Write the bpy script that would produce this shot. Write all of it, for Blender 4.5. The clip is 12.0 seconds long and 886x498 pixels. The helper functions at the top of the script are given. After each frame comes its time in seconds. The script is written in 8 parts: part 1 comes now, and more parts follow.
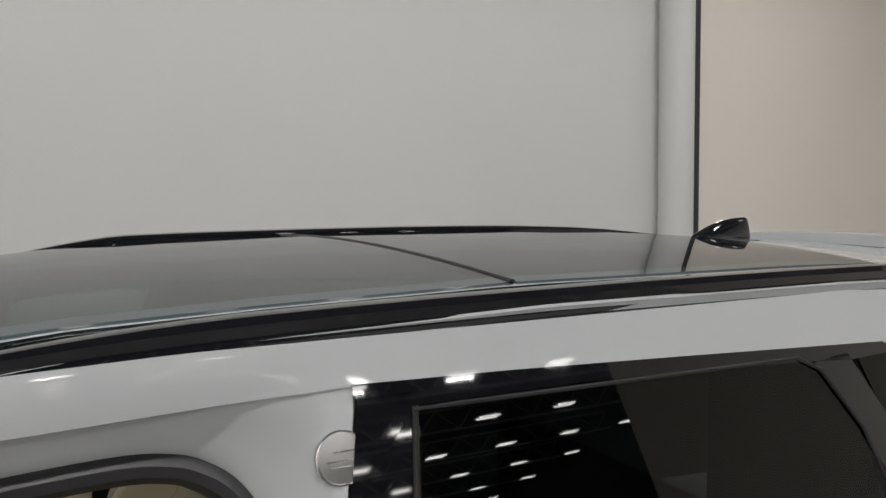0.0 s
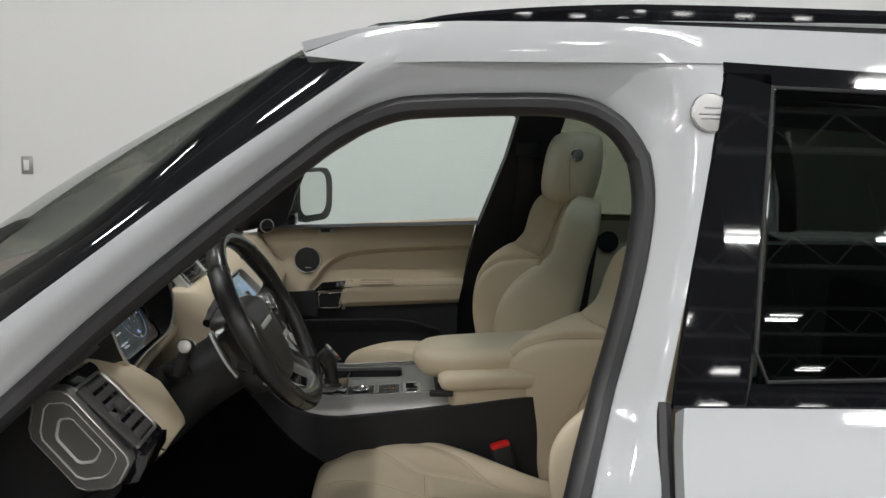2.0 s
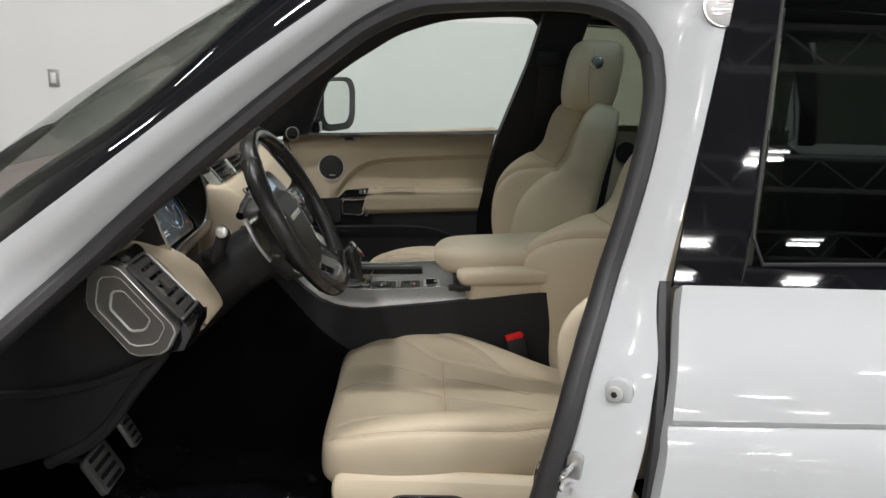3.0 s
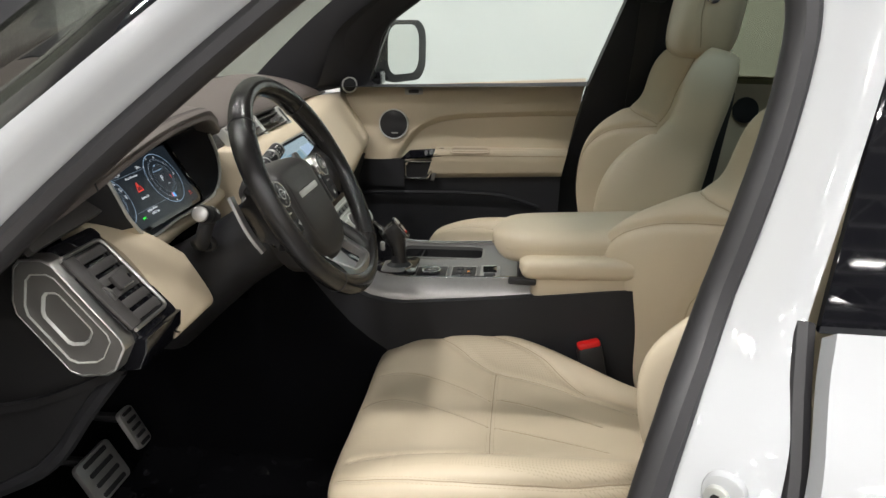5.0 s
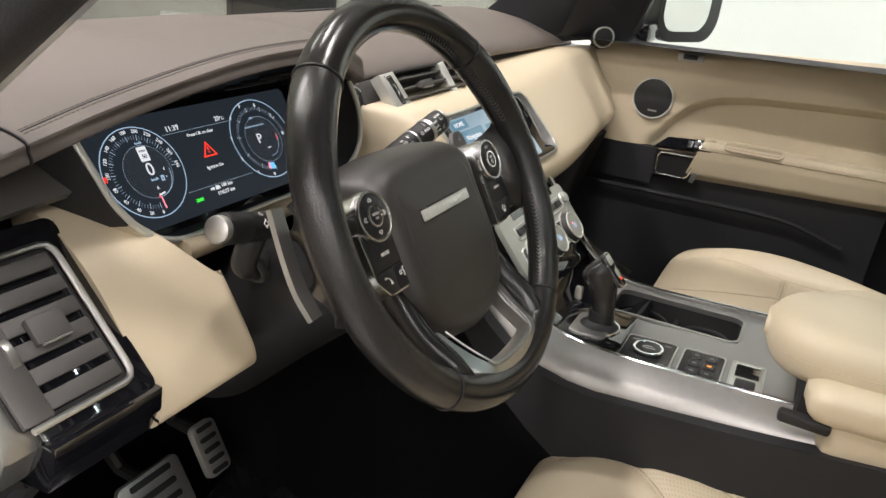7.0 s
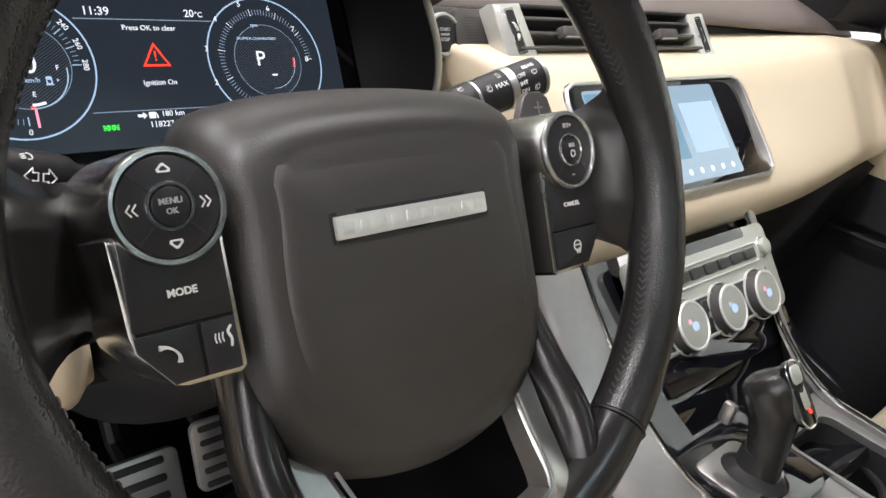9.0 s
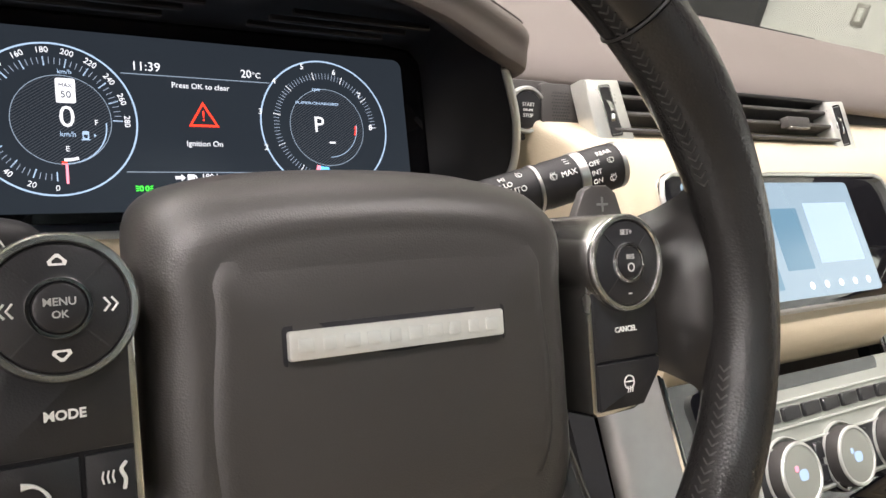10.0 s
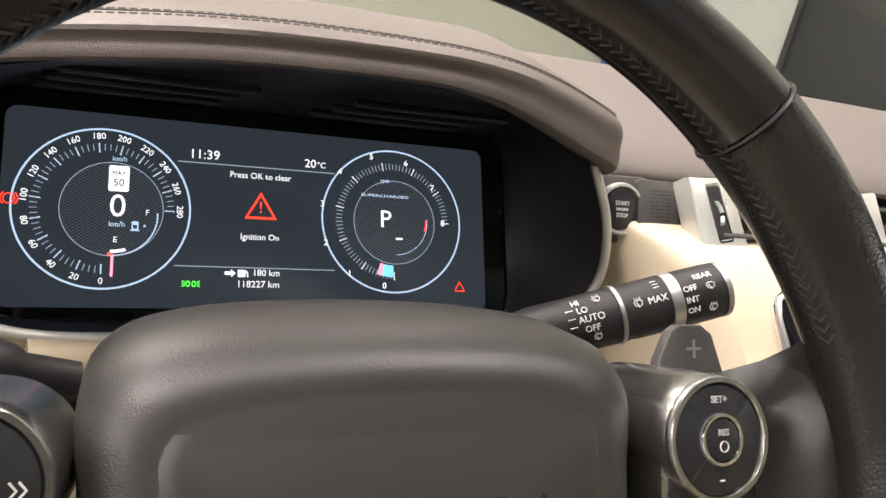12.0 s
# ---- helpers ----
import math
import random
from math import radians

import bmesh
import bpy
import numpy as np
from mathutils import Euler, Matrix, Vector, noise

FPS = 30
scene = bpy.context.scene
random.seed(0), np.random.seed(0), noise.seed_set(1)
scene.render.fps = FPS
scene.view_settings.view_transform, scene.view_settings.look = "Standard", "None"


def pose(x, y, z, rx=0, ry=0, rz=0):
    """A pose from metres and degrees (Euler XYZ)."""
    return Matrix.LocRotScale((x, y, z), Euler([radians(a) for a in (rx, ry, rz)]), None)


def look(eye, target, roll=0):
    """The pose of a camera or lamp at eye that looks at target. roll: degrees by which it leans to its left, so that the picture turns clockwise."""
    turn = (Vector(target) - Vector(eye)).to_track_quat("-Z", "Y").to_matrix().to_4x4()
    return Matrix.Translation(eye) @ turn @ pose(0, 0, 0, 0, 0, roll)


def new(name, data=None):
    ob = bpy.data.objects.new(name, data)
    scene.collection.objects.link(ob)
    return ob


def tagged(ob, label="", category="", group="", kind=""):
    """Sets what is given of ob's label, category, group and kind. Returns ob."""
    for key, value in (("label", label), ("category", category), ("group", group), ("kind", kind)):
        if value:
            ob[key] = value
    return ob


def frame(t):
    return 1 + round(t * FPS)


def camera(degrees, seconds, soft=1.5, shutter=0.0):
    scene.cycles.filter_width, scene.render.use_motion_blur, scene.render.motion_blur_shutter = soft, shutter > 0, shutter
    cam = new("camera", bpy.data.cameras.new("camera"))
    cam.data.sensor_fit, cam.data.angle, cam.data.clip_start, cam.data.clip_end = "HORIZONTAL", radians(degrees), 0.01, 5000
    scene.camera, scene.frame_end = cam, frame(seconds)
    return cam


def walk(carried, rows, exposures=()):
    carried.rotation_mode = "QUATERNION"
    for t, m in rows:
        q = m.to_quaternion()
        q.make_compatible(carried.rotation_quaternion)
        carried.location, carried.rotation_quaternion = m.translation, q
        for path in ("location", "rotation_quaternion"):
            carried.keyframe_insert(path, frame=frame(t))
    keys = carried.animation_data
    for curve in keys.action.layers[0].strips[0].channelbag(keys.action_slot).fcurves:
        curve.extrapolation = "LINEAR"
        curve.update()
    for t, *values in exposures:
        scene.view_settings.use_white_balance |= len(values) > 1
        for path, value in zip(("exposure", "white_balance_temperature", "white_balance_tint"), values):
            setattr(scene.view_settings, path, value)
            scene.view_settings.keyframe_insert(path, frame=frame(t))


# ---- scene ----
from mathutils.bvhtree import BVHTree

cam = camera(62.3, 12.0)
PATH = [
    (0, (-0.101, -1.371, 1.889), (0.831, 0.395, 1.771), -0.5),
    (0.5, (-0.158, -1.471, 1.83), (0.491, 0.415, 1.69), -1.7),
    (1, (-0.183, -1.558, 1.75), (0.196, 0.408, 1.625), -2.0),
    (1.5, (-0.252, -1.591, 1.637), (-0.033, 0.389, 1.459), 0.1),
    (2, (-0.267, -1.644, 1.589), (-0.139, 0.331, 1.296), 1.7),
    (2.5, (-0.272, -1.701, 1.569), (-0.179, 0.254, 1.156), 2.2),
    (3.1, (-0.265, -1.724, 1.55), (-0.192, 0.208, 1.038), 2.0),
    (5, (-0.187, -1.402, 1.527), (-0.374, 0.487, 0.896), 1.5),
    (5.5, (-0.178, -1.279, 1.521), (-0.550, 0.570, 0.857), 2.6),
    (6, (-0.207, -1.116, 1.502), (-0.757, 0.677, 0.808), 4.3),
    (6.5, (-0.226, -0.991, 1.490), (-0.894, 0.744, 0.752), 5.7),
    (7.1, (-0.243, -0.874, 1.469), (-1.056, 0.769, 0.670), 6.6),
    (8.8, (-0.2830, -0.5749, 1.3983), (-1.4856, 0.7427, 0.4941), 11.3),
    (9, (-0.2894, -0.5533, 1.3902), (-1.5359, 0.7234, 0.4866), 11.6),
    (9.5, (-0.2911, -0.5105, 1.3813), (-1.6531, 0.6571, 0.4972), 11.95),
    (10, (-0.3156, -0.4770, 1.3895), (-1.8268, 0.5498, 0.5760), 12.2),
    (10.5, (-0.3580, -0.4656, 1.4029), (-1.9895, 0.4096, 0.6465), 12.6),
    (11, (-0.3749, -0.4609, 1.4071), (-2.0680, 0.3165, 0.6799), 12.7),
    (11.5, (-0.3727, -0.4533, 1.4050), (-2.0892, 0.2861, 0.6929), 12.3),
    (12, (-0.3583, -0.4305, 1.3984), (-2.0665, 0.3277, 0.6861), 11.5),
]
EXPOSURES = [(0.0, -0.88, 6550, 11), (1.0, -0.72, 6400, 10), (2.0, -0.34, 6400, 10), (3.1, -0.08, 6450, 11), (5.0, 0.32, 6550, 11), (6.5, 0.70, 6900, 13), (7.1, 0.78, 6750, 14), (9.2, 1.18, 6500, 16), (9.7, 1.25, 6650, 17), (10.5, 1.57, 7050, 18), (11.3, 1.53, 7050, 18), (12.0, 1.38, 7050, 18)]
walk(cam, [(t, look(eye, target, roll)) for t, eye, target, roll in PATH], EXPOSURES)

# ---- light: a closed hall with rows of ceiling tubes ----
world = bpy.data.worlds.new("hall_air")
world.use_nodes = True
world.node_tree.nodes["Background"].inputs[0].default_value = (0.9, 0.95, 1.0, 1)
world.node_tree.nodes["Background"].inputs[1].default_value = 0.02
scene.world = world

LAMP_ROWS_Y = (1.4, -1.8, -5.0, -8.2, -11.4, -14.6, -17.8, -21.0, -24.2, -27.4, -30.6)
LAMP_COLS_X = (-4.6, -2.4, -0.2, 2.0, 4.2, 6.4)
LAMP_Z = 5.3
LAMP_WATTS = ((20.0, 30.0, 42.0, 42.0, 36.0, 30.0), (74.0, 82.0, 74.0, 66.0, 54.0, 46.0), (36.0, 42.0, 42.0, 38.0, 32.0, 28.0), (30.0, 34.0, 34.0, 32.0, 26.0, 22.0), (28.0, 32.0, 32.0, 30.0, 24.0, 20.0))
for ly, row in zip(LAMP_ROWS_Y, LAMP_WATTS):
    for lx, watts in zip(LAMP_COLS_X, row):
        lamp = bpy.data.lights.new("tube_light", "AREA")
        lamp.shape, lamp.size, lamp.size_y = "RECTANGLE", 0.56, 0.06
        lamp.energy = watts
        lamp.color = (1.0, 0.99, 0.972)
        lo = new("tube_light", lamp)
        lo.matrix_world = pose(lx, ly - 0.09, LAMP_Z - 0.075, 0, 0, 0)

# ---- building helpers ----
def thing(name, loc, label, category, group="", kind=""):
    ob = new(name)
    ob.empty_display_size = 0.05
    ob.location = loc
    return tagged(ob, label, category, group, kind)


def finish(bm, mat, name, smooth=38.0):
    bmesh.ops.recalc_face_normals(bm, faces=bm.faces)
    me = bpy.data.meshes.new(name)
    bm.to_mesh(me)
    bm.free()
    me.materials.append(mat)
    if smooth:
        for p in me.polygons:
            p.use_smooth = True
        me.set_sharp_from_angle(angle=radians(smooth))
    return me


def part(name, bm, mat, parent=None, label="", smooth=38.0, subsurf=0):
    ob = new(name, finish(bm, mat, name, smooth))
    if parent is not None:
        ob.parent = parent
        if parent.type == "EMPTY":
            ob.matrix_parent_inverse = Matrix.Translation(-parent.location)
    if label:
        ob["label"] = label
    if subsurf:
        m = ob.modifiers.new("rounding", "SUBSURF")
        m.levels = m.render_levels = subsurf
    return ob


def V(*a):
    return Vector(a)


def spline(pts, n=8, closed=False):
    """Catmull-Rom through the points, n steps a stretch."""
    P = [Vector(p) for p in pts]
    out, k = [], len(P)
    last = k if closed else k - 1
    for i in range(last):
        if closed:
            a, b, c, d = P[(i - 1) % k], P[i], P[(i + 1) % k], P[(i + 2) % k]
        else:
            b, c = P[i], P[i + 1]
            a = P[i - 1] if i else b * 2 - c
            d = P[i + 2] if i + 2 < k else c * 2 - b
        for j in range(n):
            t = j / n
            out.append(0.5 * (2 * b + (c - a) * t + (2 * a - 5 * b + 4 * c - d) * t * t + (3 * b - a - 3 * c + d) * t ** 3))
    if not closed:
        out.append(P[-1].copy())
    return out


def even(pts, n, closed=False):
    """n points at even distance along a polyline."""
    P = [Vector(p) for p in pts] + ([Vector(pts[0])] if closed else [])
    d = [0.0]
    for a, b in zip(P, P[1:]):
        d.append(d[-1] + (b - a).length)
    out, m = [], n if closed else n - 1
    for i in range(n):
        s, j = d[-1] * i / m, 0
        while j < len(d) - 2 and d[j + 1] < s:
            j += 1
        w = (s - d[j]) / max(d[j + 1] - d[j], 1e-9)
        out.append(P[j].lerp(P[j + 1], min(max(w, 0), 1)))
    return out


def loft(rings, closed=True, caps=True, loop=False, bm=None):
    bm = bm or bmesh.new()
    rows = [[bm.verts.new(p) for p in r] for r in rings]
    n = len(rows[0])
    pairs = list(zip(rows, rows[1:])) + ([(rows[-1], rows[0])] if loop else [])
    for a, b in pairs:
        for i in range(n if closed else n - 1):
            j = (i + 1) % n
            try:
                bm.faces.new((a[i], a[j], b[j], b[i]))
            except ValueError:
                pass
    if caps and closed and not loop:
        bm.faces.new(rows[0][::-1])
        bm.faces.new(rows[-1])
    return bm


def sheet(fn, nu, nv, thick=0.0, bm=None):
    """A sheet of points fn(u, v), u and v from 0 to 1; with thick it is a closed shell (offset along -normal)."""
    g = [[Vector(fn(i / nu, j / nv)) for j in range(nv + 1)] for i in range(nu + 1)]
    bm = bm or bmesh.new()
    top = [[bm.verts.new(p) for p in r] for r in g]
    for i in range(nu):
        for j in range(nv):
            bm.faces.new((top[i][j], top[i + 1][j], top[i + 1][j + 1], top[i][j + 1]))
    if thick:
        def nrm(i, j):
            du = g[min(i + 1, nu)][j] - g[max(i - 1, 0)][j]
            dv = g[i][min(j + 1, nv)] - g[i][max(j - 1, 0)]
            n = du.cross(dv)
            return n.normalized() if n.length > 1e-12 else V(0, 0, 1)
        low = [[bm.verts.new(g[i][j] - nrm(i, j) * thick) for j in range(nv + 1)] for i in range(nu + 1)]
        for i in range(nu):
            for j in range(nv):
                bm.faces.new((low[i][j], low[i][j + 1], low[i + 1][j + 1], low[i + 1][j]))
        for i in range(nu):
            bm.faces.new((top[i][0], low[i][0], low[i + 1][0], top[i + 1][0]))
            bm.faces.new((top[i][nv], top[i + 1][nv], low[i + 1][nv], low[i][nv]))
        for j in range(nv):
            bm.faces.new((top[0][j], top[0][j + 1], low[0][j + 1], low[0][j]))
            bm.faces.new((top[nu][j], low[nu][j], low[nu][j + 1], top[nu][j + 1]))
    return bm


def frames_along(P, closed=False, up=None):
    """Tangent, side and up at each point of a polyline."""
    n, out, side = len(P), [], None
    for i in range(n):
        a = P[(i - 1) % n] if closed or i else P[0]
        b = P[(i + 1) % n] if closed or i < n - 1 else P[-1]
        t = (b - a).normalized()
        if up is not None:
            s = t.cross(Vector(up)).normalized()
        else:
            if side is None:
                side = t.cross(V(0, 0, 1)) if abs(t.z) < 0.9 else t.cross(V(0, 1, 0))
            s = (side - t * side.dot(t)).normalized()
            side = s
        out.append((t, s, s.cross(t)))
    return out


def sweep(path, prof, closed=False, up=None, caps=True, bm=None, scale=None):
    P = [Vector(p) for p in path]
    rings = []
    for i, (p, (t, s, u)) in enumerate(zip(P, frames_along(P, closed, up))):
        k = scale[i] if scale else 1.0
        rings.append([p + s * (a * k) + u * (b * k) for a, b in prof])
    return loft(rings, True, caps, closed, bm)


def circle(r, n=12, ry=None):
    ry = ry or r
    return [(r * math.cos(2 * math.pi * i / n), ry * math.sin(2 * math.pi * i / n)) for i in range(n)]


def tube(path, r, n=12, closed=False, bm=None, up=None, scale=None):
    return sweep(path, circle(r, n), closed, up, True, bm, scale)


def rounded(w, h, r, n=4):
    """Outline of a rounded rectangle about the origin."""
    out = []
    for cx, cy, a0 in ((w / 2 - r, h / 2 - r, 0), (-w / 2 + r, h / 2 - r, 90), (-w / 2 + r, -h / 2 + r, 180), (w / 2 - r, -h / 2 + r, 270)):
        for i in range(n + 1):
            a = radians(a0 + 90 * i / n)
            out.append((cx + r * math.cos(a), cy + r * math.sin(a)))
    return out


def slab(outline, m=None, depth=0.002, bevel=0.0, bm=None, dome=0.0):
    """A plate: a 2D outline in the plane of m (x, y), its front at local z = depth, its back at 0, with a chamfered front edge."""
    m = m or Matrix()
    bm = bm or bmesh.new()
    o = [Vector((a, b, 0)) for a, b in outline]
    c = sum(o, Vector()) / len(o)
    def ring(z, shrink):
        out = []
        for p in o:
            d = (p - c)
            k = max(0.0, 1 - shrink / max(d.length, 1e-6))
            q = c + d * k
            out.append(m @ Vector((q.x, q.y, z)))
        return out
    rings = [ring(0, 0)]
    if bevel:
        rings += [ring(depth - bevel, 0), ring(depth - bevel * 0.3, bevel * 0.3), ring(depth, bevel)]
    else:
        rings += [ring(depth, 0)]
    if dome:
        ext = max((p - c).length for p in o)
        rings += [ring(depth + dome * 0.55, ext * 0.35), ring(depth + dome * 0.9, ext * 0.65), ring(depth + dome, ext * 0.92)]
    return loft(rings, True, True, False, bm)


def inset(outline, d):
    """A closed counter-clockwise outline drawn in by d on all sides."""
    n, out = len(outline), []
    for i in range(n):
        p, q, r = (Vector(outline[(i + k) % n]) for k in (-1, 0, 1))
        a, b = (q - p).normalized(), (r - q).normalized()
        na, nb = Vector((-a.y, a.x)), Vector((-b.y, b.x))
        m = (na + nb).normalized()
        out.append(tuple(q + m * (d / max(m.dot(na), 0.35))))
    return out


def box(c, s, bevel=0.004, seg=2, m=None, bm=None):
    b = bmesh.new()
    bmesh.ops.create_cube(b, size=1.0)
    bmesh.ops.scale(b, vec=s, verts=b.verts)
    if bevel:
        bmesh.ops.bevel(b, geom=b.edges[:], offset=min(bevel, min(s) * 0.45), segments=seg, profile=0.5, affect="EDGES")
    mm = (m or Matrix()) @ Matrix.Translation(c)
    bmesh.ops.transform(b, matrix=mm, verts=b.verts)
    if bm is None:
        return b
    merge(bm, b)
    return bm


def merge(bm, other):
    me = bpy.data.meshes.new("tmp")
    other.to_mesh(me)
    other.free()
    bm.from_mesh(me)
    bpy.data.meshes.remove(me)
    return bm


def disc(m, r, depth, n=28, bevel=0.001, dome=0.0, bm=None):
    return slab(circle(r, n), m, depth, bevel, bm, dome)


def ringband(m, r0, r1, depth, n=36, bm=None):
    """A flat ring in the plane of m between two radii, of that depth, with rounded rim."""
    mid, half = (r0 + r1) / 2, (r1 - r0) / 2
    prof = [(-half, 0), (-half, depth * 0.6), (-half * 0.5, depth), (half * 0.5, depth), (half, depth * 0.6), (half, 0)]
    rings = []
    for i in range(n):
        a = 2 * math.pi * i / n
        rings.append([m @ Vector(((mid + p) * math.cos(a), (mid + p) * math.sin(a), z)) for p, z in prof])
    return loft(rings, True, False, True, bm)


def basis(o, x, y):
    """A matrix with origin o, first axis along x, second near y."""
    x = Vector(x).normalized()
    z = x.cross(Vector(y)).normalized()
    y = z.cross(x)
    return Matrix(((x.x, y.x, z.x, o[0]), (x.y, y.y, z.y, o[1]), (x.z, y.z, z.z, o[2]), (0, 0, 0, 1)))


def lettering(name, text, m, size, mat, parent, align="CENTER", depth=0.0002, bold=0.0):
    cu = bpy.data.curves.new(name, "FONT")
    cu.offset = bold * size
    cu.body, cu.size, cu.align_x, cu.align_y = text, size, align, "CENTER"
    cu.extrude, cu.resolution_u = depth, 3
    tmp = bpy.data.objects.new(name, cu)
    me = bpy.data.meshes.new_from_object(tmp)
    bpy.data.objects.remove(tmp)
    bpy.data.curves.remove(cu)
    me.transform(m)
    me.materials.append(mat)
    ob = new(name, me)
    ob.parent = parent
    if parent.type == "EMPTY":
        ob.matrix_parent_inverse = Matrix.Translation(-parent.location)
    return ob

# ---- materials ----
def material(name, color, rough=0.5, metal=0.0, grain=0.0, grain_scale=200.0, bump=0.0, bump_scale=400.0, var=0.06, var_scale=6.0,
             coat=0.0, spec=0.5, emit=None, emit_strength=0.0, rough_var=0.08):
    m = bpy.data.materials.new(name)
    m.use_nodes = True
    nt = m.node_tree
    b = nt.nodes["Principled BSDF"]
    b.inputs["Roughness"].default_value = rough
    b.inputs["Metallic"].default_value = metal
    b.inputs["Specular IOR Level"].default_value = spec
    b.inputs["Coat Weight"].default_value = coat
    b.inputs["Coat Roughness"].default_value = 0.03
    b.inputs["Base Color"].default_value = (*color, 1)
    tc = nt.nodes.new("ShaderNodeTexCoord")
    if var or grain:
        big = nt.nodes.new("ShaderNodeTexNoise")
        big.inputs["Scale"].default_value = var_scale
        big.inputs["Detail"].default_value = 4
        nt.links.new(tc.outputs["Object"], big.inputs["Vector"])
        fine = nt.nodes.new("ShaderNodeTexNoise")
        fine.inputs["Scale"].default_value = grain_scale
        nt.links.new(tc.outputs["Object"], fine.inputs["Vector"])
        mix = nt.nodes.new("ShaderNodeMix")
        mix.data_type = "RGBA"
        mix.inputs[6].default_value = (*[c * (1 - var) for c in color], 1)
        mix.inputs[7].default_value = (*[min(1, c * (1 + var)) for c in color], 1)
        nt.links.new(big.outputs["Fac"], mix.inputs[0])
        mix2 = nt.nodes.new("ShaderNodeMix")
        mix2.data_type, mix2.blend_type = "RGBA", "MULTIPLY"
        mix2.inputs[0].default_value = grain
        nt.links.new(mix.outputs[2], mix2.inputs[6])
        nt.links.new(fine.outputs["Fac"], mix2.inputs[7])
        nt.links.new(mix2.outputs[2], b.inputs["Base Color"])
        rr = nt.nodes.new("ShaderNodeMapRange")
        rr.inputs["To Min"].default_value = max(0.01, rough - rough_var)
        rr.inputs["To Max"].default_value = rough + rough_var
        nt.links.new(big.outputs["Fac"], rr.inputs["Value"])
        nt.links.new(rr.outputs["Result"], b.inputs["Roughness"])
    if bump:
        vo = nt.nodes.new("ShaderNodeTexVoronoi")
        vo.inputs["Scale"].default_value = bump_scale
        nt.links.new(tc.outputs["Object"], vo.inputs["Vector"])
        bp = nt.nodes.new("ShaderNodeBump")
        bp.inputs["Strength"].default_value = bump
        bp.inputs["Distance"].default_value = 0.0006
        nt.links.new(vo.outputs["Distance"], bp.inputs["Height"])
        nt.links.new(bp.outputs["Normal"], b.inputs["Normal"])
    if emit:
        b.inputs["Emission Color"].default_value = (*emit, 1)
        b.inputs["Emission Strength"].default_value = emit_strength
    return m


def glass_material(name, tint, clear, gloss=0.04):
    """Thin pane: mostly see-through, with a mirror gloss that grows at grazing angles."""
    m = bpy.data.materials.new(name)
    m.use_nodes = True
    nt = m.node_tree
    nt.nodes.clear()
    out = nt.nodes.new("ShaderNodeOutputMaterial")
    tr = nt.nodes.new("ShaderNodeBsdfTransparent")
    tr.inputs[0].default_value = (*[c * clear for c in tint], 1)
    gl = nt.nodes.new("ShaderNodeBsdfGlossy")
    gl.inputs["Roughness"].default_value = 0.01
    lw = nt.nodes.new("ShaderNodeLayerWeight")
    lw.inputs["Blend"].default_value = 0.5
    pw = nt.nodes.new("ShaderNodeMath")
    pw.operation = "POWER"
    pw.inputs[1].default_value = 5.0
    fr = nt.nodes.new("ShaderNodeMath")
    fr.operation = "MULTIPLY_ADD"
    fr.inputs[1].default_value = 0.9
    fr.inputs[2].default_value = gloss
    nt.links.new(lw.outputs["Facing"], pw.inputs[0])
    nt.links.new(pw.outputs[0], fr.inputs[0])
    mx = nt.nodes.new("ShaderNodeMixShader")
    nt.links.new(fr.outputs[0], mx.inputs[0])
    nt.links.new(tr.outputs[0], mx.inputs[1])
    nt.links.new(gl.outputs[0], mx.inputs[2])
    nt.links.new(mx.outputs[0], out.inputs[0])
    return m


WHITE_PAINT = material("white_car_paint", (0.465, 0.477, 0.49), 0.50, var=0.015, coat=1.0, spec=0.15, rough_var=0.02)
GLOSS_BLACK = material("gloss_black_trim", (0.006, 0.006, 0.008), 0.035, var=0.2, rough_var=0.015, coat=0.6)
SATIN_BLACK = material("satin_black_plastic", (0.018, 0.0176, 0.0186), 0.45, bump=0.15, bump_scale=1600, var=0.15, spec=0.35)
RUBBER = material("black_rubber", (0.022, 0.021, 0.023), 0.45, bump=0.12, bump_scale=900, var=0.2)
DARK_TRIM = material("dark_soft_trim", (0.018, 0.018, 0.0205), 0.6, bump=0.2, bump_scale=1400, var=0.12, spec=0.3)
HEADLINER = material("dark_headliner_cloth", (0.030, 0.030, 0.033), 0.95, bump=0.5, bump_scale=2200, var=0.15, spec=0.2)
CARPET = material("black_carpet", (0.0045, 0.0045, 0.0056), 0.95, bump=0.8, bump_scale=1200, var=0.3, spec=0.06)
DASH_LEATHER = material("dark_brown_leather", (0.110, 0.092, 0.083), 0.50, bump=0.32, bump_scale=1500, var=0.08)
CREAM = material("cream_leather", (0.56, 0.475, 0.345), 0.44, bump=0.14, bump_scale=700, var=0.04)
CREAM_PERF = material("perforated_cream_leather", (0.55, 0.465, 0.335), 0.46, bump=0.10, bump_scale=700, var=0.04)


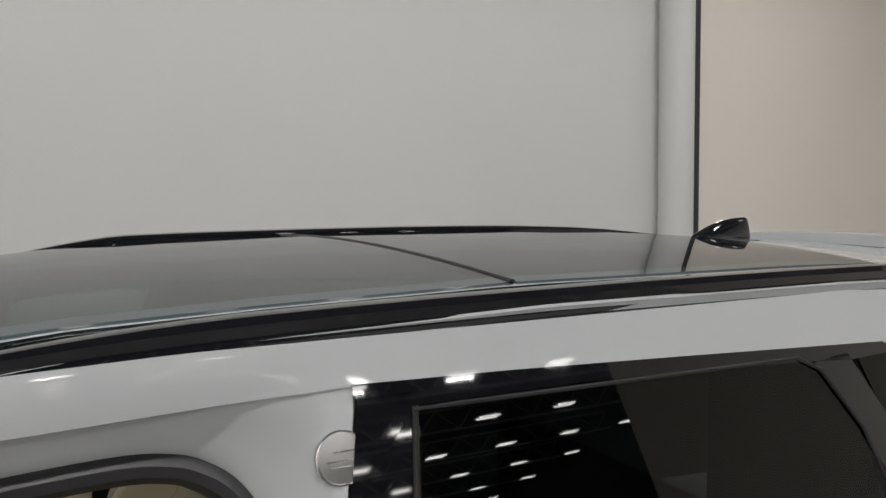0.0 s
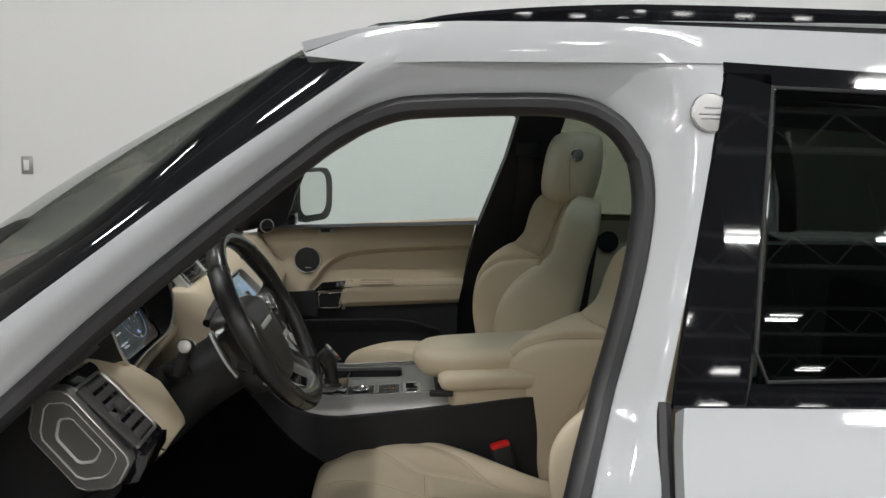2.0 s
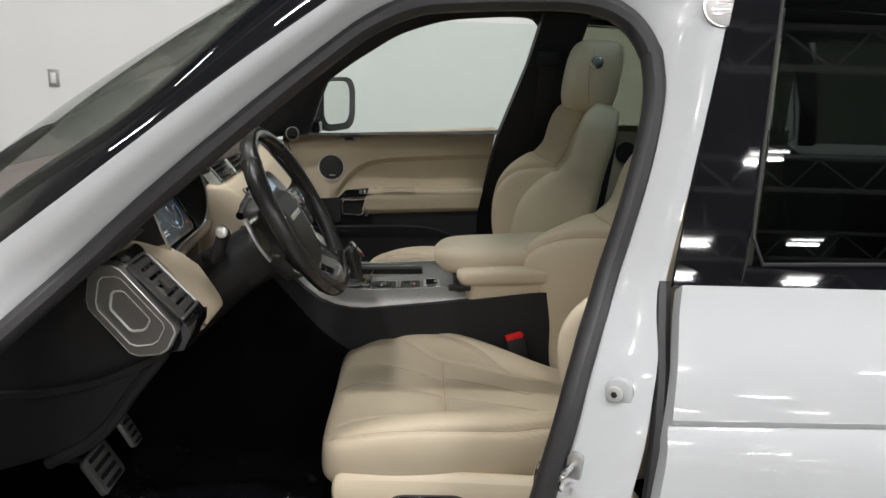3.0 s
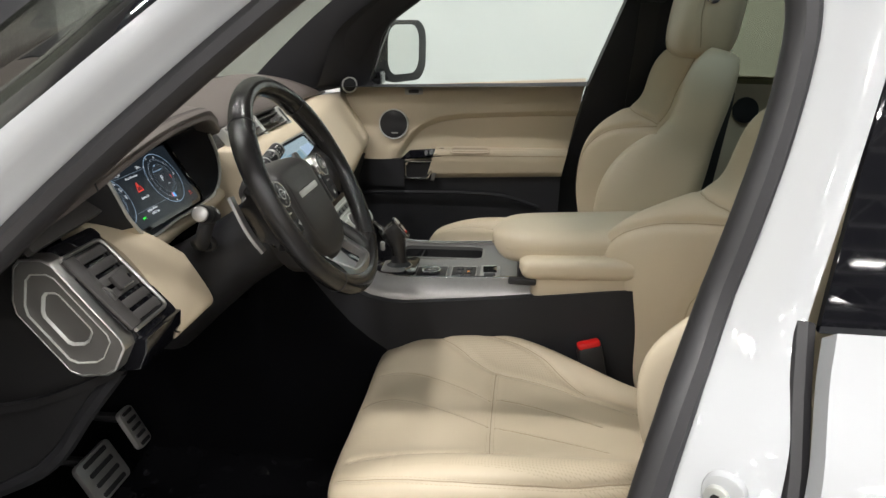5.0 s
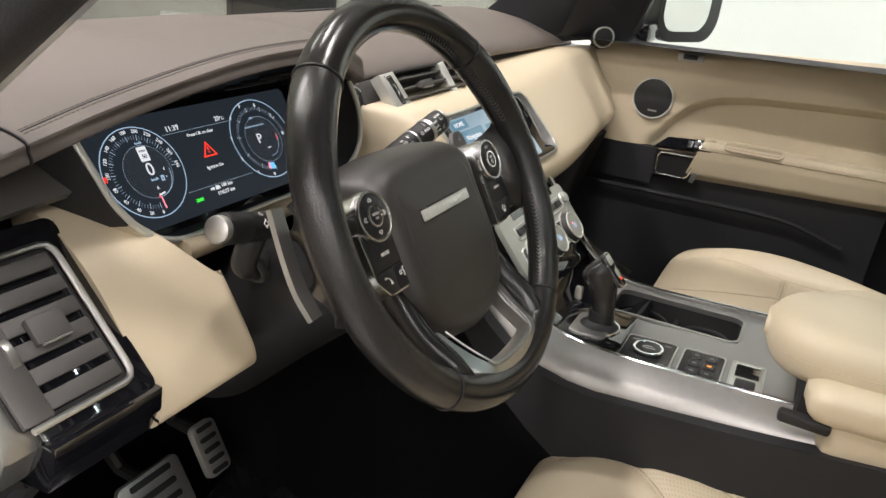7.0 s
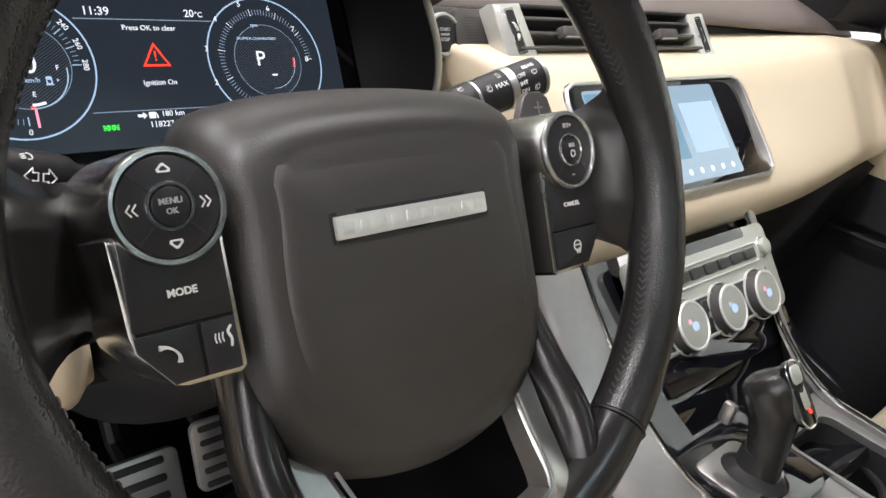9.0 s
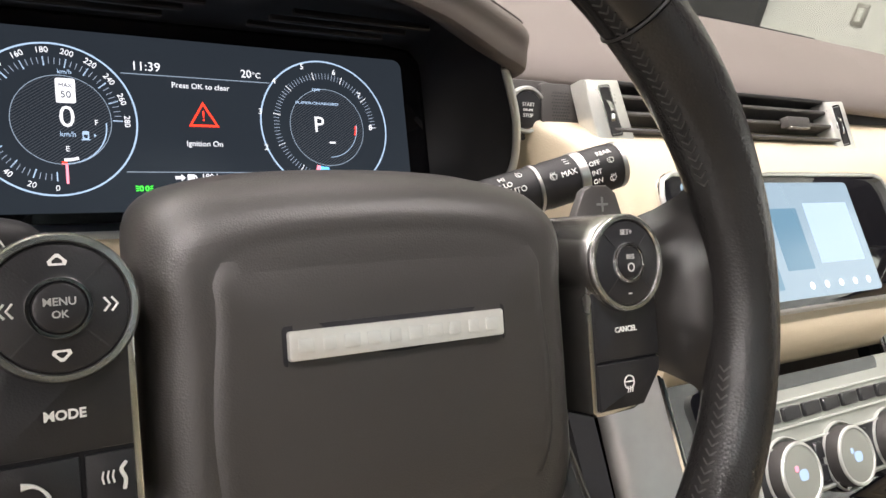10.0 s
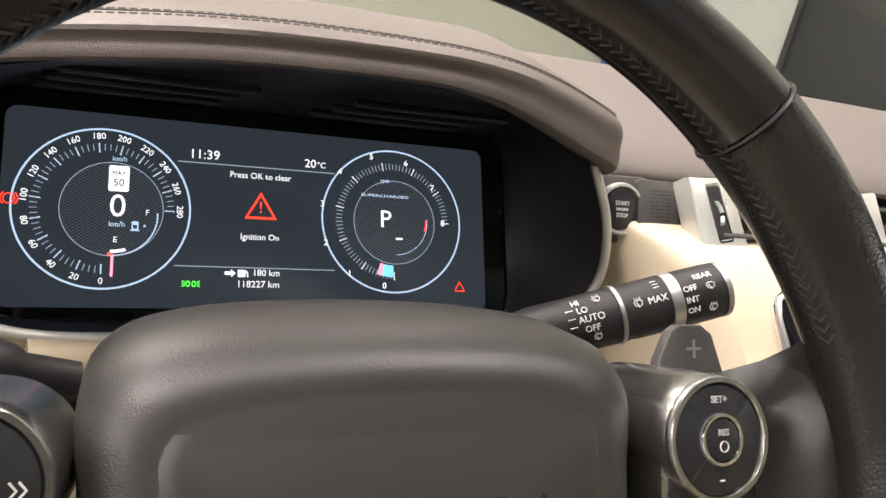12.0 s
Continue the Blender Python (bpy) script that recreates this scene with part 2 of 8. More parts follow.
def perforate(m, scale, dark):
    """Rows of small dark holes over a leather."""
    nt = m.node_tree
    b = nt.nodes["Principled BSDF"]
    old = b.inputs["Base Color"].links[0].from_socket
    tc = nt.nodes.new("ShaderNodeTexCoord")
    vo = nt.nodes.new("ShaderNodeTexVoronoi")
    vo.voronoi_dimensions = "2D"
    vo.inputs["Scale"].default_value = scale
    vo.inputs["Randomness"].default_value = 0.0
    sx = nt.nodes.new("ShaderNodeSeparateXYZ")
    nt.links.new(tc.outputs["Object"], sx.inputs[0])
    add = nt.nodes.new("ShaderNodeMath")
    nt.links.new(sx.outputs[0], add.inputs[0])
    nt.links.new(sx.outputs[2], add.inputs[1])
    cx = nt.nodes.new("ShaderNodeCombineXYZ")
    nt.links.new(add.outputs[0], cx.inputs[0])
    nt.links.new(sx.outputs[1], cx.inputs[1])
    nt.links.new(cx.outputs[0], vo.inputs["Vector"])
    hole = nt.nodes.new("ShaderNodeMath")
    hole.operation = "LESS_THAN"
    hole.inputs[1].default_value = 0.26
    nt.links.new(vo.outputs["Distance"], hole.inputs[0])
    mix = nt.nodes.new("ShaderNodeMix")
    mix.data_type = "RGBA"
    nt.links.new(hole.outputs[0], mix.inputs[0])
    nt.links.new(old, mix.inputs[6])
    mix.inputs[7].default_value = (*dark, 1)
    nt.links.new(mix.outputs[2], b.inputs["Base Color"])


perforate(CREAM_PERF, 230.0, (0.475, 0.40, 0.287))
STITCH = material("cream_thread", (0.50, 0.42, 0.30), 0.7, var=0.1, var_scale=60)
DARK_STITCH = material("grey_thread", (0.078, 0.066, 0.059), 0.7, var=0.1, var_scale=60)
WHEEL_LEATHER = material("worn_black_leather", (0.019, 0.0178, 0.0174), 0.20, bump=0.07, bump_scale=1500, var=0.3, var_scale=25, rough_var=0.14)
AIRBAG = material("black_grained_vinyl", (0.026, 0.0235, 0.0220), 0.42, bump=0.14, bump_scale=1500, var=0.1, spec=0.7)
BRUSHED = material("brushed_aluminium", (0.66, 0.65, 0.63), 0.36, 1.0, grain=0.18, grain_scale=160, var=0.05)
CHROME_SATIN = material("bright_satin_chrome", (0.70, 0.70, 0.66), 0.30, 0.6, grain=0.10, grain_scale=300, var=0.04, var_scale=60)
POD_METAL = material("satin_silver_pod", (0.58, 0.575, 0.56), 0.24, 1.0, var=0.03, var_scale=40)
SATIN_METAL = material("satin_grey_metal", (0.40, 0.395, 0.385), 0.38, 0.9, var=0.06, var_scale=30)
CHROME = material("chrome", (0.85, 0.85, 0.86), 0.09, 1.0, var=0.03, rough_var=0.04)
STEEL = material("steel", (0.50, 0.50, 0.49), 0.34, 0.75, var=0.08, var_scale=30)
SILVER_PLATE = material("pale_silver_plate", (0.62, 0.63, 0.60), 0.33, 0.5, var=0.04, var_scale=25)
CLIMATE_GREY = material("satin_grey_green_plate", (0.33, 0.34, 0.305), 0.36, 0.35, var=0.04, var_scale=25)
TRIM_SATIN = material("satin_silver_trim", (0.41, 0.40, 0.385), 0.42, 0.7, grain=0.12, grain_scale=120, var=0.04)
CAP_METAL = material("satin_cap_metal", (0.15, 0.147, 0.142), 0.42, 0.5, var=0.04, var_scale=20)
GREY_PANEL = material("grey_console_panel", (0.30, 0.295, 0.285), 0.36, 0.55, var=0.05, var_scale=20)
RED = material("red_plastic", (0.62, 0.012, 0.012), 0.4, var=0.05, emit=(0.6, 0.01, 0.01), emit_strength=0.0)
BLACK_LINING = material("black_lining", (0.012, 0.012, 0.0145), 0.42, bump=0.15, bump_scale=1600, var=0.1, spec=0.25)
PERF_LEATHER = material("perforated_black_leather", (0.021, 0.0198, 0.0195), 0.22, bump=0.25, bump_scale=850, var=0.25, var_scale=25, rough_var=0.1)
RIM_THREAD = material("dark_grey_thread", (0.036, 0.034, 0.032), 0.5, var=0.1, var_scale=60)
GREY_PLASTIC = material("dark_grey_plastic", (0.062, 0.058, 0.056), 0.42, bump=0.25, bump_scale=1600, var=0.08)
# CREAM made darker in its base colour, to stand for leather in shade
CREAM_SHADE = material("shaded_cream_leather", (0.40, 0.335, 0.24), 0.6, bump=0.1, bump_scale=700, var=0.05)
SEAM = material("sewn_cream_seam", (0.36, 0.29, 0.20), 0.7, var=0.1, var_scale=40)
BUTTON = material("black_button", (0.016, 0.016, 0.018), 0.34, var=0.12, bump=0.08, bump_scale=1500)
LEGEND_DIM = material("grey_white_legend", (0.42, 0.42, 0.41), 0.5, var=0.03)
LEGEND = material("white_legend_paint", (0.72, 0.72, 0.70), 0.5, var=0.03)
PALE_LINE = material("grey_legend_paint", (0.22, 0.22, 0.22), 0.5, var=0.03)
CLEAR_GLASS = glass_material("clear_glass", (0.95, 1.0, 0.98), 0.95, 0.02)
WINDSCREEN = glass_material("laminated_windscreen_glass", (0.97, 1.0, 0.94), 0.66, 0.03)
TINT_GLASS = glass_material("privacy_glass", (0.9, 1.0, 0.97), 0.24, 0.05)
FILM = material("clear_film_on_black_carpet", (0.010, 0.010, 0.012), 0.16, var=0.3, var_scale=12, coat=1.0, spec=0.8, rough_var=0.06)
GREEN_GLASS = glass_material("rear_tinted_glass", (0.74, 0.78, 0.66), 0.60)
ROOF_GLASS = glass_material("dark_roof_glass", (0.86, 0.98, 1.0), 0.42, 0.06)
MIRROR = material("mirror_silver", (0.88, 0.9, 0.88), 0.01, 1.0, var=0.0)
SCREEN_BLACK = material("screen_glass", (0.004, 0.005, 0.007), 0.12, var=0.0, emit=(0.05, 0.07, 0.10), emit_strength=0.25)
DISPLAY_DARK = material("display_lit_black", (0.010, 0.011, 0.014), 0.24, var=0.0, spec=0.3, emit=(0.036, 0.050, 0.066), emit_strength=0.27)
GLOW_WHITE = material("display_white", (0.1, 0.1, 0.1), 0.4, var=0.0, emit=(0.86, 0.93, 1.0), emit_strength=0.52)
GLOW_PALE = material("display_pale_blue", (0.05, 0.05, 0.06), 0.4, var=0.0, emit=(0.42, 0.62, 0.86), emit_strength=0.5)
GLOW_TICK = material("display_tick_blue", (0.03, 0.03, 0.04), 0.4, var=0.0, emit=(0.36, 0.46, 0.60), emit_strength=0.42)
GLOW_DIM = material("display_dim_grey", (0.03, 0.03, 0.03), 0.4, var=0.0, emit=(0.25, 0.34, 0.44), emit_strength=0.5)
GLOW_STRIPE = material("display_stripe", (0.01, 0.01, 0.012), 0.3, var=0.0, emit=(0.10, 0.12, 0.15), emit_strength=0.22)
GLOW_RED = material("display_red", (0.1, 0.0, 0.0), 0.4, var=0.0, emit=(1.0, 0.045, 0.02), emit_strength=1.0)
GLOW_GREEN = material("display_green", (0.0, 0.1, 0.0), 0.4, var=0.0, emit=(0.02, 0.85, 0.05), emit_strength=1.0)
GLOW_BLUE = material("display_blue", (0.0, 0.02, 0.1), 0.4, var=0.0, emit=(0.10, 0.42, 0.85), emit_strength=0.9)
GLOW_PINK = material("display_pink", (0.1, 0.02, 0.03), 0.4, var=0.0, emit=(0.9, 0.25, 0.33), emit_strength=0.9)
GLOW_ORANGE = material("display_orange", (0.1, 0.03, 0.0), 0.4, var=0.0, emit=(1.0, 0.35, 0.03), emit_strength=1.0)
SCREEN_LIT = material("lit_touch_screen", (0.02, 0.03, 0.04), 0.15, var=0.0, emit=(0.42, 0.60, 0.72), emit_strength=0.36)
SCREEN_TILE = material("lit_screen_tile", (0.02, 0.03, 0.04), 0.15, var=0.0, emit=(0.14, 0.30, 0.42), emit_strength=0.45)
WALL = material("white_wall_paint", (0.68, 0.68, 0.675), 0.7, grain=0.06, grain_scale=90, var=0.02, var_scale=0.5)
WALL_WARM = material("cream_wall_paint", (0.86, 0.81, 0.74), 0.7, grain=0.06, grain_scale=90, var=0.03, var_scale=0.6)
WALL_PALE = material("pale_grey_green_wall_paint", (0.56, 0.56, 0.49), 0.7, grain=0.06, grain_scale=90, var=0.03, var_scale=0.6)
FAR_WALL = material("grey_far_wall_paint", (0.11, 0.115, 0.12), 0.6, var=0.15, var_scale=0.8)
DARK_DOOR = material("dark_grey_door_paint", (0.035, 0.035, 0.04), 0.5, var=0.1, var_scale=2)
FLOOR = material("grey_epoxy_floor", (0.34, 0.34, 0.33), 0.25, grain=0.2, grain_scale=40, var=0.12, var_scale=1.5)
CEILING = material("dark_steel_ceiling", (0.15, 0.16, 0.165), 0.7, var=0.15, var_scale=2)
TRUSS = material("pale_steel_truss", (0.68, 0.70, 0.70), 0.5, 0.2, var=0.1, var_scale=5)
TUBE_GLOW = material("lamp_tube", (0.9, 0.9, 0.9), 0.4, var=0.0, emit=(1.0, 0.98, 0.94), emit_strength=26.0)
BLUE_PAINT = material("blue_paint", (0.03, 0.16, 0.55), 0.4, var=0.1)
TYRE = material("tyre_rubber", (0.02, 0.02, 0.02), 0.8, bump=0.3, bump_scale=200, var=0.2)

# ---- the hall ----
def wall(name, c, s, mat, label):
    return tagged(part(name, box(c, s, 0), mat, None, smooth=0), label, "wall", kind="structure")


tagged(part("floor", box((5.0, -14.3, -0.1), (23.0, 36.2, 0.2), 0), FLOOR, smooth=0), "grey sealed concrete floor of the hall", "floor", kind="structure")
wall("wall_east", (-0.5, 3.6, 3.05), (11.2, 0.2, 6.1), WALL, "white painted hall wall behind the car")
wall("wall_east_rear", (7.4, 3.62, 3.05), (4.6, 0.2, 6.1), WALL_WARM, "cream painted hall wall beyond the pipe")
wall("wall_north", (-6.2, -14.3, 3.05), (0.2, 35.8, 6.1), WALL_PALE, "white painted hall end wall")
wall("wall_south", (9.6, -3.8, 3.05), (0.2, 14.6, 6.1), WALL_WARM, "cream painted hall end wall")
wall("wall_south_far", (16.2, -21.5, 3.05), (0.2, 21.2, 6.1), FAR_WALL, "grey end wall of the side bay")
wall("wall_bay", (12.9, -11.0, 3.05), (6.6, 0.2, 6.1), WALL_WARM, "cream painted wall of the side bay")
wall("wall_west", (5.0, -32.2, 3.05), (22.6, 0.2, 6.1), FAR_WALL, "painted far side wall of the hall")
tagged(part("ceiling", box((5.0, -14.3, 6.15), (23.0, 36.2, 0.1), 0), CEILING, smooth=0), "dark steel deck ceiling", "ceiling", kind="structure")

# round pipe casing up the wall, with a dark joint beside it
pipe = thing("wall_pipe", (4.74, 3.30, 0), "white round pipe casing standing against the wall", "pipe")
part("casing", tube([(4.70, 3.36, 0.0), (4.70, 3.36, 3.0), (4.70, 3.36, 6.1)], 0.15, 32), WALL, pipe)
part("joint_strip", box((5.03, 3.47, 3.05), (0.09, 0.05, 6.1), 0.004), DARK_DOOR, pipe, "dark grey joint strip")

door = thing("hall_door", (-3.82, 3.49, 0), "dark grey steel door in the white wall", "door", kind="structure")
part("leaf", box((-3.82, 3.475, 1.04), (0.84, 0.05, 2.08), 0.004), DARK_DOOR, door)
for dx in (-0.445, 0.445):
    part("jamb", box((-3.82 + dx, 3.47, 1.06), (0.05, 0.08, 2.12), 0.004), DARK_DOOR, door)
part("head", box((-3.82, 3.47, 2.11), (0.84, 0.08, 0.05), 0.004), DARK_DOOR, door)
part("lever", tube([(-4.1, 3.45, 1.02), (-4.1, 3.40, 1.02), (-4.0, 3.40, 1.02)], 0.009, 8), STEEL, door, "steel lever handle")

sw = thing("light_switch", (-2.764, 3.49, 1.342), "white rocker light switch with a grey steel plate", "light switch")
part("plate", box((-2.764, 3.496, 1.342), (0.074, 0.008, 0.118), 0.003), SATIN_METAL, sw, "grey steel plate")
part("rocker", box((-2.764, 3.489, 1.342), (0.036, 0.010, 0.070), 0.003), WALL, sw, "white rocker")

corner = thing("corner_strip", (-6.07, 3.39, 0), "dark grey strip in the corner of the hall", "trim", kind="structure")
part("strip", box((-6.075, 3.39, 3.05), (0.05, 0.20, 6.1), 0.004), DARK_DOOR, corner)
blue = thing("blue_post", (-6.0, 3.25, 0), "slim blue painted post by the end wall", "post")
part("post", box((-6.0, 3.25, 1.2), (0.07, 0.07, 2.4), 0.006), BLUE_PAINT, blue)


def ceiling_light(x, y):
    t = thing("ceiling_light", (x, y, LAMP_Z), "twin-tube fluorescent ceiling light, lit, on hanging wires", "ceiling light", "ceiling lights of the hall")
    part("housing", box((x, y, LAMP_Z), (0.62, 0.30, 0.05), 0.01), TRUSS, t)
    for dy in (-0.09, 0.09):
        part("tube", tube([(x - 0.28, y + dy, LAMP_Z - 0.045), (x, y + dy, LAMP_Z - 0.045), (x + 0.28, y + dy, LAMP_Z - 0.045)], 0.018, 8), TUBE_GLOW, t, "glowing white tube")
    for dx in (-0.25, 0.25):
        part("wire", tube([(x + dx, y, LAMP_Z + 0.02), (x + dx, y, 6.11)], 0.004, 5), TRUSS, t)


for ly in LAMP_ROWS_Y:
    for lx in LAMP_COLS_X + ((8.6, 10.8, 13.0, 15.2) if ly < -11.0 else ()):
        ceiling_light(lx, ly)


def roof_truss(y):
    n = 14 if y > -11.0 else 20
    end = -6.2 + 1.1 * n
    t = thing("roof_truss", (1.5, y, 5.55), "pale steel lattice roof truss under the ceiling", "truss", "roof trusses of the hall")
    for z in (5.50, 6.04):
        part("chord", box((end / 2 - 3.2, y, z), (end + 6.4, 0.06, 0.06), 0), TRUSS, t, smooth=0)
    for i in range(n):
        x0, x1, x2 = (-6.2 + 1.1 * (i + k) for k in (0.0, 0.5, 1.0))
        part("web", tube([(x0, y, 6.02), (x1, y, 5.51)], 0.018, 6), TRUSS, t)
        part("web", tube([(x1, y, 5.51), (x2, y, 6.02)], 0.018, 6), TRUSS, t)


for ty in (-0.2, -3.4, -6.6, -9.8, -13.0, -16.2, -19.4, -22.6, -25.8, -29.0):
    roof_truss(ty)

# ---- the car body ----
def gy(z):
    """Half width of the body side at height z."""
    if z >= 1.27:
        return 0.79 - 0.30 * (z - 1.27)
    zs = [0.30, 0.42, 0.60, 0.80, 0.98, 1.10, 1.18, 1.235, 1.27]
    ws = [0.84, 0.905, 0.945, 0.955, 0.945, 0.905, 0.860, 0.812, 0.790]
    return float(np.interp(z, zs, ws))


def zroof(x, y):
    xs = [-0.46, -0.39, -0.30, -0.15, 0.10, 0.43, 1.00, 1.35, 1.80, 2.15]
    zs = [1.748, 1.770, 1.783, 1.793, 1.803, 1.810, 1.806, 1.796, 1.770, 1.727]
    z = float(np.interp(x, xs, zs))
    a = y / 0.62
    t = min(max((abs(y) - 0.585) / 0.05, 0), 1)
    crown = float(np.interp(x, [-0.40, -0.30, -0.10], [0.047, 0.035, 0.022]))
    return z - crown * a * a + 0.0135 * a - 0.014 * t * min(max((x + 0.33) / 0.15, 0), 1)


car = thing("suv", (0.2, 0, 0), "white sport utility car with black roof glass, front door open", "car")

PAIRS = [((-0.90, 1.10), (-0.98, 1.17)), ((-0.86, 1.14), (-0.90, 1.228)), ((-0.782, 1.219), (-0.79, 1.316)), ((-0.651, 1.349), (-0.656, 1.423)), ((-0.514, 1.47), (-0.517, 1.534)),
         ((-0.40, 1.564), (-0.402, 1.619)), ((-0.342, 1.607), (-0.33, 1.672)), ((-0.282, 1.635), (-0.27, 1.715)), ((-0.222, 1.645), (-0.20, 1.735)),
         ((-0.068, 1.652), (-0.06, 1.745)), ((-0.006, 1.646), (0.03, 1.748)), ((0.026, 1.632), (0.09, 1.742)), ((0.045, 1.617), (0.138, 1.726)), ((0.058, 1.600), (0.162, 1.706)), ((0.066, 1.585), (0.1645, 1.685)), ((0.072, 1.57), (0.158, 1.65)),
         ((0.076, 1.511), (0.135, 1.54)), ((0.056, 1.407), (0.105, 1.41)), ((0.011, 1.263), (0.068, 1.264)), ((-0.026, 1.178), (0.045, 1.17)),
         ((-0.062, 1.067), (0.019, 1.068)), ((-0.11, 0.90), (-0.03, 0.90)), ((-0.15, 0.65), (-0.07, 0.65)), ((-0.18, 0.48), (-0.10, 0.40)),
         ((-0.30, 0.43), (-0.30, 0.34)), ((-0.55, 0.43), (-0.55, 0.34)), ((-0.78, 0.44), (-0.80, 0.34)), ((-0.86, 0.52), (-0.96, 0.46)),
         ((-0.90, 0.75), (-1.0, 0.75)), ((-0.91, 0.95), (-1.0, 0.95))]
IN_LOOP = [Vector((p[0][0], 0, p[0][1])) for p in PAIRS]
OUT_LOOP = [Vector((p[1][0], 0, p[1][1])) for p in PAIRS]
IN_S, OUT_S = spline(IN_LOOP, 6, True), spline(OUT_LOOP, 6, True)


def side_frame(s):
    rows = []
    for v, inset in ((0.0, 0.0), (0.2, 0.002), (0.36, 0.006), (0.50, 0.013), (0.64, 0.022), (0.78, 0.030), (0.90, 0.036), (1.0, 0.046)):
        rows.append([V(o.x + (i.x - o.x) * v, s * (gy(o.z + (i.z - o.z) * v) - inset), o.z + (i.z - o.z) * v) for i, o in zip(IN_S, OUT_S)])
    rows.append([V(i.x, s * (gy(i.z) - 0.11), i.z) for i in IN_S])
    rows.insert(0, [V(o.x, s * (gy(o.z) - 0.05), o.z) for o in OUT_S])
    if s > 0:
        rows = rows[:4]
    part("side_frame", loft(rows, True, False), WHITE_PAINT, car, "glossy white painted door frame and pillars")
    if s > 0:
        return
    cx, cz = -0.38, 1.05
    path = []
    for i in IN_S:
        d = (V(cx, 0, cz) - i).normalized()
        q = i + d * 0.010
        path.append(V(q.x, s * (gy(q.z) - 0.054), q.z))
    part("door_seal", sweep(path, circle(0.017, 10, 0.020), True, up=(0, 1, 0)), RUBBER, car, "matt black rubber door seal")
    rows = []
    for d, dep in ((0.0, 0.070), (0.010, 0.078), (0.006, 0.087), (-0.03, 0.090), (-0.09, 0.090)):
        ring = []
        for i in IN_S:
            q = i + (V(cx, 0, cz) - i).normalized() * d
            ring.append(V(q.x, s * (gy(max(q.z, 1.0)) - dep), q.z))
        rows.append(ring)
    part("pillar_trim", loft(rows, True, False), DARK_TRIM, car, "dark soft pillar trim")


WIN_R = spline([V(-0.622, 0, 1.312), V(-0.596, 0, 1.40), V(-0.566, 0, 1.466), V(-0.491, 0, 1.526), V(-0.419, 0, 1.573), V(-0.33, 0, 1.625), V(-0.20, 0, 1.668), V(-0.07, 0, 1.684), V(0.05, 0, 1.688), V(0.090, 0, 1.672), V(0.100, 0, 1.630), V(0.060, 0, 1.49), V(0.012, 0, 1.335), V(-0.05, 0, 1.325), V(-0.30, 0, 1.316), V(-0.55, 0, 1.304)], 5, True)


def window_surround():
    """Dark inner frame round the passenger window, out to roof and dash."""
    c = V(-0.25, 0, 1.50)
    rows = []
    for k, dep, add in ((1.0, 0.012, 0), (1.0, 0.034, 0), (1.03, 0.040, 0.0), (1.10, 0.045, 0.02), (1.25, 0.065, 0.06), (1.40, 0.10, 0.10)):
        rows.append([V(c.x + (p.x - c.x) * k, gy(max(1.28, p.z)) - dep - 0.02 * max(0, k - 1.1), max(min(c.z + (p.z - c.z) * k, 1.77), 1.331 + 0.055 * p.x)) for p in WIN_R])
    part("window_surround", loft(rows, True, False), DARK_TRIM, car, "dark trim round the side window")


side_frame(-1)
side_frame(1)
# bolted check plate and the latch striker on the centre pillar
bolt_m = basis((-0.004, -0.864, 1.147), (0.86, -0.5, 0), (0, 0, 1))
part("bolt_plate", slab(rounded(0.036, 0.040, 0.016, 6), bolt_m @ Matrix.Translation((0.004, 0, -0.004)), 0.009, 0.003), WHITE_PAINT, car, "white painted bolt plate")
part("bolt_head", disc(bolt_m @ Matrix.Translation((0, 0, 0.004)), 0.0105, 0.006, 28, 0.002), SILVER_PLATE, car, "bright bolt head")
part("bolt_socket", disc(bolt_m @ Matrix.Translation((0, 0, 0.0098)), 0.0045, 0.0004, 6, 0), SATIN_BLACK, car, "dark bolt socket")
latch_m = basis((-0.055, -0.888, 1.044), (0.86, -0.5, 0), (0.15, 0, 1))
part("striker_plate", slab(rounded(0.020, 0.058, 0.009, 6), latch_m @ Matrix.Translation((0, 0, -0.004)), 0.009, 0.002), STEEL, car, "steel striker plate")
part("striker_loop", tube(spline([latch_m @ V(0, 0.013, 0.0), latch_m @ V(-0.002, 0.014, 0.022), latch_m @ V(-0.004, 0.010, 0.036), latch_m @ V(-0.004, -0.006, 0.036), latch_m @ V(-0.002, -0.012, 0.024), latch_m @ V(0, -0.012, 0.0)], 5), 0.0042, 10), CHROME, car, "bright steel striker loop")
window_surround()

# roof skin, header and rear
def roof_skin(u, v):
    y = -0.640 + 1.28 * v
    x0 = -0.392 - 0.05 * (1 - (y / 0.64) ** 2)
    x = x0 + (2.16 - x0) * u ** 1.3
    return (x, y, zroof(x, y) - 0.006)


roof_bm = sheet(roof_skin, 70, 30, -0.012)
open_roof = [f for f in roof_bm.faces if -0.30 < f.calc_center_median().x < 1.25 and abs(f.calc_center_median().y) < 0.50]
bmesh.ops.delete(roof_bm, geom=open_roof, context="FACES")
part("roof_skin", roof_bm, WHITE_PAINT, car, "glossy white roof skin")


def roof_glass(x0, x1, bow0, bow1, w):
    def f(u, v):
        y = -w + 2 * w * v
        a = 1 - (y / w) ** 2
        x = (x0 + bow0 * a) * (1 - u) + (x1 + bow1 * a) * u
        return (x, y, zroof(x, y) + 0.003)
    return sheet(f, 24, 20, -0.006)


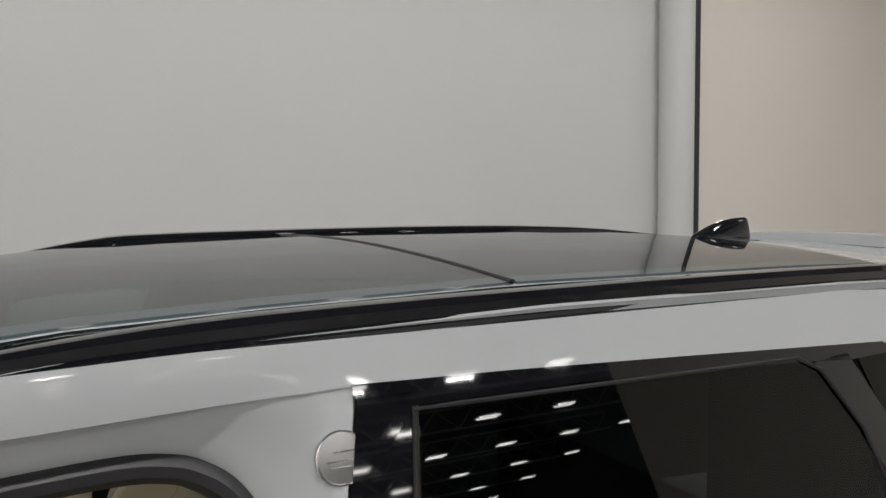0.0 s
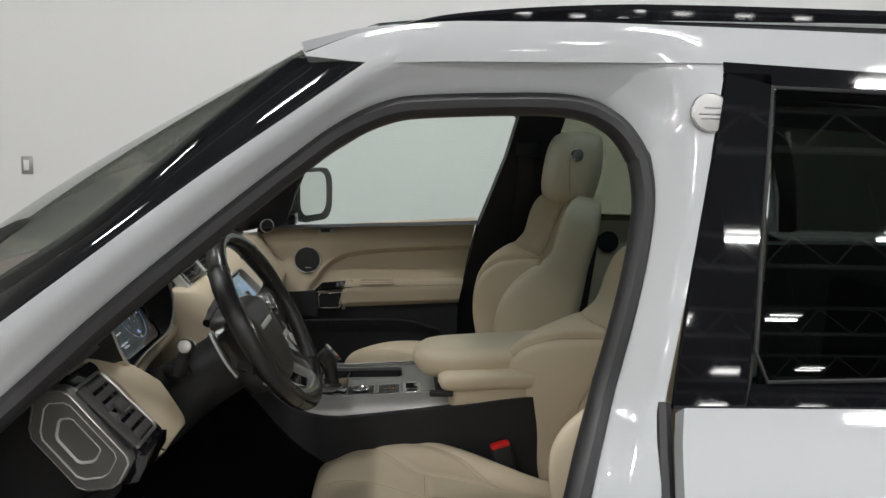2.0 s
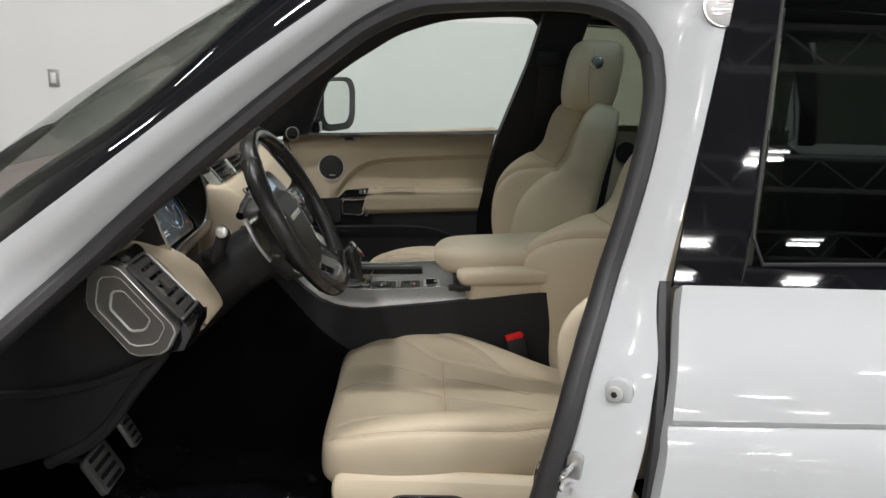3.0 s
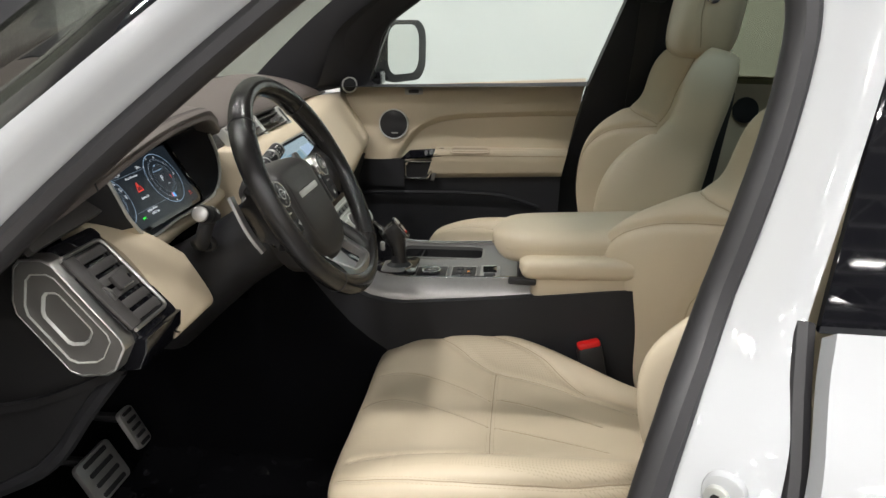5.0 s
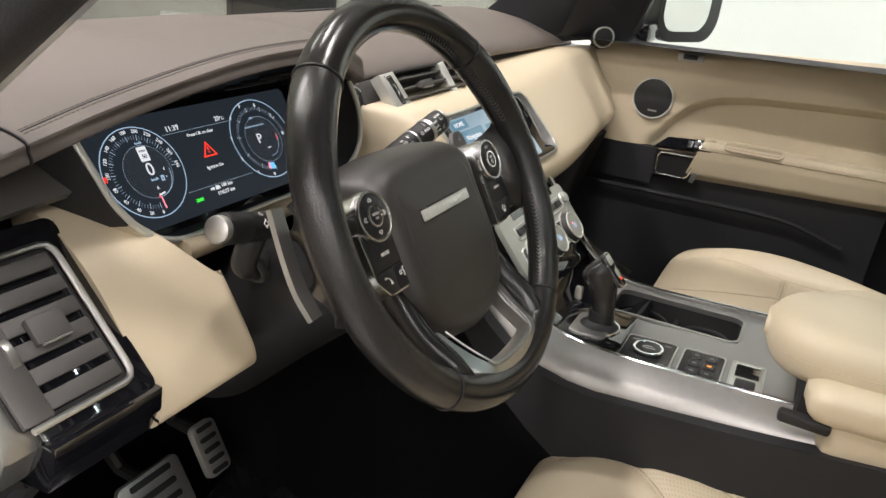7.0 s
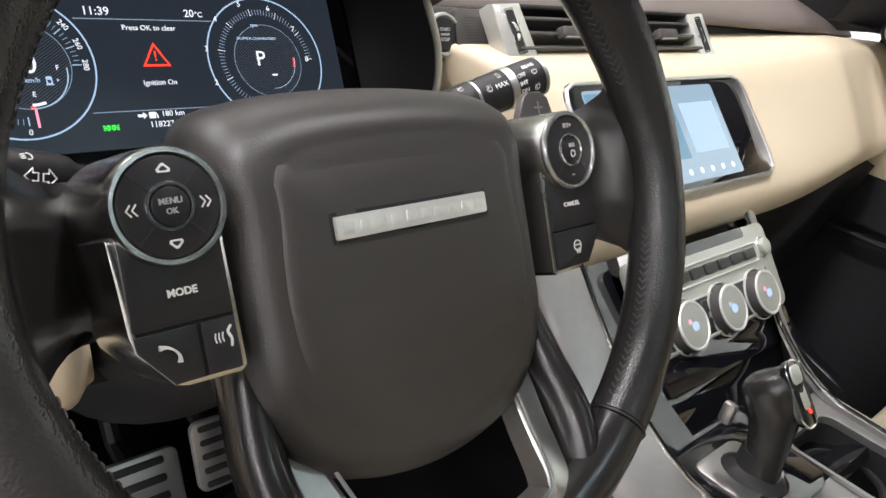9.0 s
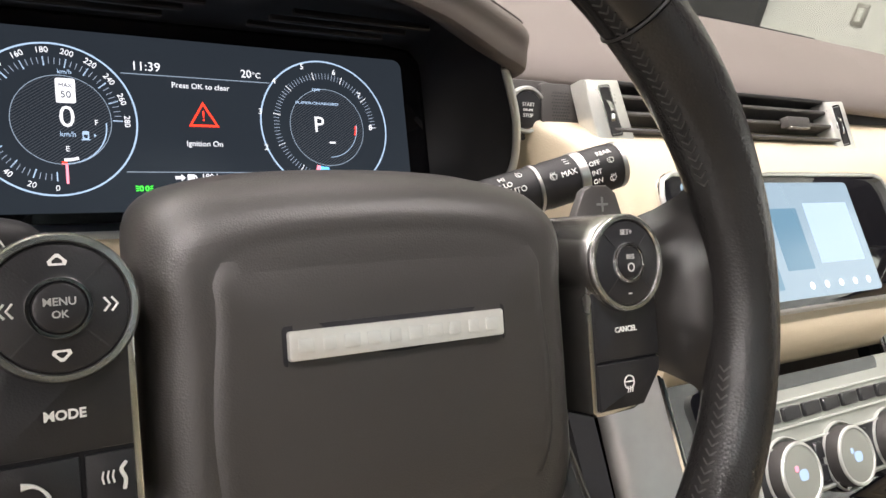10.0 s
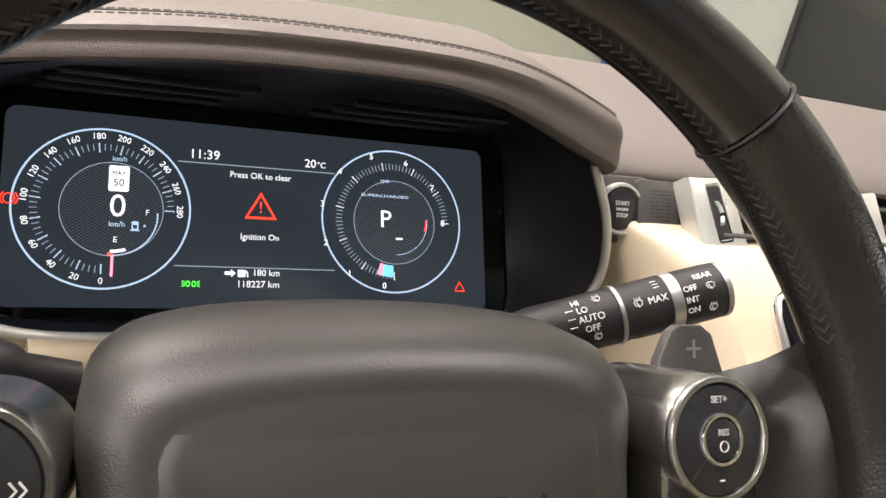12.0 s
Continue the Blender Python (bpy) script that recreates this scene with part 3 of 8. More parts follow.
part("roof_glass", roof_glass(-0.298, 0.428, -0.075, 0.0, 0.565), ROOF_GLASS, car, "dark tinted panoramic roof glass")
part("roof_glass", roof_glass(0.434, 1.21, 0.0, 0.12, 0.565), ROOF_GLASS, car, "dark tinted panoramic roof glass")
part("roof_seam", sweep([V(-0.19 - 0.03 * (1 - (y / 0.56) ** 2), y, zroof(-0.2, y) + 0.005) for y in np.linspace(-0.555, 0.555, 21)], circle(0.004, 6), up=(0, 0, 1)), RUBBER, car)
part("roof_seam", sweep([V(0.431, y, zroof(0.43, y) + 0.0075) for y in np.linspace(-0.56, 0.56, 21)], circle(0.0045, 6), up=(0, 0, 1)), RUBBER, car)
for s in (-1, 1):
    up = 0.048 if s > 0 else 0.006
    path = spline([(-0.315, s * 0.632, 1.722), (-0.18, s * 0.625, 1.749), (0.1, s * 0.620, 1.764), (0.6, s * 0.617, 1.769), (1.1, s * 0.614, 1.766), (1.5, s * 0.608, 1.754), (1.80, s * 0.60, 1.730)], 8)
    path = [p + V(0, 0, up * min(1.0, 0.1 + i / 16)) for i, p in enumerate(path)]
    sc = [0.22 + 0.78 * min(1.0, min(i, len(path) - 1 - i) / 15) for i in range(len(path))]
    part("roof_rail", sweep(path, [(-0.020, -0.04), (-0.021, 0.002), (-0.014, 0.010), (0.0, 0.013), (0.013, 0.010), (0.019, 0.002), (0.018, -0.04)], up=(0, 0, 1), scale=sc), GLOSS_BLACK, car, "gloss black roof rail")
    part("roof_channel", sweep([V(-0.388, s * 0.638, 1.697), V(-0.357, s * 0.638, 1.710), V(-0.327, s * 0.638, 1.7225)] + [V(p.x, s * (abs(p.y) + 0.017), p.z - 0.017) for p in path[2:]], circle(0.008, 8), up=(0, 0, 1), scale=[0.45, 0.45, 0.45] + [min(1.0, 0.45 + 0.06 * i) for i in range(len(path) - 2)]), GLOSS_BLACK, car, "black roof joint strip")
    # rail glass edging between glass and rail
    part("roof_edge_trim", sweep([V(p.x, s * 0.583, zroof(p.x, s * 0.583) + 0.003) for p in path[9:-6]], [(-0.016, -0.004), (-0.014, 0.003), (0.014, 0.003), (0.016, -0.004)], up=(0, 0, 1)), GLOSS_BLACK, car)

# white panel above the rear doors and the rear quarter
for s in (-1, 1):
    def roof_side(u, v):
        x = -0.387 + 2.45 * u ** 1.25
        z0 = float(np.interp(x, [-0.387, -0.312, -0.20, 0.0, 0.16, 0.60, 1.0, 2.1], [1.6915, 1.686, 1.692, 1.698, 1.702, 1.685, 1.667, 1.62]))
        z1 = float(np.interp(x, [-0.387, -0.357, -0.327, -0.265, -0.20, 0.0, 1.0, 2.1], [1.696, 1.709, 1.722, 1.738, 1.745, 1.751, 1.750, 1.700]))
        z = z0 + (z1 - z0) * v
        tuck = 0.0075 * (1 - v) ** 2 * min(1.0, max(0.0, (0.14 - x) / 0.1)) * min(1.0, max(0.0, (x + 0.36) / 0.1))
        return (x, s * (gy(z) + 0.0012 - tuck), z)

    part("cantrail", sheet(roof_side, 60, 8, -0.02 * s), WHITE_PAINT, car, "glossy white roof side rail")

# antenna
fin = []
for x, w, h in ((1.34, 0.006, 0.004), (1.37, 0.022, 0.020), (1.42, 0.028, 0.044), (1.47, 0.026, 0.058), (1.52, 0.022, 0.066), (1.548, 0.018, 0.068), (1.556, 0.014, 0.066)):
    z0 = zroof(x, 0) + 0.002
    fin.append([V(x, -w, z0 - 0.004), V(x, -w * 0.85, z0 + h * 0.35), V(x, -w * 0.35, z0 + h * 0.85), V(x, 0, z0 + h), V(x, w * 0.35, z0 + h * 0.85), V(x, w * 0.85, z0 + h * 0.35), V(x, w, z0 - 0.004)])
part("roof_antenna", loft(fin), GLOSS_BLACK, car, "dark grey shark-fin roof antenna", subsurf=1)
part("antenna_base", slab(rounded(0.26, 0.075, 0.03, 5), basis((1.45, 0, zroof(1.45, 0) - 0.002), (1, 0, -0.03), (0, 1, 0)), 0.006, 0.002), GLOSS_BLACK, car)
part("rear_spoiler", sheet(lambda u, v: (1.86 + 0.36 * u, -0.58 + 1.16 * v, 1.772 - 0.03 * u - 0.045 * (2 * v - 1) ** 2 + 0.012 * math.sin(u * 3.1)), 10, 16, -0.03), WHITE_PAINT, car, "glossy white roof spoiler")

# windshield and its black side trims
A_LO = [(-0.98, 1.17), (-0.90, 1.228), (-0.79, 1.316), (-0.656, 1.423), (-0.517, 1.534), (-0.402, 1.619), (-0.318, 1.684)]
A_HI = [(-1.00, 1.20), (-0.905, 1.275), (-0.795, 1.363), (-0.658, 1.465), (-0.519, 1.585), (-0.404, 1.679), (-0.388, 1.691)]
for s in (-1, 1):
    lo, hi = even(spline([V(x, 0, z) for x, z in A_LO], 6), 30), even(spline([V(x, 0, z) for x, z in A_HI], 6), 30)
    rows = []
    for v, out in ((0, -0.012), (0.0, 0.003), (0.3, 0.006), (0.7, 0.003), (1.05, -0.005), (1.30, -0.014), (1.45, -0.026), (1.45, -0.05)):
        rows.append([V(a.x + (b.x - a.x) * v, s * (gy(a.z + (b.z - a.z) * v) + out - 0.004 - 0.02 * v), a.z + (b.z - a.z) * v) for a, b in zip(lo, hi)])
    part("windshield_trim", loft(rows, False, False), GLOSS_BLACK, car, "gloss black windshield pillar trim")


def wind(u, v):
    """u from the base to the header, v from side to side."""
    y = -1 + 2 * v
    xb, zb, wb = -1.02 - 0.26 * (1 - y * y), 1.205, 0.775
    xt, wt = -0.396 - 0.05 * (1 - y * y), 0.635
    zt = zroof(xt, 0.63 * y) - 0.004
    bow = 0.03 * math.sin(math.pi * u)
    return (xb + (xt - xb) * u - bow * 0.6, y * (wb + (wt - wb) * u), zb + (zt - zb) * u + bow * 0.8)


shield = part("windshield", sheet(wind, 16, 24, 0.005), WINDSCREEN, car, "clear raked windshield glass")
shield.visible_shadow = False
part("cowl", sheet(lambda u, v: (-1.42 + 0.20 * u + 0.18 * (2 * v - 1) ** 2, -0.80 + 1.6 * v, 1.20 - 0.02 * math.sin(u * 3.14)), 8, 20, 0.02), SATIN_BLACK, car, "black plastic windshield cowl")


def pillar_inside(u, v):
    """Inner cover of the passenger windshield pillar, from the dash to the roof."""
    g = Vector(wind(0.06 + 0.94 * u, 0.955))
    wz = 1.30 + 0.39 * u
    w = V(float(np.interp(wz, [1.30, 1.40, 1.466, 1.526, 1.573, 1.625, 1.69], [-0.70, -0.632, -0.598, -0.525, -0.45, -0.36, -0.22])), 0, wz)
    w.y = gy(max(w.z, 1.28)) - 0.046
    p = g.lerp(w, v)
    return (p.x + 0.012 * math.sin(math.pi * v), p.y - 0.018 * math.sin(math.pi * v), p.z)


part("pillar_inside", sheet(pillar_inside, 16, 8, 0.01), DARK_TRIM, car, "dark inner windshield pillar trim")


def hood(u, v):
    y = -1 + 2 * v
    x = -2.12 + 0.78 * u + 0.16 * y * y * (1 if u > 0.5 else 1.2)
    return (x, y * (0.80 + 0.06 * u), 1.235 - 0.13 * (1 - u) ** 2 - 0.045 * y * y + 0.012 * (1 - abs(abs(y) - 0.72) * 4 if abs(abs(y) - 0.72) < 0.25 else 0))


part("hood", sheet(hood, 20, 30, 0.02), WHITE_PAINT, car, "glossy white hood")
for s in (-1, 1):
    # front fender, rear body side and their arches
    part("front_fender", sheet(lambda u, v: (-2.05 + 1.08 * u, s * (gy(0.72 + 0.47 * v) - 0.10 * (1 - u) ** 3), 0.72 + 0.47 * v - 0.03 * (1 - u)), 14, 12, 0.02 * s), WHITE_PAINT, car, "glossy white front fender")
    part("rear_quarter", sheet(lambda u, v: (1.10 + 1.42 * u, s * (gy(0.72 + 0.55 * v) - 0.12 * u ** 3), 0.72 + 0.55 * v), 14, 12, 0.02 * s), WHITE_PAINT, car, "glossy white rear quarter panel")
    part("sill", box((-0.1, s * 0.86, 0.36), (2.3, 0.14, 0.16), 0.03), SATIN_BLACK, car, "black plastic sill")
    for wx in (-1.40, 1.53):
        m = basis((wx, s * 0.93, 0.37), (1, 0, 0), (0, 0, 1))
        if s > 0:
            m = basis((wx, s * 0.93, 0.37), (-1, 0, 0), (0, 0, 1))
        prof = [(0.24, 0.0), (0.25, 0.02), (0.335, 0.02), (0.365, 0.0), (0.37, -0.06), (0.37, -0.20), (0.35, -0.25), (0.24, -0.25)]
        rings = [[m @ V(r * math.cos(a), r * math.sin(a), z) for r, z in prof] for a in np.linspace(0, 2 * math.pi, 41)[:-1]]
        wheel = part("wheel", loft(rings, True, False, True), TYRE, car, "black road tyre")
        part("rim", disc(m @ Matrix.Translation((0, 0, -0.12)), 0.245, 0.08, 30, 0.02), SATIN_METAL, wheel, "grey alloy rim")
        for k in range(5):
            a = k * 2 * math.pi / 5
            part("spoke", box((0.13, 0, -0.025), (0.22, 0.06, 0.03), 0.01, 2, m @ Matrix.Rotation(a, 4, "Z")), SATIN_METAL, wheel)
part("nose", sheet(lambda u, v: (-2.12 - 0.10 * math.sin(u * 2.6) + 0.16 * (2 * v - 1) ** 2, -0.84 + 1.68 * v, 0.35 + 0.74 * u), 12, 16, 0.03), WHITE_PAINT, car, "glossy white front bumper and nose")
part("grille", box((-2.22, 0, 0.92), (0.05, 0.95, 0.16), 0.02), GLOSS_BLACK, car, "black radiator grille")
part("tail", sheet(lambda u, v: (2.52 - 0.36 * max(0, u - 0.55) * 2.0 - 0.16 * (2 * v - 1) ** 2, (-0.84 + 1.68 * v) * (1 - 0.25 * max(0, u - 0.55) * 2), 0.35 + 1.37 * u), 16, 16, -0.03), WHITE_PAINT, car, "glossy white tailgate and bumper")
for s in (-1, 1):
    part("rear_pillar", sheet(lambda u, v: (1.70 + 0.62 * u - 0.22 * u * v, s * (gy(1.26 + 0.43 * v) - 0.10 * u * u), 1.26 + 0.43 * v - 0.02 * u * v), 8, 8, -0.02 * s), WHITE_PAINT, car, "glossy white rear pillar")
part("rear_window", sheet(lambda u, v: (2.36 - 0.30 * u + 0.05 * (1 - (2 * v - 1) ** 2), (-0.66 + 1.32 * v) * (1 - 0.12 * u), 1.24 + 0.46 * u), 8, 10, 0.006), TINT_GLASS, car, "dark rear window glass")
part("floor_pan", box((0.15, 0, 0.60), (3.0, 1.52, 0.06), 0.01), CARPET, car, "black carpeted floor pan")
part("firewall", sheet(lambda u, v: (-1.24 + 0.10 * (1 - u), -0.80 + 1.6 * v, 0.43 + 0.77 * u), 6, 8, 0.02), CARPET, car, "black carpeted bulkhead")
for x0, x1, y0, y1 in ((-0.40, -0.17, -0.60, 0.60), (1.12, 2.05, -0.60, 0.60), (-0.17, 1.12, -0.60, -0.44), (-0.17, 1.12, 0.44, 0.60)):
    part("headlining", sheet(lambda u, v: (x0 + (x1 - x0) * u, y0 + (y1 - y0) * v, zroof(x0 + (x1 - x0) * u, y0 + (y1 - y0) * v) - 0.045), 12, 8, 0.008), HEADLINER, car, "dark cloth headlining round the roof glass")
part("rear_bulkhead", box((1.25, 0, 0.80), (0.08, 1.5, 0.75), 0.03), CARPET, car, "black rear load bulkhead")


def rear_door(s, glass, cat):
    d = thing("rear_door", (0.65, s * 0.85, 0.5), "closed white rear car door with black window frame and dark glass", "car door", "rear doors of the car")
    # outer skin below the glass with a crease
    def skin(u, v):
        z = 0.47 + 0.795 * v
        x0 = -0.075 + 0.145 * max(0, (z - 0.55) / 0.72) ** 1.1
        x = x0 + 0.012 + (1.09 - x0) * u
        y = gy(z) + 0.006 - 0.012 * math.exp(-((z - 1.115) / 0.012) ** 2)
        return (x, s * y, z)
    part("skin", sheet(skin, 24, 60, 0.03 * s), WHITE_PAINT, d, "glossy white door skin with a crease line")
    part("front_seal", sweep([V(0.040 + 0.0 * z - 0.115 * max(0, (1.27 - z) / 0.8) + 0.03, s * (gy(z) - 0.008), z) for z in np.linspace(0.5, 1.27, 16)], circle(0.011, 8), up=(0, 1, 0)), RUBBER, d, "black rubber edge seal")
    # window frame pieces on the raked greenhouse plane
    def strip(name, pts, mat, label, dep=0.008, out=0.002):
        bm = bmesh.new()
        front = [V(x, s * (gy(z) + out), z) for x, z in pts]
        back = [V(x, s * (gy(z) + out - dep), z) for x, z in pts]
        loft([back, front], True, True, False, bm)
        part(name, bm, mat, d, label, smooth=0)
    strip("pillar_cover", [(0.170, 1.690), (0.147, 1.58), (0.118, 1.461), (0.086, 1.30), (0.080, 1.267), (0.172, 1.267), (0.182, 1.300), (0.206, 1.46), (0.229, 1.672), (0.231, 1.690)], GLOSS_BLACK, "gloss black pillar cover")
    strip("header_bar", [(0.165, 1.704), (0.165, 1.6905), (0.2315, 1.675), (0.477, 1.673), (0.838, 1.657), (0.97, 1.648), (1.08, 1.650), (1.06, 1.667), (0.62, 1.687), (0.36, 1.698)], GLOSS_BLACK, "gloss black window header")
    strip("belt_bar", [(0.173, 1.267), (0.182, 1.2975), (0.60, 1.305), (1.0, 1.312), (1.06, 1.280), (0.6, 1.272)], GLOSS_BLACK, "gloss black belt moulding")
    strip("rear_bar", [(0.885, 1.652), (0.965, 1.660), (1.02, 1.57), (1.075, 1.44), (1.10, 1.31), (1.04, 1.31), (1.01, 1.44), (0.955, 1.56)], GLOSS_BLACK, "gloss black rear window bar")
    lip = even([V(0.231, 0, 1.672), V(0.88, 0, 1.662), V(0.96, 0, 1.55), V(1.03, 0, 1.32), V(0.184, 0, 1.30)], 40, True)
    part("glass_lip", sweep([V(p.x, s * (gy(p.z) + 0.003), p.z) for p in lip], circle(0.0028, 6), True, up=(0, 1, 0)), RUBBER, d)
    gl = part("window_glass", sheet(lambda u, v: (0.19 + 0.05 * v + (0.80 - 0.10 * v) * u, s * (gy(1.29 + 0.385 * v) - 0.004), 1.29 + 0.385 * v), 6, 6, 0.004 * s), glass, d, cat)
    gl2 = part("quarter_glass", sheet(lambda u, v: (1.10 - 0.11 * v + 0.75 * u - 0.12 * u * v, s * (gy(1.32 + 0.34 * v) - 0.006), 1.32 + 0.34 * v), 6, 6, 0.004 * s), glass, d, cat)
    return d


left_rear = rear_door(-1, TINT_GLASS, "very dark privacy glass")
right_rear = rear_door(1, GREEN_GLASS, "olive tinted rear window glass")

# the driver's door, swung wide open about its front hinges
HINGE = Matrix.Translation((-0.95, -0.89, 0)) @ Matrix.Rotation(radians(-72), 4, "Z") @ Matrix.Translation((0.95, 0.89, 0))
dd = thing("driver_door", (-0.9, -1.1, 0.5), "white driver door standing wide open with cream inner trim", "car door")


def swung(name, bm, mat, label="", smooth=38.0):
    bmesh.ops.transform(bm, matrix=HINGE, verts=bm.verts)
    return part(name, bm, mat, dd, label, smooth)


def door_x(z):
    return (-0.93, 0.03 + 0.05 * (z - 0.9))


swung("outer_skin", sheet(lambda u, v: (door_x(0.47 + 0.8 * v)[0] + (door_x(0.47 + 0.8 * v)[1] + 0.93) * u, -gy(0.47 + 0.8 * v), 0.47 + 0.8 * v), 14, 24, -0.02), WHITE_PAINT, "glossy white door skin")
swung("inner_trim", sheet(lambda u, v: (-0.90 + 0.88 * u, -0.80 + 0.02 * math.sin(v * 3.1), 0.95 + 0.36 * v), 14, 10, 0.02), CREAM, "cream leather inner door trim")
swung("lower_trim", sheet(lambda u, v: (-0.90 + 0.84 * u, -0.80, 0.50 + 0.45 * v), 10, 8, 0.02), DARK_TRIM, "dark lower door trim")
swung("edge", box((0.005, -0.84, 0.86), (0.02, 0.09, 0.74), 0.006), WHITE_PAINT, "white door edge")
swung("window_frame", sweep([V(p.x, -gy(max(1.27, p.z)) + 0.01, p.z) for p in WIN_R], circle(0.022, 8), True, up=(0, 1, 0)), GLOSS_BLACK, "black window frame")
dg = swung("window_glass", sheet(lambda u, v: (-0.62 + 0.64 * u + (0.22 - 0.16 * u) * v, -gy(1.30 + 0.36 * v) + 0.012, 1.30 + 0.36 * v), 6, 6, 0.004), CLEAR_GLASS, "clear door glass")
dg.visible_shadow = False
swung("armrest", box((-0.38, -0.765, 1.03), (0.46, 0.07, 0.09), 0.02), CREAM, "cream leather door armrest")
swung("inner_handle", box((-0.60, -0.79, 1.08), (0.10, 0.02, 0.045), 0.008), CHROME, "chrome inner handle")
swung("outer_handle", box((-0.06, -0.958, 1.05), (0.17, 0.03, 0.03), 0.010), WHITE_PAINT, "white outer handle")

badge = thing("pillar_badge", (0.133, -0.69, 1.635), "round brushed metal badge on the white door pillar", "badge")
bmx = basis((0.146, -gy(1.635) + 0.003, 1.635), (1, 0, 0), (0, 0.29, 0.957))
part("disc", disc(bmx, 0.0275, 0.004, 36, 0.0012), SATIN_METAL, badge)
part("rim", ringband(bmx @ Matrix.Translation((0, 0, 0.003)), 0.0252, 0.0275, 0.0015, 36), CHROME, badge, "bright rim")
for k, (dy, w) in enumerate(((0.006, 0.022), (-0.003, 0.038), (-0.009, 0.033))):
    part("engraving", slab(rounded(w, 0.0018, 0.0008, 2), bmx @ Matrix.Translation((0.002, dy, 0.004)), 0.0004), CHROME, badge)

striker = thing("door_striker", (0.03, -0.80, 1.12), "white bolted door striker bracket with a hex bolt", "door striker")
sm = basis((0.036, -0.792, 1.126), (0.95, -0.3, 0.1), (0, 0.2, 1))
part("plate", disc(sm, 0.020, 0.010, 24, 0.004), WHITE_PAINT, striker)
part("bolt", disc(sm @ Matrix.Translation((0, 0, 0.009)), 0.010, 0.006, 6, 0.001), STEEL, striker, "steel hex bolt")
lm = V(-0.052, -0.80, 0.985)
latch = thing("door_latch_loop", tuple(lm), "steel striker loop bolted to the door pillar", "door latch")
part("plate", box(lm + V(0.012, 0.0, 0), (0.012, 0.03, 0.07), 0.004), STEEL, latch)
part("loop", tube(spline([lm + V(0.006, 0, 0.024), lm + V(-0.028, -0.004, 0.022), lm + V(-0.034, -0.005, 0), lm + V(-0.028, -0.004, -0.02), lm + V(0.006, 0, -0.022)], 5), 0.0055, 10), CHROME, latch)

# ---- dashboard ----
def smooth01(a, b, x):
    t = min(max((x - a) / (b - a), 0.0), 1.0)
    return t * t * (3 - 2 * t)


def blend(p, q, w):
    return [V(a[0] + (b[0] - a[0]) * w, 0, a[1] + (b[1] - a[1]) * w) for a, b in zip(p, q)]


dash = thing("dashboard", (-0.85, 0.05, 1.1), "dark brown leather dashboard top with cream leather beam below", "dashboard")
PLAIN = [(-1.29, 1.195), (-1.20, 1.254), (-1.09, 1.312), (-0.97, 1.340), (-0.87, 1.336), (-0.795, 1.313), (-0.766, 1.295), (-0.768, 1.284), (-0.80, 1.278)]
LIP_Y = [-0.72, -0.66, -0.60, -0.56, -0.52, -0.46, -0.40, -0.34, -0.28, -0.24, -0.20, -0.165]
LIP_X = [-0.725, -0.705, -0.692, -0.688, -0.686, -0.684, -0.683, -0.683, -0.688, -0.698, -0.711, -0.716]
LIP_Z = [1.290, 1.308, 1.325, 1.337, 1.345, 1.356, 1.363, 1.365, 1.364, 1.357, 1.344, 1.331]


def cowl(y):
    """Profile of the visor over the instruments: its sewn edge follows the lip."""
    near = [y + 0.011 * k for k in (-2, -1, 0, 1, 2)]
    xs, zs = float(np.mean(np.interp(near, LIP_Y, LIP_X))), float(np.mean(np.interp(near, LIP_Y, LIP_Z)))
    d = 0.018 + 0.013 * smooth01(-0.32, -0.20, y)
    return [(-1.29, 1.195), (-1.20, 1.256), (-1.07, 1.320), (-0.93, min(1.352, zs + 0.006)), (-0.80, min(1.364, zs + 0.008)), (xs, zs), (xs + 0.013, zs - d * 0.5), (xs + 0.008, zs - d), (xs - 0.06, zs - d + 0.003)]


def dash_top(u, v):
    y = -0.70 + 1.46 * u
    w = 1 - smooth01(-0.186, -0.154, y)
    prof = spline(blend(PLAIN, cowl(y), w), 5)
    k = v * (len(prof) - 1)
    i = min(int(k), len(prof) - 2)
    p = prof[i].lerp(prof[i + 1], k - i)
    end = smooth01(0.60, 0.76, y) * 0.03 + smooth01(-0.60, -0.70, y) * 0.02
    return (p.x, y, p.z - end * (1 - v) - 0.010 * smooth01(0.2, 0.75, y))


top = part("dash_top", sheet(dash_top, 220, 40, -0.012), DASH_LEATHER, dash, "dark brown grained leather dash top")


def along_dash(v, y0, y1, n, lift=0.001):
    out = []
    for i in range(n):
        y = y0 + (y1 - y0) * i / (n - 1)
        p = Vector(dash_top((y + 0.70) / 1.46, v))
        out.append(p + V(0.0, 0, lift))
    return out


def stitches(name, path, mat, parent, r=0.0007, duty=0.62, step=0.0055):
    """A row of thread stitches along a path, one mesh."""
    n = max(4, int(sum((b - a).length for a, b in zip(path, path[1:])) / step))
    P = even(path, n + 1)
    bm = bmesh.new()
    for a, b in zip(P, P[1:]):
        q = a.lerp(b, duty)
        tube([a, a.lerp(q, 0.5), q], r, 5, bm=bm)
    return part(name, bm, mat, parent)


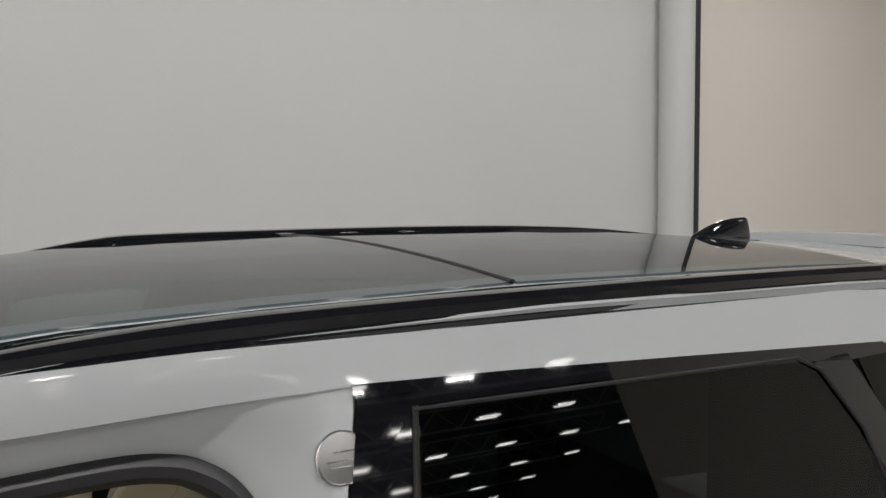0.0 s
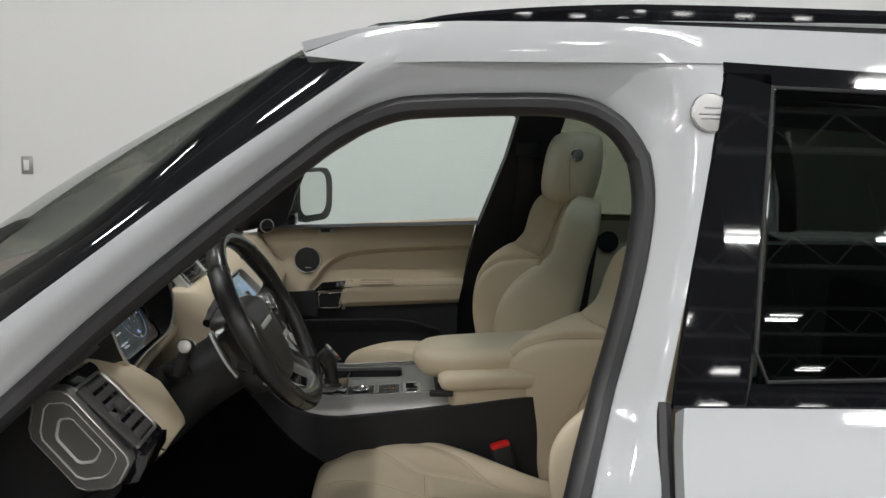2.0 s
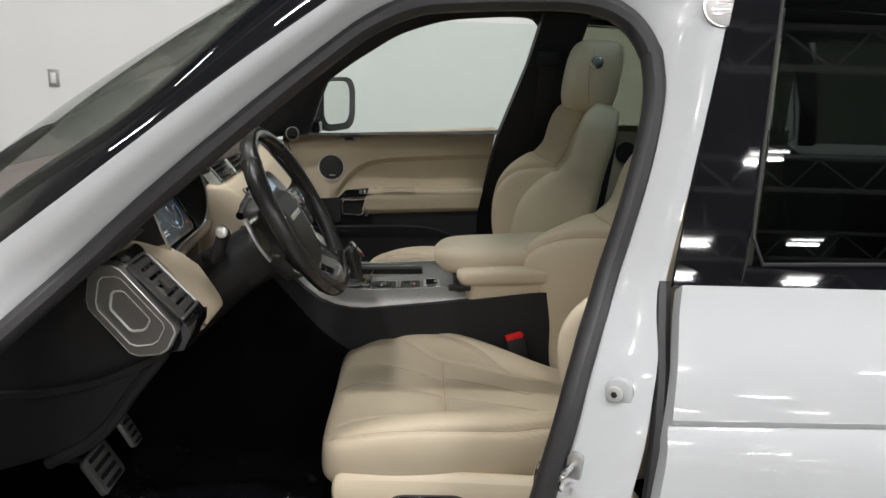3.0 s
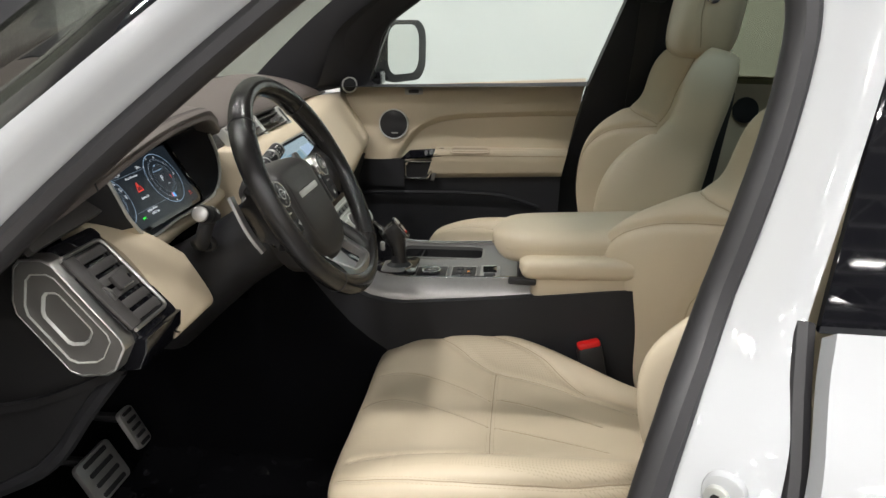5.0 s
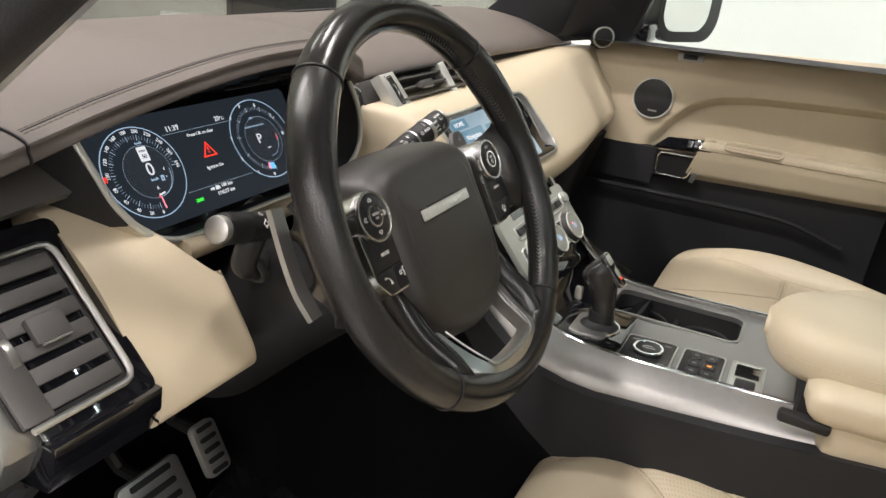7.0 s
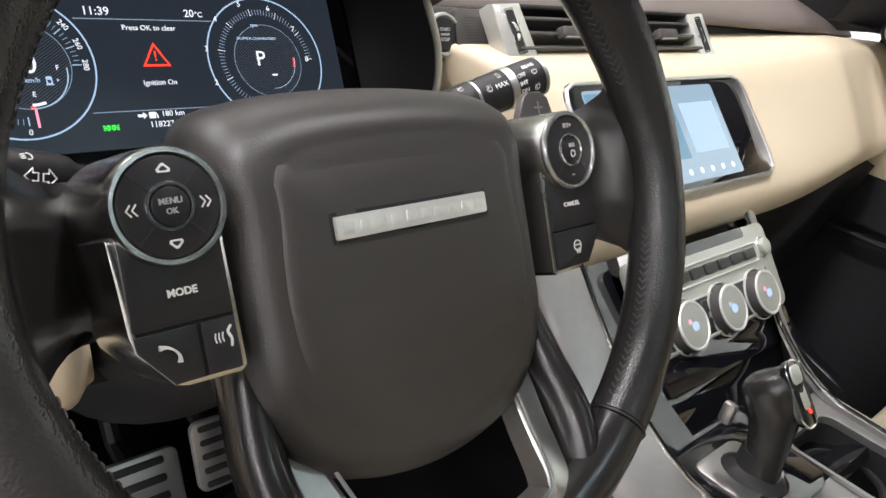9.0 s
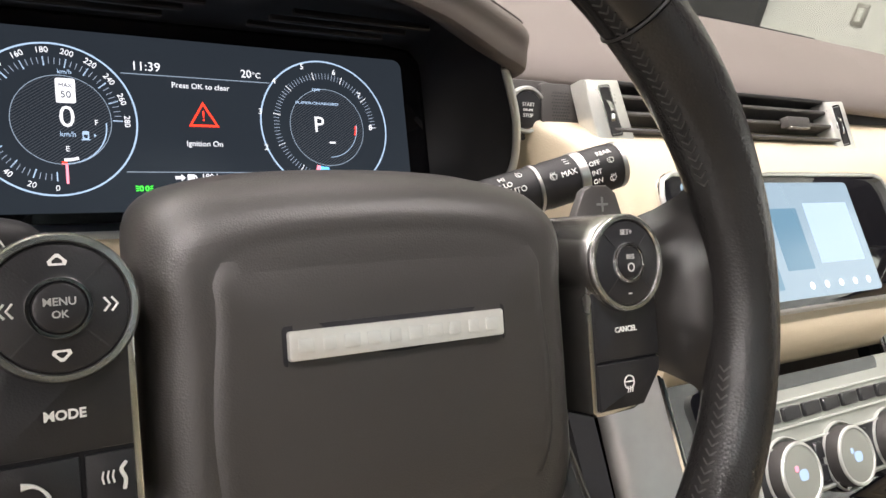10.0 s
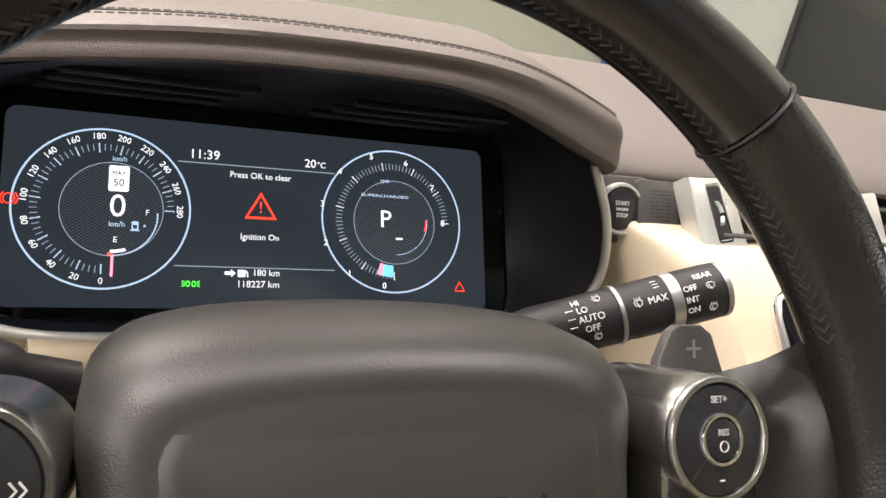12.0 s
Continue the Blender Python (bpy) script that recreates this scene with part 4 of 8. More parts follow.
for v in (0.6195, 0.633):
    stitches("seam_thread", along_dash(v, -0.60, -0.184, 120, 0.0001), DARK_STITCH, dash, 0.0005, 0.7, 0.0042)
part("seam_groove", tube(along_dash(0.6235, -0.60, -0.184, 80, -0.0003), 0.0009, 6), SATIN_BLACK, dash)
part("end_seam", tube([Vector(dash_top((-0.605 + 0.70) / 1.46, v)) + V(0, 0, 0.0004) for v in np.linspace(0.42, 0.85, 20)], 0.0013, 6), SATIN_BLACK, dash)
part("hood_panel", sheet(lambda u, v: (-0.750 + 0.040 * v, -0.700 + 0.152 * u, 1.310 - 0.045 * v - 0.010 * (1 - u)), 8, 6, 0.01), GREY_PLASTIC, dash, "black ribbed panel between visor and vent")
for k in range(15):
    f = (k + 0.5) / 15
    part("panel_rib", tube([V(-0.749 + 0.040 * f, -0.695, 1.3005 - 0.045 * f), V(-0.749 + 0.040 * f, -0.552, 1.3105 - 0.045 * f)], 0.0011, 5), GREY_PLASTIC, dash)
part("defrost_panel", sheet(lambda u, v: tuple(Vector(dash_top(0.50 + 0.32 * u, 0.22 + 0.16 * v)) + V(0, 0, 0.002)), 16, 6, -0.004), DARK_TRIM, dash, "dark speaker panel set in the dash top")

# band under the lip and the lower dash
part("dash_band", sheet(lambda u, v: (-0.795 + 0.02 * v, -0.19 + 0.93 * u, 1.296 - 0.045 * v - 0.006 * u), 20, 4, 0.004), SATIN_BLACK, dash, "black band under the dash top")


def cream_mid(u, v):
    y = -0.176 + 0.929 * u ** 1.7
    k = smooth01(0.20, 0.74, y)
    a = [(-0.80, 1.266), (-0.745, 1.269), (-0.705, 1.267), (-0.668, 1.257), (-0.625, 1.217), (-0.584, 1.176), (-0.572, 1.152), (-0.585, 1.125), (-0.66, 1.098)]
    b = [(-0.79, 1.272), (-0.745, 1.276), (-0.722, 1.273), (-0.700, 1.262), (-0.662, 1.222), (-0.626, 1.178), (-0.617, 1.158), (-0.628, 1.130), (-0.68, 1.095)]
    prof = spline(blend(a, b, k), 5)
    q = v * (len(prof) - 1)
    i = min(int(q), len(prof) - 2)
    p = prof[i].lerp(prof[i + 1], q - i)
    e = smooth01(0.66, 0.753, y)
    turn = smooth01(-0.108, -0.150, y)
    return (p.x - 0.035 * e * smooth01(0.3, 0.6, v) - turn * max(0.0, p.x + 0.735), y, p.z - 0.010 * e * (1 - v) + (0.045 * e * v))


part("cream_beam", sheet(cream_mid, 90, 44, -0.02), CREAM, dash, "cream leather dash beam")
part("beam_end", sweep([Vector(cream_mid(1.0, v)) + V(0.004, 0.012, 0) for v in np.linspace(0.25, 0.9, 14)], circle(0.010, 8), up=(0, 1, 0)), SATIN_BLACK, dash, "black beam end gap")


def cream_driver(u, v):
    y = -0.578 + 0.125 * u
    prof = spline([V(-0.760, 0, 1.250), V(-0.728, 0, 1.254), V(-0.700, 0, 1.244), V(-0.664, 0, 1.215), V(-0.632, 0, 1.170), V(-0.607, 0, 1.126), V(-0.613, 0, 1.110), V(-0.630, 0, 1.105), V(-0.645, 0, 1.108)], 5)
    start = 0.46 * smooth01(-0.14, 0.95, u)
    q = (start + (1 - start) * v) * (len(prof) - 1)
    i = min(int(q), len(prof) - 2)
    p = prof[i].lerp(prof[i + 1], q - i)
    e = smooth01(0.80, 1.0, u)
    return (p.x - 0.022 * e * e, y, p.z - 0.004 * e)


part("cream_corner", sheet(cream_driver, 30, 40, -0.02), CREAM, dash, "cream leather corner of the dash beam")
part("lower_dash", sheet(lambda u, v: (-0.650 - 0.26 * v, -0.66 + 0.52 * u, 1.104 - 0.075 * v - 0.02 * math.sin(v * 3.1)), 16, 10, 0.01), SATIN_BLACK, dash, "black plastic knee panel")
part("dash_cheek", slab([(-0.95, 1.30), (-0.77, 1.262), (-0.748, 1.250), (-0.70, 1.17), (-0.66, 1.105), (-0.669, 1.095), (-0.706, 1.038), (-0.745, 0.984), (-0.786, 0.945), (-0.84, 0.915), (-0.95, 0.88)][::-1], basis((0, -0.632, 0), (1, 0, 0), (0, 0, 1)), 0.018, 0.004), SATIN_BLACK, dash, "black side cheek of the dash")
part("cheek_edge", tube(spline([(-0.655, -0.645, 1.096), (-0.706, -0.645, 1.030), (-0.745, -0.645, 0.974), (-0.786, -0.645, 0.935), (-0.85, -0.645, 0.900)], 6), 0.011, 8), DARK_TRIM, dash, "dark rounded cheek edge")
part("lower_dash", sheet(lambda u, v: (-0.66 - 0.10 * v, 0.16 + 0.58 * u, 1.105 - 0.36 * v), 12, 8, 0.02), DARK_TRIM, dash, "dark glovebox panel")
for dy in (0.22, 0.70):
    part("glovebox_joint", box((-0.702, dy, 0.93), (0.004, 0.004, 0.24), 0), SATIN_BLACK, dash)
for k in range(4):
    cy = -0.635 + 0.034 * k
    part("trim_switch", box((-0.674, cy, 1.094), (0.020, 0.024, 0.010), 0.002), BUTTON, dash, "small black dash switch")
    part("switch_mark", box((-0.6635, cy, 1.094), (0.001, 0.009, 0.0015), 0), LEGEND, dash)

# side end with a metal hexagon cap, and the outer vent
HEX = [(-0.7425, 1.238), (-0.734, 1.2475), (-0.708, 1.2495), (-0.696, 1.244), (-0.622, 1.156), (-0.619, 1.144), (-0.633, 1.116), (-0.645, 1.108), (-0.676, 1.104), (-0.690, 1.109), (-0.748, 1.180), (-0.7505, 1.196)]


def hexring(k, y):
    cx, cz = -0.687, 1.177
    return [V(cx + (x - cx) * k, y, cz + (z - cz) * k) for x, z in HEX]


cap = thing("dash_end_cap", (-0.695, -0.665, 1.17), "brushed metal hexagonal dash end cap with a recessed ring", "end cap")
part("rim", loft([hexring(0.99, -0.662), hexring(1.0, -0.666), hexring(1.0, -0.682), hexring(0.985, -0.6855), hexring(0.955, -0.6865), hexring(0.945, -0.685)], True, False), BRUSHED, cap, "bright brushed metal rim")
part("backing", loft([hexring(0.86, -0.600), hexring(0.92, -0.664)], True, True), SATIN_BLACK, cap, "black backing of the cap")
part("face", loft([hexring(0.95, -0.6855), hexring(0.75, -0.6855), hexring(0.74, -0.6835)], True, False), CAP_METAL, cap, "satin grey metal face")
part("ridge", loft([hexring(0.752, -0.6840), hexring(0.748, -0.6872), hexring(0.735, -0.6872), hexring(0.728, -0.6835)], True, False), SILVER_PLATE, cap, "bright raised ridge")
part("dish", loft([hexring(0.732, -0.6842), hexring(0.44, -0.6842)], True, False), CAP_METAL, cap, "satin grey inner face")
part("ridge", loft([hexring(0.45, -0.6835), hexring(0.445, -0.6862), hexring(0.432, -0.6862), hexring(0.40, -0.6815)], True, False), SILVER_PLATE, cap, "bright slot edge")
part("core", loft([hexring(0.41, -0.6822), hexring(0.36, -0.6815), hexring(0.02, -0.6815)], True, True), CAP_METAL, cap, "satin sunk centre")

vn = V(0.079, 0, 0.076).normalized()
vm = basis((-0.655, -0.632, 1.2015), (0, 1, 0), (-0.076, 0, 0.079))
vent = thing("side_air_vent", (-0.66, -0.622, 1.2), "black outer air vent with chrome frame and slats", "air vent")
part("housing", slab(rounded(0.090, 0.150, 0.008), vm @ Matrix.Translation((0.0135, 0.003, -0.05)), 0.047, 0.004), GLOSS_BLACK, vent, "gloss black vent surround")


part("chin", slab([(-0.604, 1.149), (-0.606, 1.130), (-0.617, 1.107), (-0.66, 1.100), (-0.68, 1.15)][::-1], basis((0, -0.5755, 0), (1, 0, 0), (0, 0, 1)), 0.088, 0.003), GLOSS_BLACK, vent, "gloss black underside of the vent")


def frame_plate(m, w, h, r, t, depth, z=0.0):
    o, i = rounded(w, h, r), rounded(w - 2 * t, h - 2 * t, max(r - t, 0.001))
    rings = [[m @ V(a, b, z) for a, b in o], [m @ V(a * (1 - 0.2 * t / w), b, z + depth) for a, b in o], [m @ V(a, b, z + depth) for a, b in i], [m @ V(a, b, z - 0.004) for a, b in i]]
    return loft(rings, True, False)


def rim_loop(m, w, h, r, rad):
    """A round bead along a rounded rectangle."""
    return sweep([m @ V(a, b, 0) for a, b in even2(rounded(w, h, r, 5), 60)], circle(rad, 8), True, up=m.to_3x3() @ V(0, 0, 1))


def even2(o, n):
    return [(p.x, p.y) for p in even([V(a, b, 0) for a, b in o], n, True)]


part("chrome_frame", tube([vm @ V(a, b, 0.001) for a, b in ((-0.035, 0.057), (-0.02, 0.057), (0.020, 0.057), (0.034, 0.057), (0.0395, 0.0552), (0.0425, 0.050), (0.043, 0.044), (0.043, 0.0), (0.043, -0.044), (0.0425, -0.050), (0.0395, -0.0552), (0.034, -0.057), (0.020, -0.057), (-0.02, -0.057), (-0.035, -0.057))], 0.0026, 8), BRUSHED, vent, "thin chrome frame")
part("well", frame_plate(vm, 0.082, 0.110, 0.006, 0.004, 0.001, -0.003), SATIN_BLACK, vent)
for k in range(6):
    part("slat", box((0.008, -0.0445 + 0.0178 * k, 0.001), (0.056, 0.0122, 0.004), 0.0015, 2, vm @ Matrix.Translation((0, 0, 0)) @ Matrix.Rotation(radians(0), 4, "X")), GREY_PLASTIC, vent, "dark grey vent slat")
part("slat_tab", box((0.006, 0.0, 0.006), (0.026, 0.020, 0.007), 0.002, 2, vm), GREY_PLASTIC, vent, "black vent slider tab")
part("vent_bar", box((-0.029, 0.0, 0.001), (0.022, 0.108, 0.005), 0.002, 2, vm), GREY_PLASTIC, vent, "dark grey vent bar")
part("vent_wheel", disc(basis(vm @ V(-0.026, -0.006, -0.010), vm.to_3x3() @ V(0, 1, 0), vm.to_3x3() @ V(0, 0, 1)), 0.017, 0.006, 24, 0.001), SATIN_METAL, vent, "metal vent thumb wheel")
part("tab_edge", box((0.006, -0.0105, 0.009), (0.022, 0.0015, 0.003), 0.0005, 1, vm), BRUSHED, vent, "bright edge of the slider tab")

# centre vents with bright end bars
cv = thing("centre_air_vents", (-0.72, 0.06, 1.28), "black centre air vents with bright metal end bars", "air vent")
cm = basis((-0.717, 0.060, 1.281), (0, 1, 0), (-0.60, 0, 0.80))
part("housing", box((0.0, 0, -0.040), (0.30, 0.050, 0.05), 0.004, 2, cm), SATIN_BLACK, cv, "black vent well")
part("vent_roof", box((0.0, 0.0245, -0.014), (0.30, 0.004, 0.03), 0.001, 1, cm), SATIN_BLACK, cv)
for k in range(3):
    part("slat", box((0.0, -0.0145 + 0.0140 * k, -0.006), (0.29, 0.0035, 0.018), 0.001, 1, cm @ Matrix.Rotation(radians(-8), 4, "X")), GREY_PLASTIC, cv, "dark grey vent slat")
for cxx, w in ((-0.145, 1.0), (0.0, 0.45), (0.152, 0.85)):
    bar = part("end_bar", slab([(a * w, b) for a, b in ((-0.0215, 0.0245), (0.0135, 0.0265), (0.0230, -0.0285), (-0.0165, -0.0295))], cm @ Matrix.Translation((cxx, 0, -0.012)), 0.016, 0.004), CHROME_SATIN, cv, "bright metal vent end bar")
    if w > 0.5:
        part("bar_slot", frame_plate(cm @ Matrix.Translation((cxx - 0.001, 0.0005, 0.0035)) @ Matrix.Rotation(radians(9), 4, "Z"), 0.0125, 0.040, 0.002, 0.0012, 0.0012, 0.0), CHROME, bar, "bright slot rim")
        part("bar_well", slab(rounded(0.0095, 0.036, 0.001), cm @ Matrix.Translation((cxx - 0.001, 0.0005, 0.0035)) @ Matrix.Rotation(radians(9), 4, "Z"), 0.0010), SATIN_BLACK, bar, "dark slot")
        wheel_m = cm @ Matrix.Translation((cxx - 0.0030, 0.0, -0.0085)) @ Matrix.Rotation(radians(9), 4, "Z")
        part("bar_wheel", disc(basis(wheel_m.translation, wheel_m.to_3x3() @ V(0, 1, 0), wheel_m.to_3x3() @ V(0, 0, 1)), 0.0155, 0.0045, 28, 0.001), CHROME, bar, "bright thumb wheel")
for cxx in (-0.075, 0.076):
    part("slat_tab", box((cxx, -0.001, 0.006), (0.032, 0.010, 0.010), 0.002, 2, cm), GREY_PLASTIC, cv, "dark grey slider tab")
    part("tab_edge", box((cxx, -0.0065, 0.009), (0.028, 0.0014, 0.004), 0.0005, 1, cm), SATIN_METAL, cv)
# drilled speaker plate beside the start button
sp_m = basis((-0.733, -0.1185, 1.276), (0, 1, 0), (-0.45, 0, 0.9))
part("speaker_plate", slab(rounded(0.036, 0.040, 0.003), sp_m @ Matrix.Translation((0.002, 0, -0.004)), 0.005, 0.001), GREY_PLASTIC, cv, "dark grey drilled plate")
holes = bmesh.new()
for i in range(7):
    for j in range(12):
        slab(circle(0.00075, 6), sp_m @ Matrix.Translation((-0.006 + 0.0024 * i + (0.0012 if j % 2 else 0), -0.0135 + 0.0024 * j, 0.0010)), 0.0002, 0, holes)
part("plate_holes", holes, RUBBER, cv)

sb = thing("start_button", (-0.735, -0.148, 1.274), "round black engine start button with a silver ring", "button")
stm = basis((-0.737, -0.146, 1.274), (0, 1, 0), (-0.35, 0, 0.94))
part("ring", ringband(stm, 0.0140, 0.0172, 0.0045, 36), SILVER_PLATE, sb, "silver ring")
part("cap", disc(stm, 0.0135, 0.004, 32, 0.001), BUTTON, sb)
lettering("wording", "START", stm @ Matrix.Translation((0, 0.0036, 0.0043)), 0.0038, LEGEND, sb)
lettering("wording", "STOP", stm @ Matrix.Translation((0, -0.0042, 0.0043)), 0.0038, LEGEND, sb)
part("bezel", slab(rounded(0.050, 0.044, 0.010), stm @ Matrix.Translation((0.004, 0.0, -0.012)), 0.011, 0.002), GREY_PLASTIC, sb, "dark grey button bezel")
lettering("wording", "ENGINE", stm @ Matrix.Translation((0, -0.0003, 0.0043)), 0.0026, LEGEND, sb)

# centre touch screen
ts = thing("touch_screen", (-0.62, 0.0625, 1.213), "lit touch screen in a gloss black bezel with chrome rim", "screen")
tm = basis((-0.6215, 0.0625, 1.2145), (0, 1, 0), (-0.707, 0, 0.707))
part("rim", slab(rounded(0.292, 0.112, 0.016, 5), tm, 0.004, 0.0015), CHROME, ts, "chrome rim")
part("rim_bead", rim_loop(tm @ Matrix.Translation((0, 0, 0.004)), 0.289, 0.109, 0.015, 0.0022), BRUSHED, ts, "bright rounded rim")
part("bezel", slab(rounded(0.285, 0.105, 0.013, 5), tm @ Matrix.Translation((0, 0, 0.0035)), 0.0012, 0.0005), GLOSS_BLACK, ts, "gloss black bezel")
dm = tm @ Matrix.Translation((-0.022, 0.0, 0.0049))
part("display", slab(rounded(0.205, 0.094, 0.004), dm, 0.0004), SCREEN_LIT, ts, "pale blue lit display")
part("home_bar", slab(rounded(0.046, 0.014, 0.001), dm @ Matrix.Translation((-0.078, 0.037, 0.0004)), 0.0003), SCREEN_TILE, ts)
part("tile", slab(rounded(0.076, 0.022, 0.001), dm @ Matrix.Translation((-0.062, 0.016, 0.0004)), 0.0003), SCREEN_TILE, ts)
part("tile", slab(rounded(0.076, 0.040, 0.001), dm @ Matrix.Translation((-0.062, -0.019, 0.0004)), 0.0003), SCREEN_TILE, ts)
part("tile", slab(rounded(0.06, 0.050, 0.001), dm @ Matrix.Translation((0.062, 0.004, 0.0004)), 0.0003), GLOW_PALE, ts)
part("tile", slab(rounded(0.034, 0.050, 0.001), dm @ Matrix.Translation((0.004, 0.0, 0.0004)), 0.0003), SCREEN_TILE, ts)
lettering("wording", "HOME", dm @ Matrix.Translation((-0.078, 0.037, 0.0009)), 0.009, GLOW_WHITE, ts)
lettering("wording", "Navigation", dm @ Matrix.Translation((-0.058, 0.016, 0.0009)), 0.010, GLOW_WHITE, ts)
for k in range(5):
    part("icon", disc(dm @ Matrix.Translation((0.01 + 0.019 * k, -0.038, 0.0005)), 0.003, 0.0004, 12, 0), GLOW_WHITE, ts)

# ---- instrument cluster ----
CN = radians(33)
cl = basis((-0.754, -0.367, 1.248), (0, 1, 0), (-math.sin(CN), 0, math.cos(CN)))
cluster = thing("instrument_cluster", (-0.754, -0.367, 1.248), "lit digital instrument cluster in a deep black binnacle", "instrument cluster")


SILVER = [(-0.692, -0.566, 1.318), (-0.686, -0.555, 1.290), (-0.682, -0.540, 1.258), (-0.680, -0.514, 1.229), (-0.686, -0.478, 1.211), (-0.697, -0.43, 1.203), (-0.708, -0.36, 1.1995), (-0.713, -0.29, 1.197), (-0.715, -0.205, 1.198), (-0.715, -0.176, 1.210), (-0.715, -0.162, 1.235), (-0.716, -0.167, 1.270), (-0.720, -0.184, 1.306)]
ROOFING = [(-0.722, -0.200, 1.322), (-0.702, -0.27, 1.339), (-0.695, -0.36, 1.343), (-0.695, -0.45, 1.336), (-0.700, -0.53, 1.318)]


def by_angle(pts, n):
    """Points of a closed loop at n even angles about the screen's middle, seen square on."""
    inv = cl.inverted()
    P = [Vector(p) for p in pts]
    ang = [math.atan2((inv @ p).y, (inv @ p).x) for p in P]
    out = []
    for k in range(n):
        a = -math.pi + 2 * math.pi * k / n
        best = min(range(len(P)), key=lambda i: abs((ang[i] - a + math.pi) % (2 * math.pi) - math.pi))
        out.append(P[best])
    return out


loop_o = even(spline(SILVER + ROOFING, 12, True), 900, True)
loop_i = even([cl @ V(a + 0.0025, b + 0.002, 0) for a, b in rounded(0.300, 0.120, 0.016, 8)], 900, True)
ro, ri = by_angle(loop_o, 96), by_angle(loop_i, 96)
part("binnacle", loft([ri, [p.lerp(q, 0.12) for p, q in zip(ri, ro)], [p.lerp(q, 0.55) - V(0.006, 0, 0) for p, q in zip(ri, ro)], ro], True, False), BLACK_LINING, cluster, "black inside of the binnacle")
part("silver_edge", tube(spline(SILVER, 6), 0.0030, 10), SILVER_PLATE, cluster, "thin silver edge of the binnacle")
# cream lip in the darkened cream, so its shade is in the colour
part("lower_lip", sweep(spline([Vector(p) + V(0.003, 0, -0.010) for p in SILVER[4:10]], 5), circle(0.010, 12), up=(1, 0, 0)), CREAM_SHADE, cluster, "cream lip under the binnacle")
side_o = spline(SILVER[:6], 8)
for nm, i0, i1, mat, lab in (("outer_wall", 0, 19, DARK_TRIM, "dark outer wall of the binnacle"), ("outer_wall", 19, len(side_o) - 1, CREAM, "cream outer wall of the binnacle")):
    part(nm, sheet(lambda u, v: side_o[min(len(side_o) - 1, i0 + round((i1 - i0) * u))] + V(-0.055 * v, -0.014 * math.sin(v * 1.57), -0.003 - 0.012 * v), i1 - i0, 6, 0.003), mat, cluster, lab)
part("glass_cover", slab(rounded(0.302, 0.122, 0.014, 5), cl @ Matrix.Translation((0.0025, 0.002, -0.006)), 0.004), GLOSS_BLACK, cluster, "black screen surround")
for cy0 in (-0.440, -0.305):
    for k in range(3):
        f = 0.38 + 0.17 * k
        sm_ = basis((-0.788 + 0.088 * f + 0.001, cy0 + 0.008 * k, 1.300 + 0.041 * f - 0.0045), (0, 1, 0), (0.906, 0, 0.423))
        part("slot", box((0, 0, 0), (0.088, 0.0045, 0.004), 0.001, 1, sm_), BLACK_LINING, cluster, "black air slot")
sc = part("screen", slab(rounded(0.268, 0.104, 0.006), cl @ Matrix.Translation((0.003, 0, -0.002)), 0.0015), DISPLAY_DARK, cluster, "lit black display")


def cz(x, y, z=0.0004):
    x = -0.083 + (x + 0.083) * 0.962
    return cl @ Matrix.Translation((x, y, z))


def band(cx, cy, r0, r1, a0, a1, n, mat, name, z=0.0004):
    bm = bmesh.new()
    rows = []
    for i in range(n + 1):
        a = radians(a0 + (a1 - a0) * i / n)
        rows.append([cl @ V(cx + r * math.cos(a), cy + r * math.sin(a), z) for r in (r0, r1)])
    loft(rows, False, False, False, bm)
    part(name, bm, mat, cluster, smooth=0)


def ticks(cx, cy, r0, r1, a0, a1, n, w, mat, name):
    bm = bmesh.new()
    for i in range(n):
        a = radians(a0 + (a1 - a0) * i / (n - 1))
        d, q = V(math.cos(a), math.sin(a), 0), V(-math.sin(a), math.cos(a), 0)
        c = V(cx, cy, 0.0006)
        vs = [bm.verts.new(cl @ (c + d * r + q * s)) for r, s in ((r0, -w), (r0, w), (r1, w), (r1, -w))]
        bm.faces.new(vs)
    part(name, bm, mat, cluster, smooth=0)


GL, GR = (-0.083, 0.0003), (0.0765, 0.0022)
GI = (-0.0790, 0.0)
for (gx, gy0), rad in ((GL, 0.0432), (GR, 0.0442)):
    band(gx, gy0, rad - 0.0010, rad, 0, 360, 72, GLOW_PALE, "gauge_ring")
    band(gx, gy0, rad - 0.0011 - 0.004, rad - 0.0012, 0, 360, 72, DISPLAY_DARK, "gauge_glow", 0.0002)
    ix, iy = GI if gx < 0 else (gx + 0.001, gy0 - 0.0008)
    band(ix, iy, rad * 0.575, rad * 0.585, 0, 360, 60, GLOW_DIM, "inner_ring")
for (gx, gy0), rad in ((GI, 0.0246), ((GR[0] + 0.001, GR[1] - 0.0008), 0.0252)):
    bm = bmesh.new()
    for k in range(-17, 18):
        d = k * 0.0014
        h = math.sqrt(max(0.0, rad * rad - d * d))
        c, a = V(gx + d * 0.574, gy0 - d * 0.819, 0.0003), V(0.819, 0.574, 0)
        q = V(0.574, -0.819, 0) * 0.00022
        bm.faces.new([bm.verts.new(cl @ p) for p in (c - a * h - q, c + a * h - q, c + a * h + q, c - a * h + q)])
    part("dial_stripes", bm, GLOW_STRIPE, cluster, smooth=0)
ticks(GL[0], GL[1], 0.0310, 0.0346, -90, -360, 57, 0.00020, GLOW_TICK, "speed_scale")
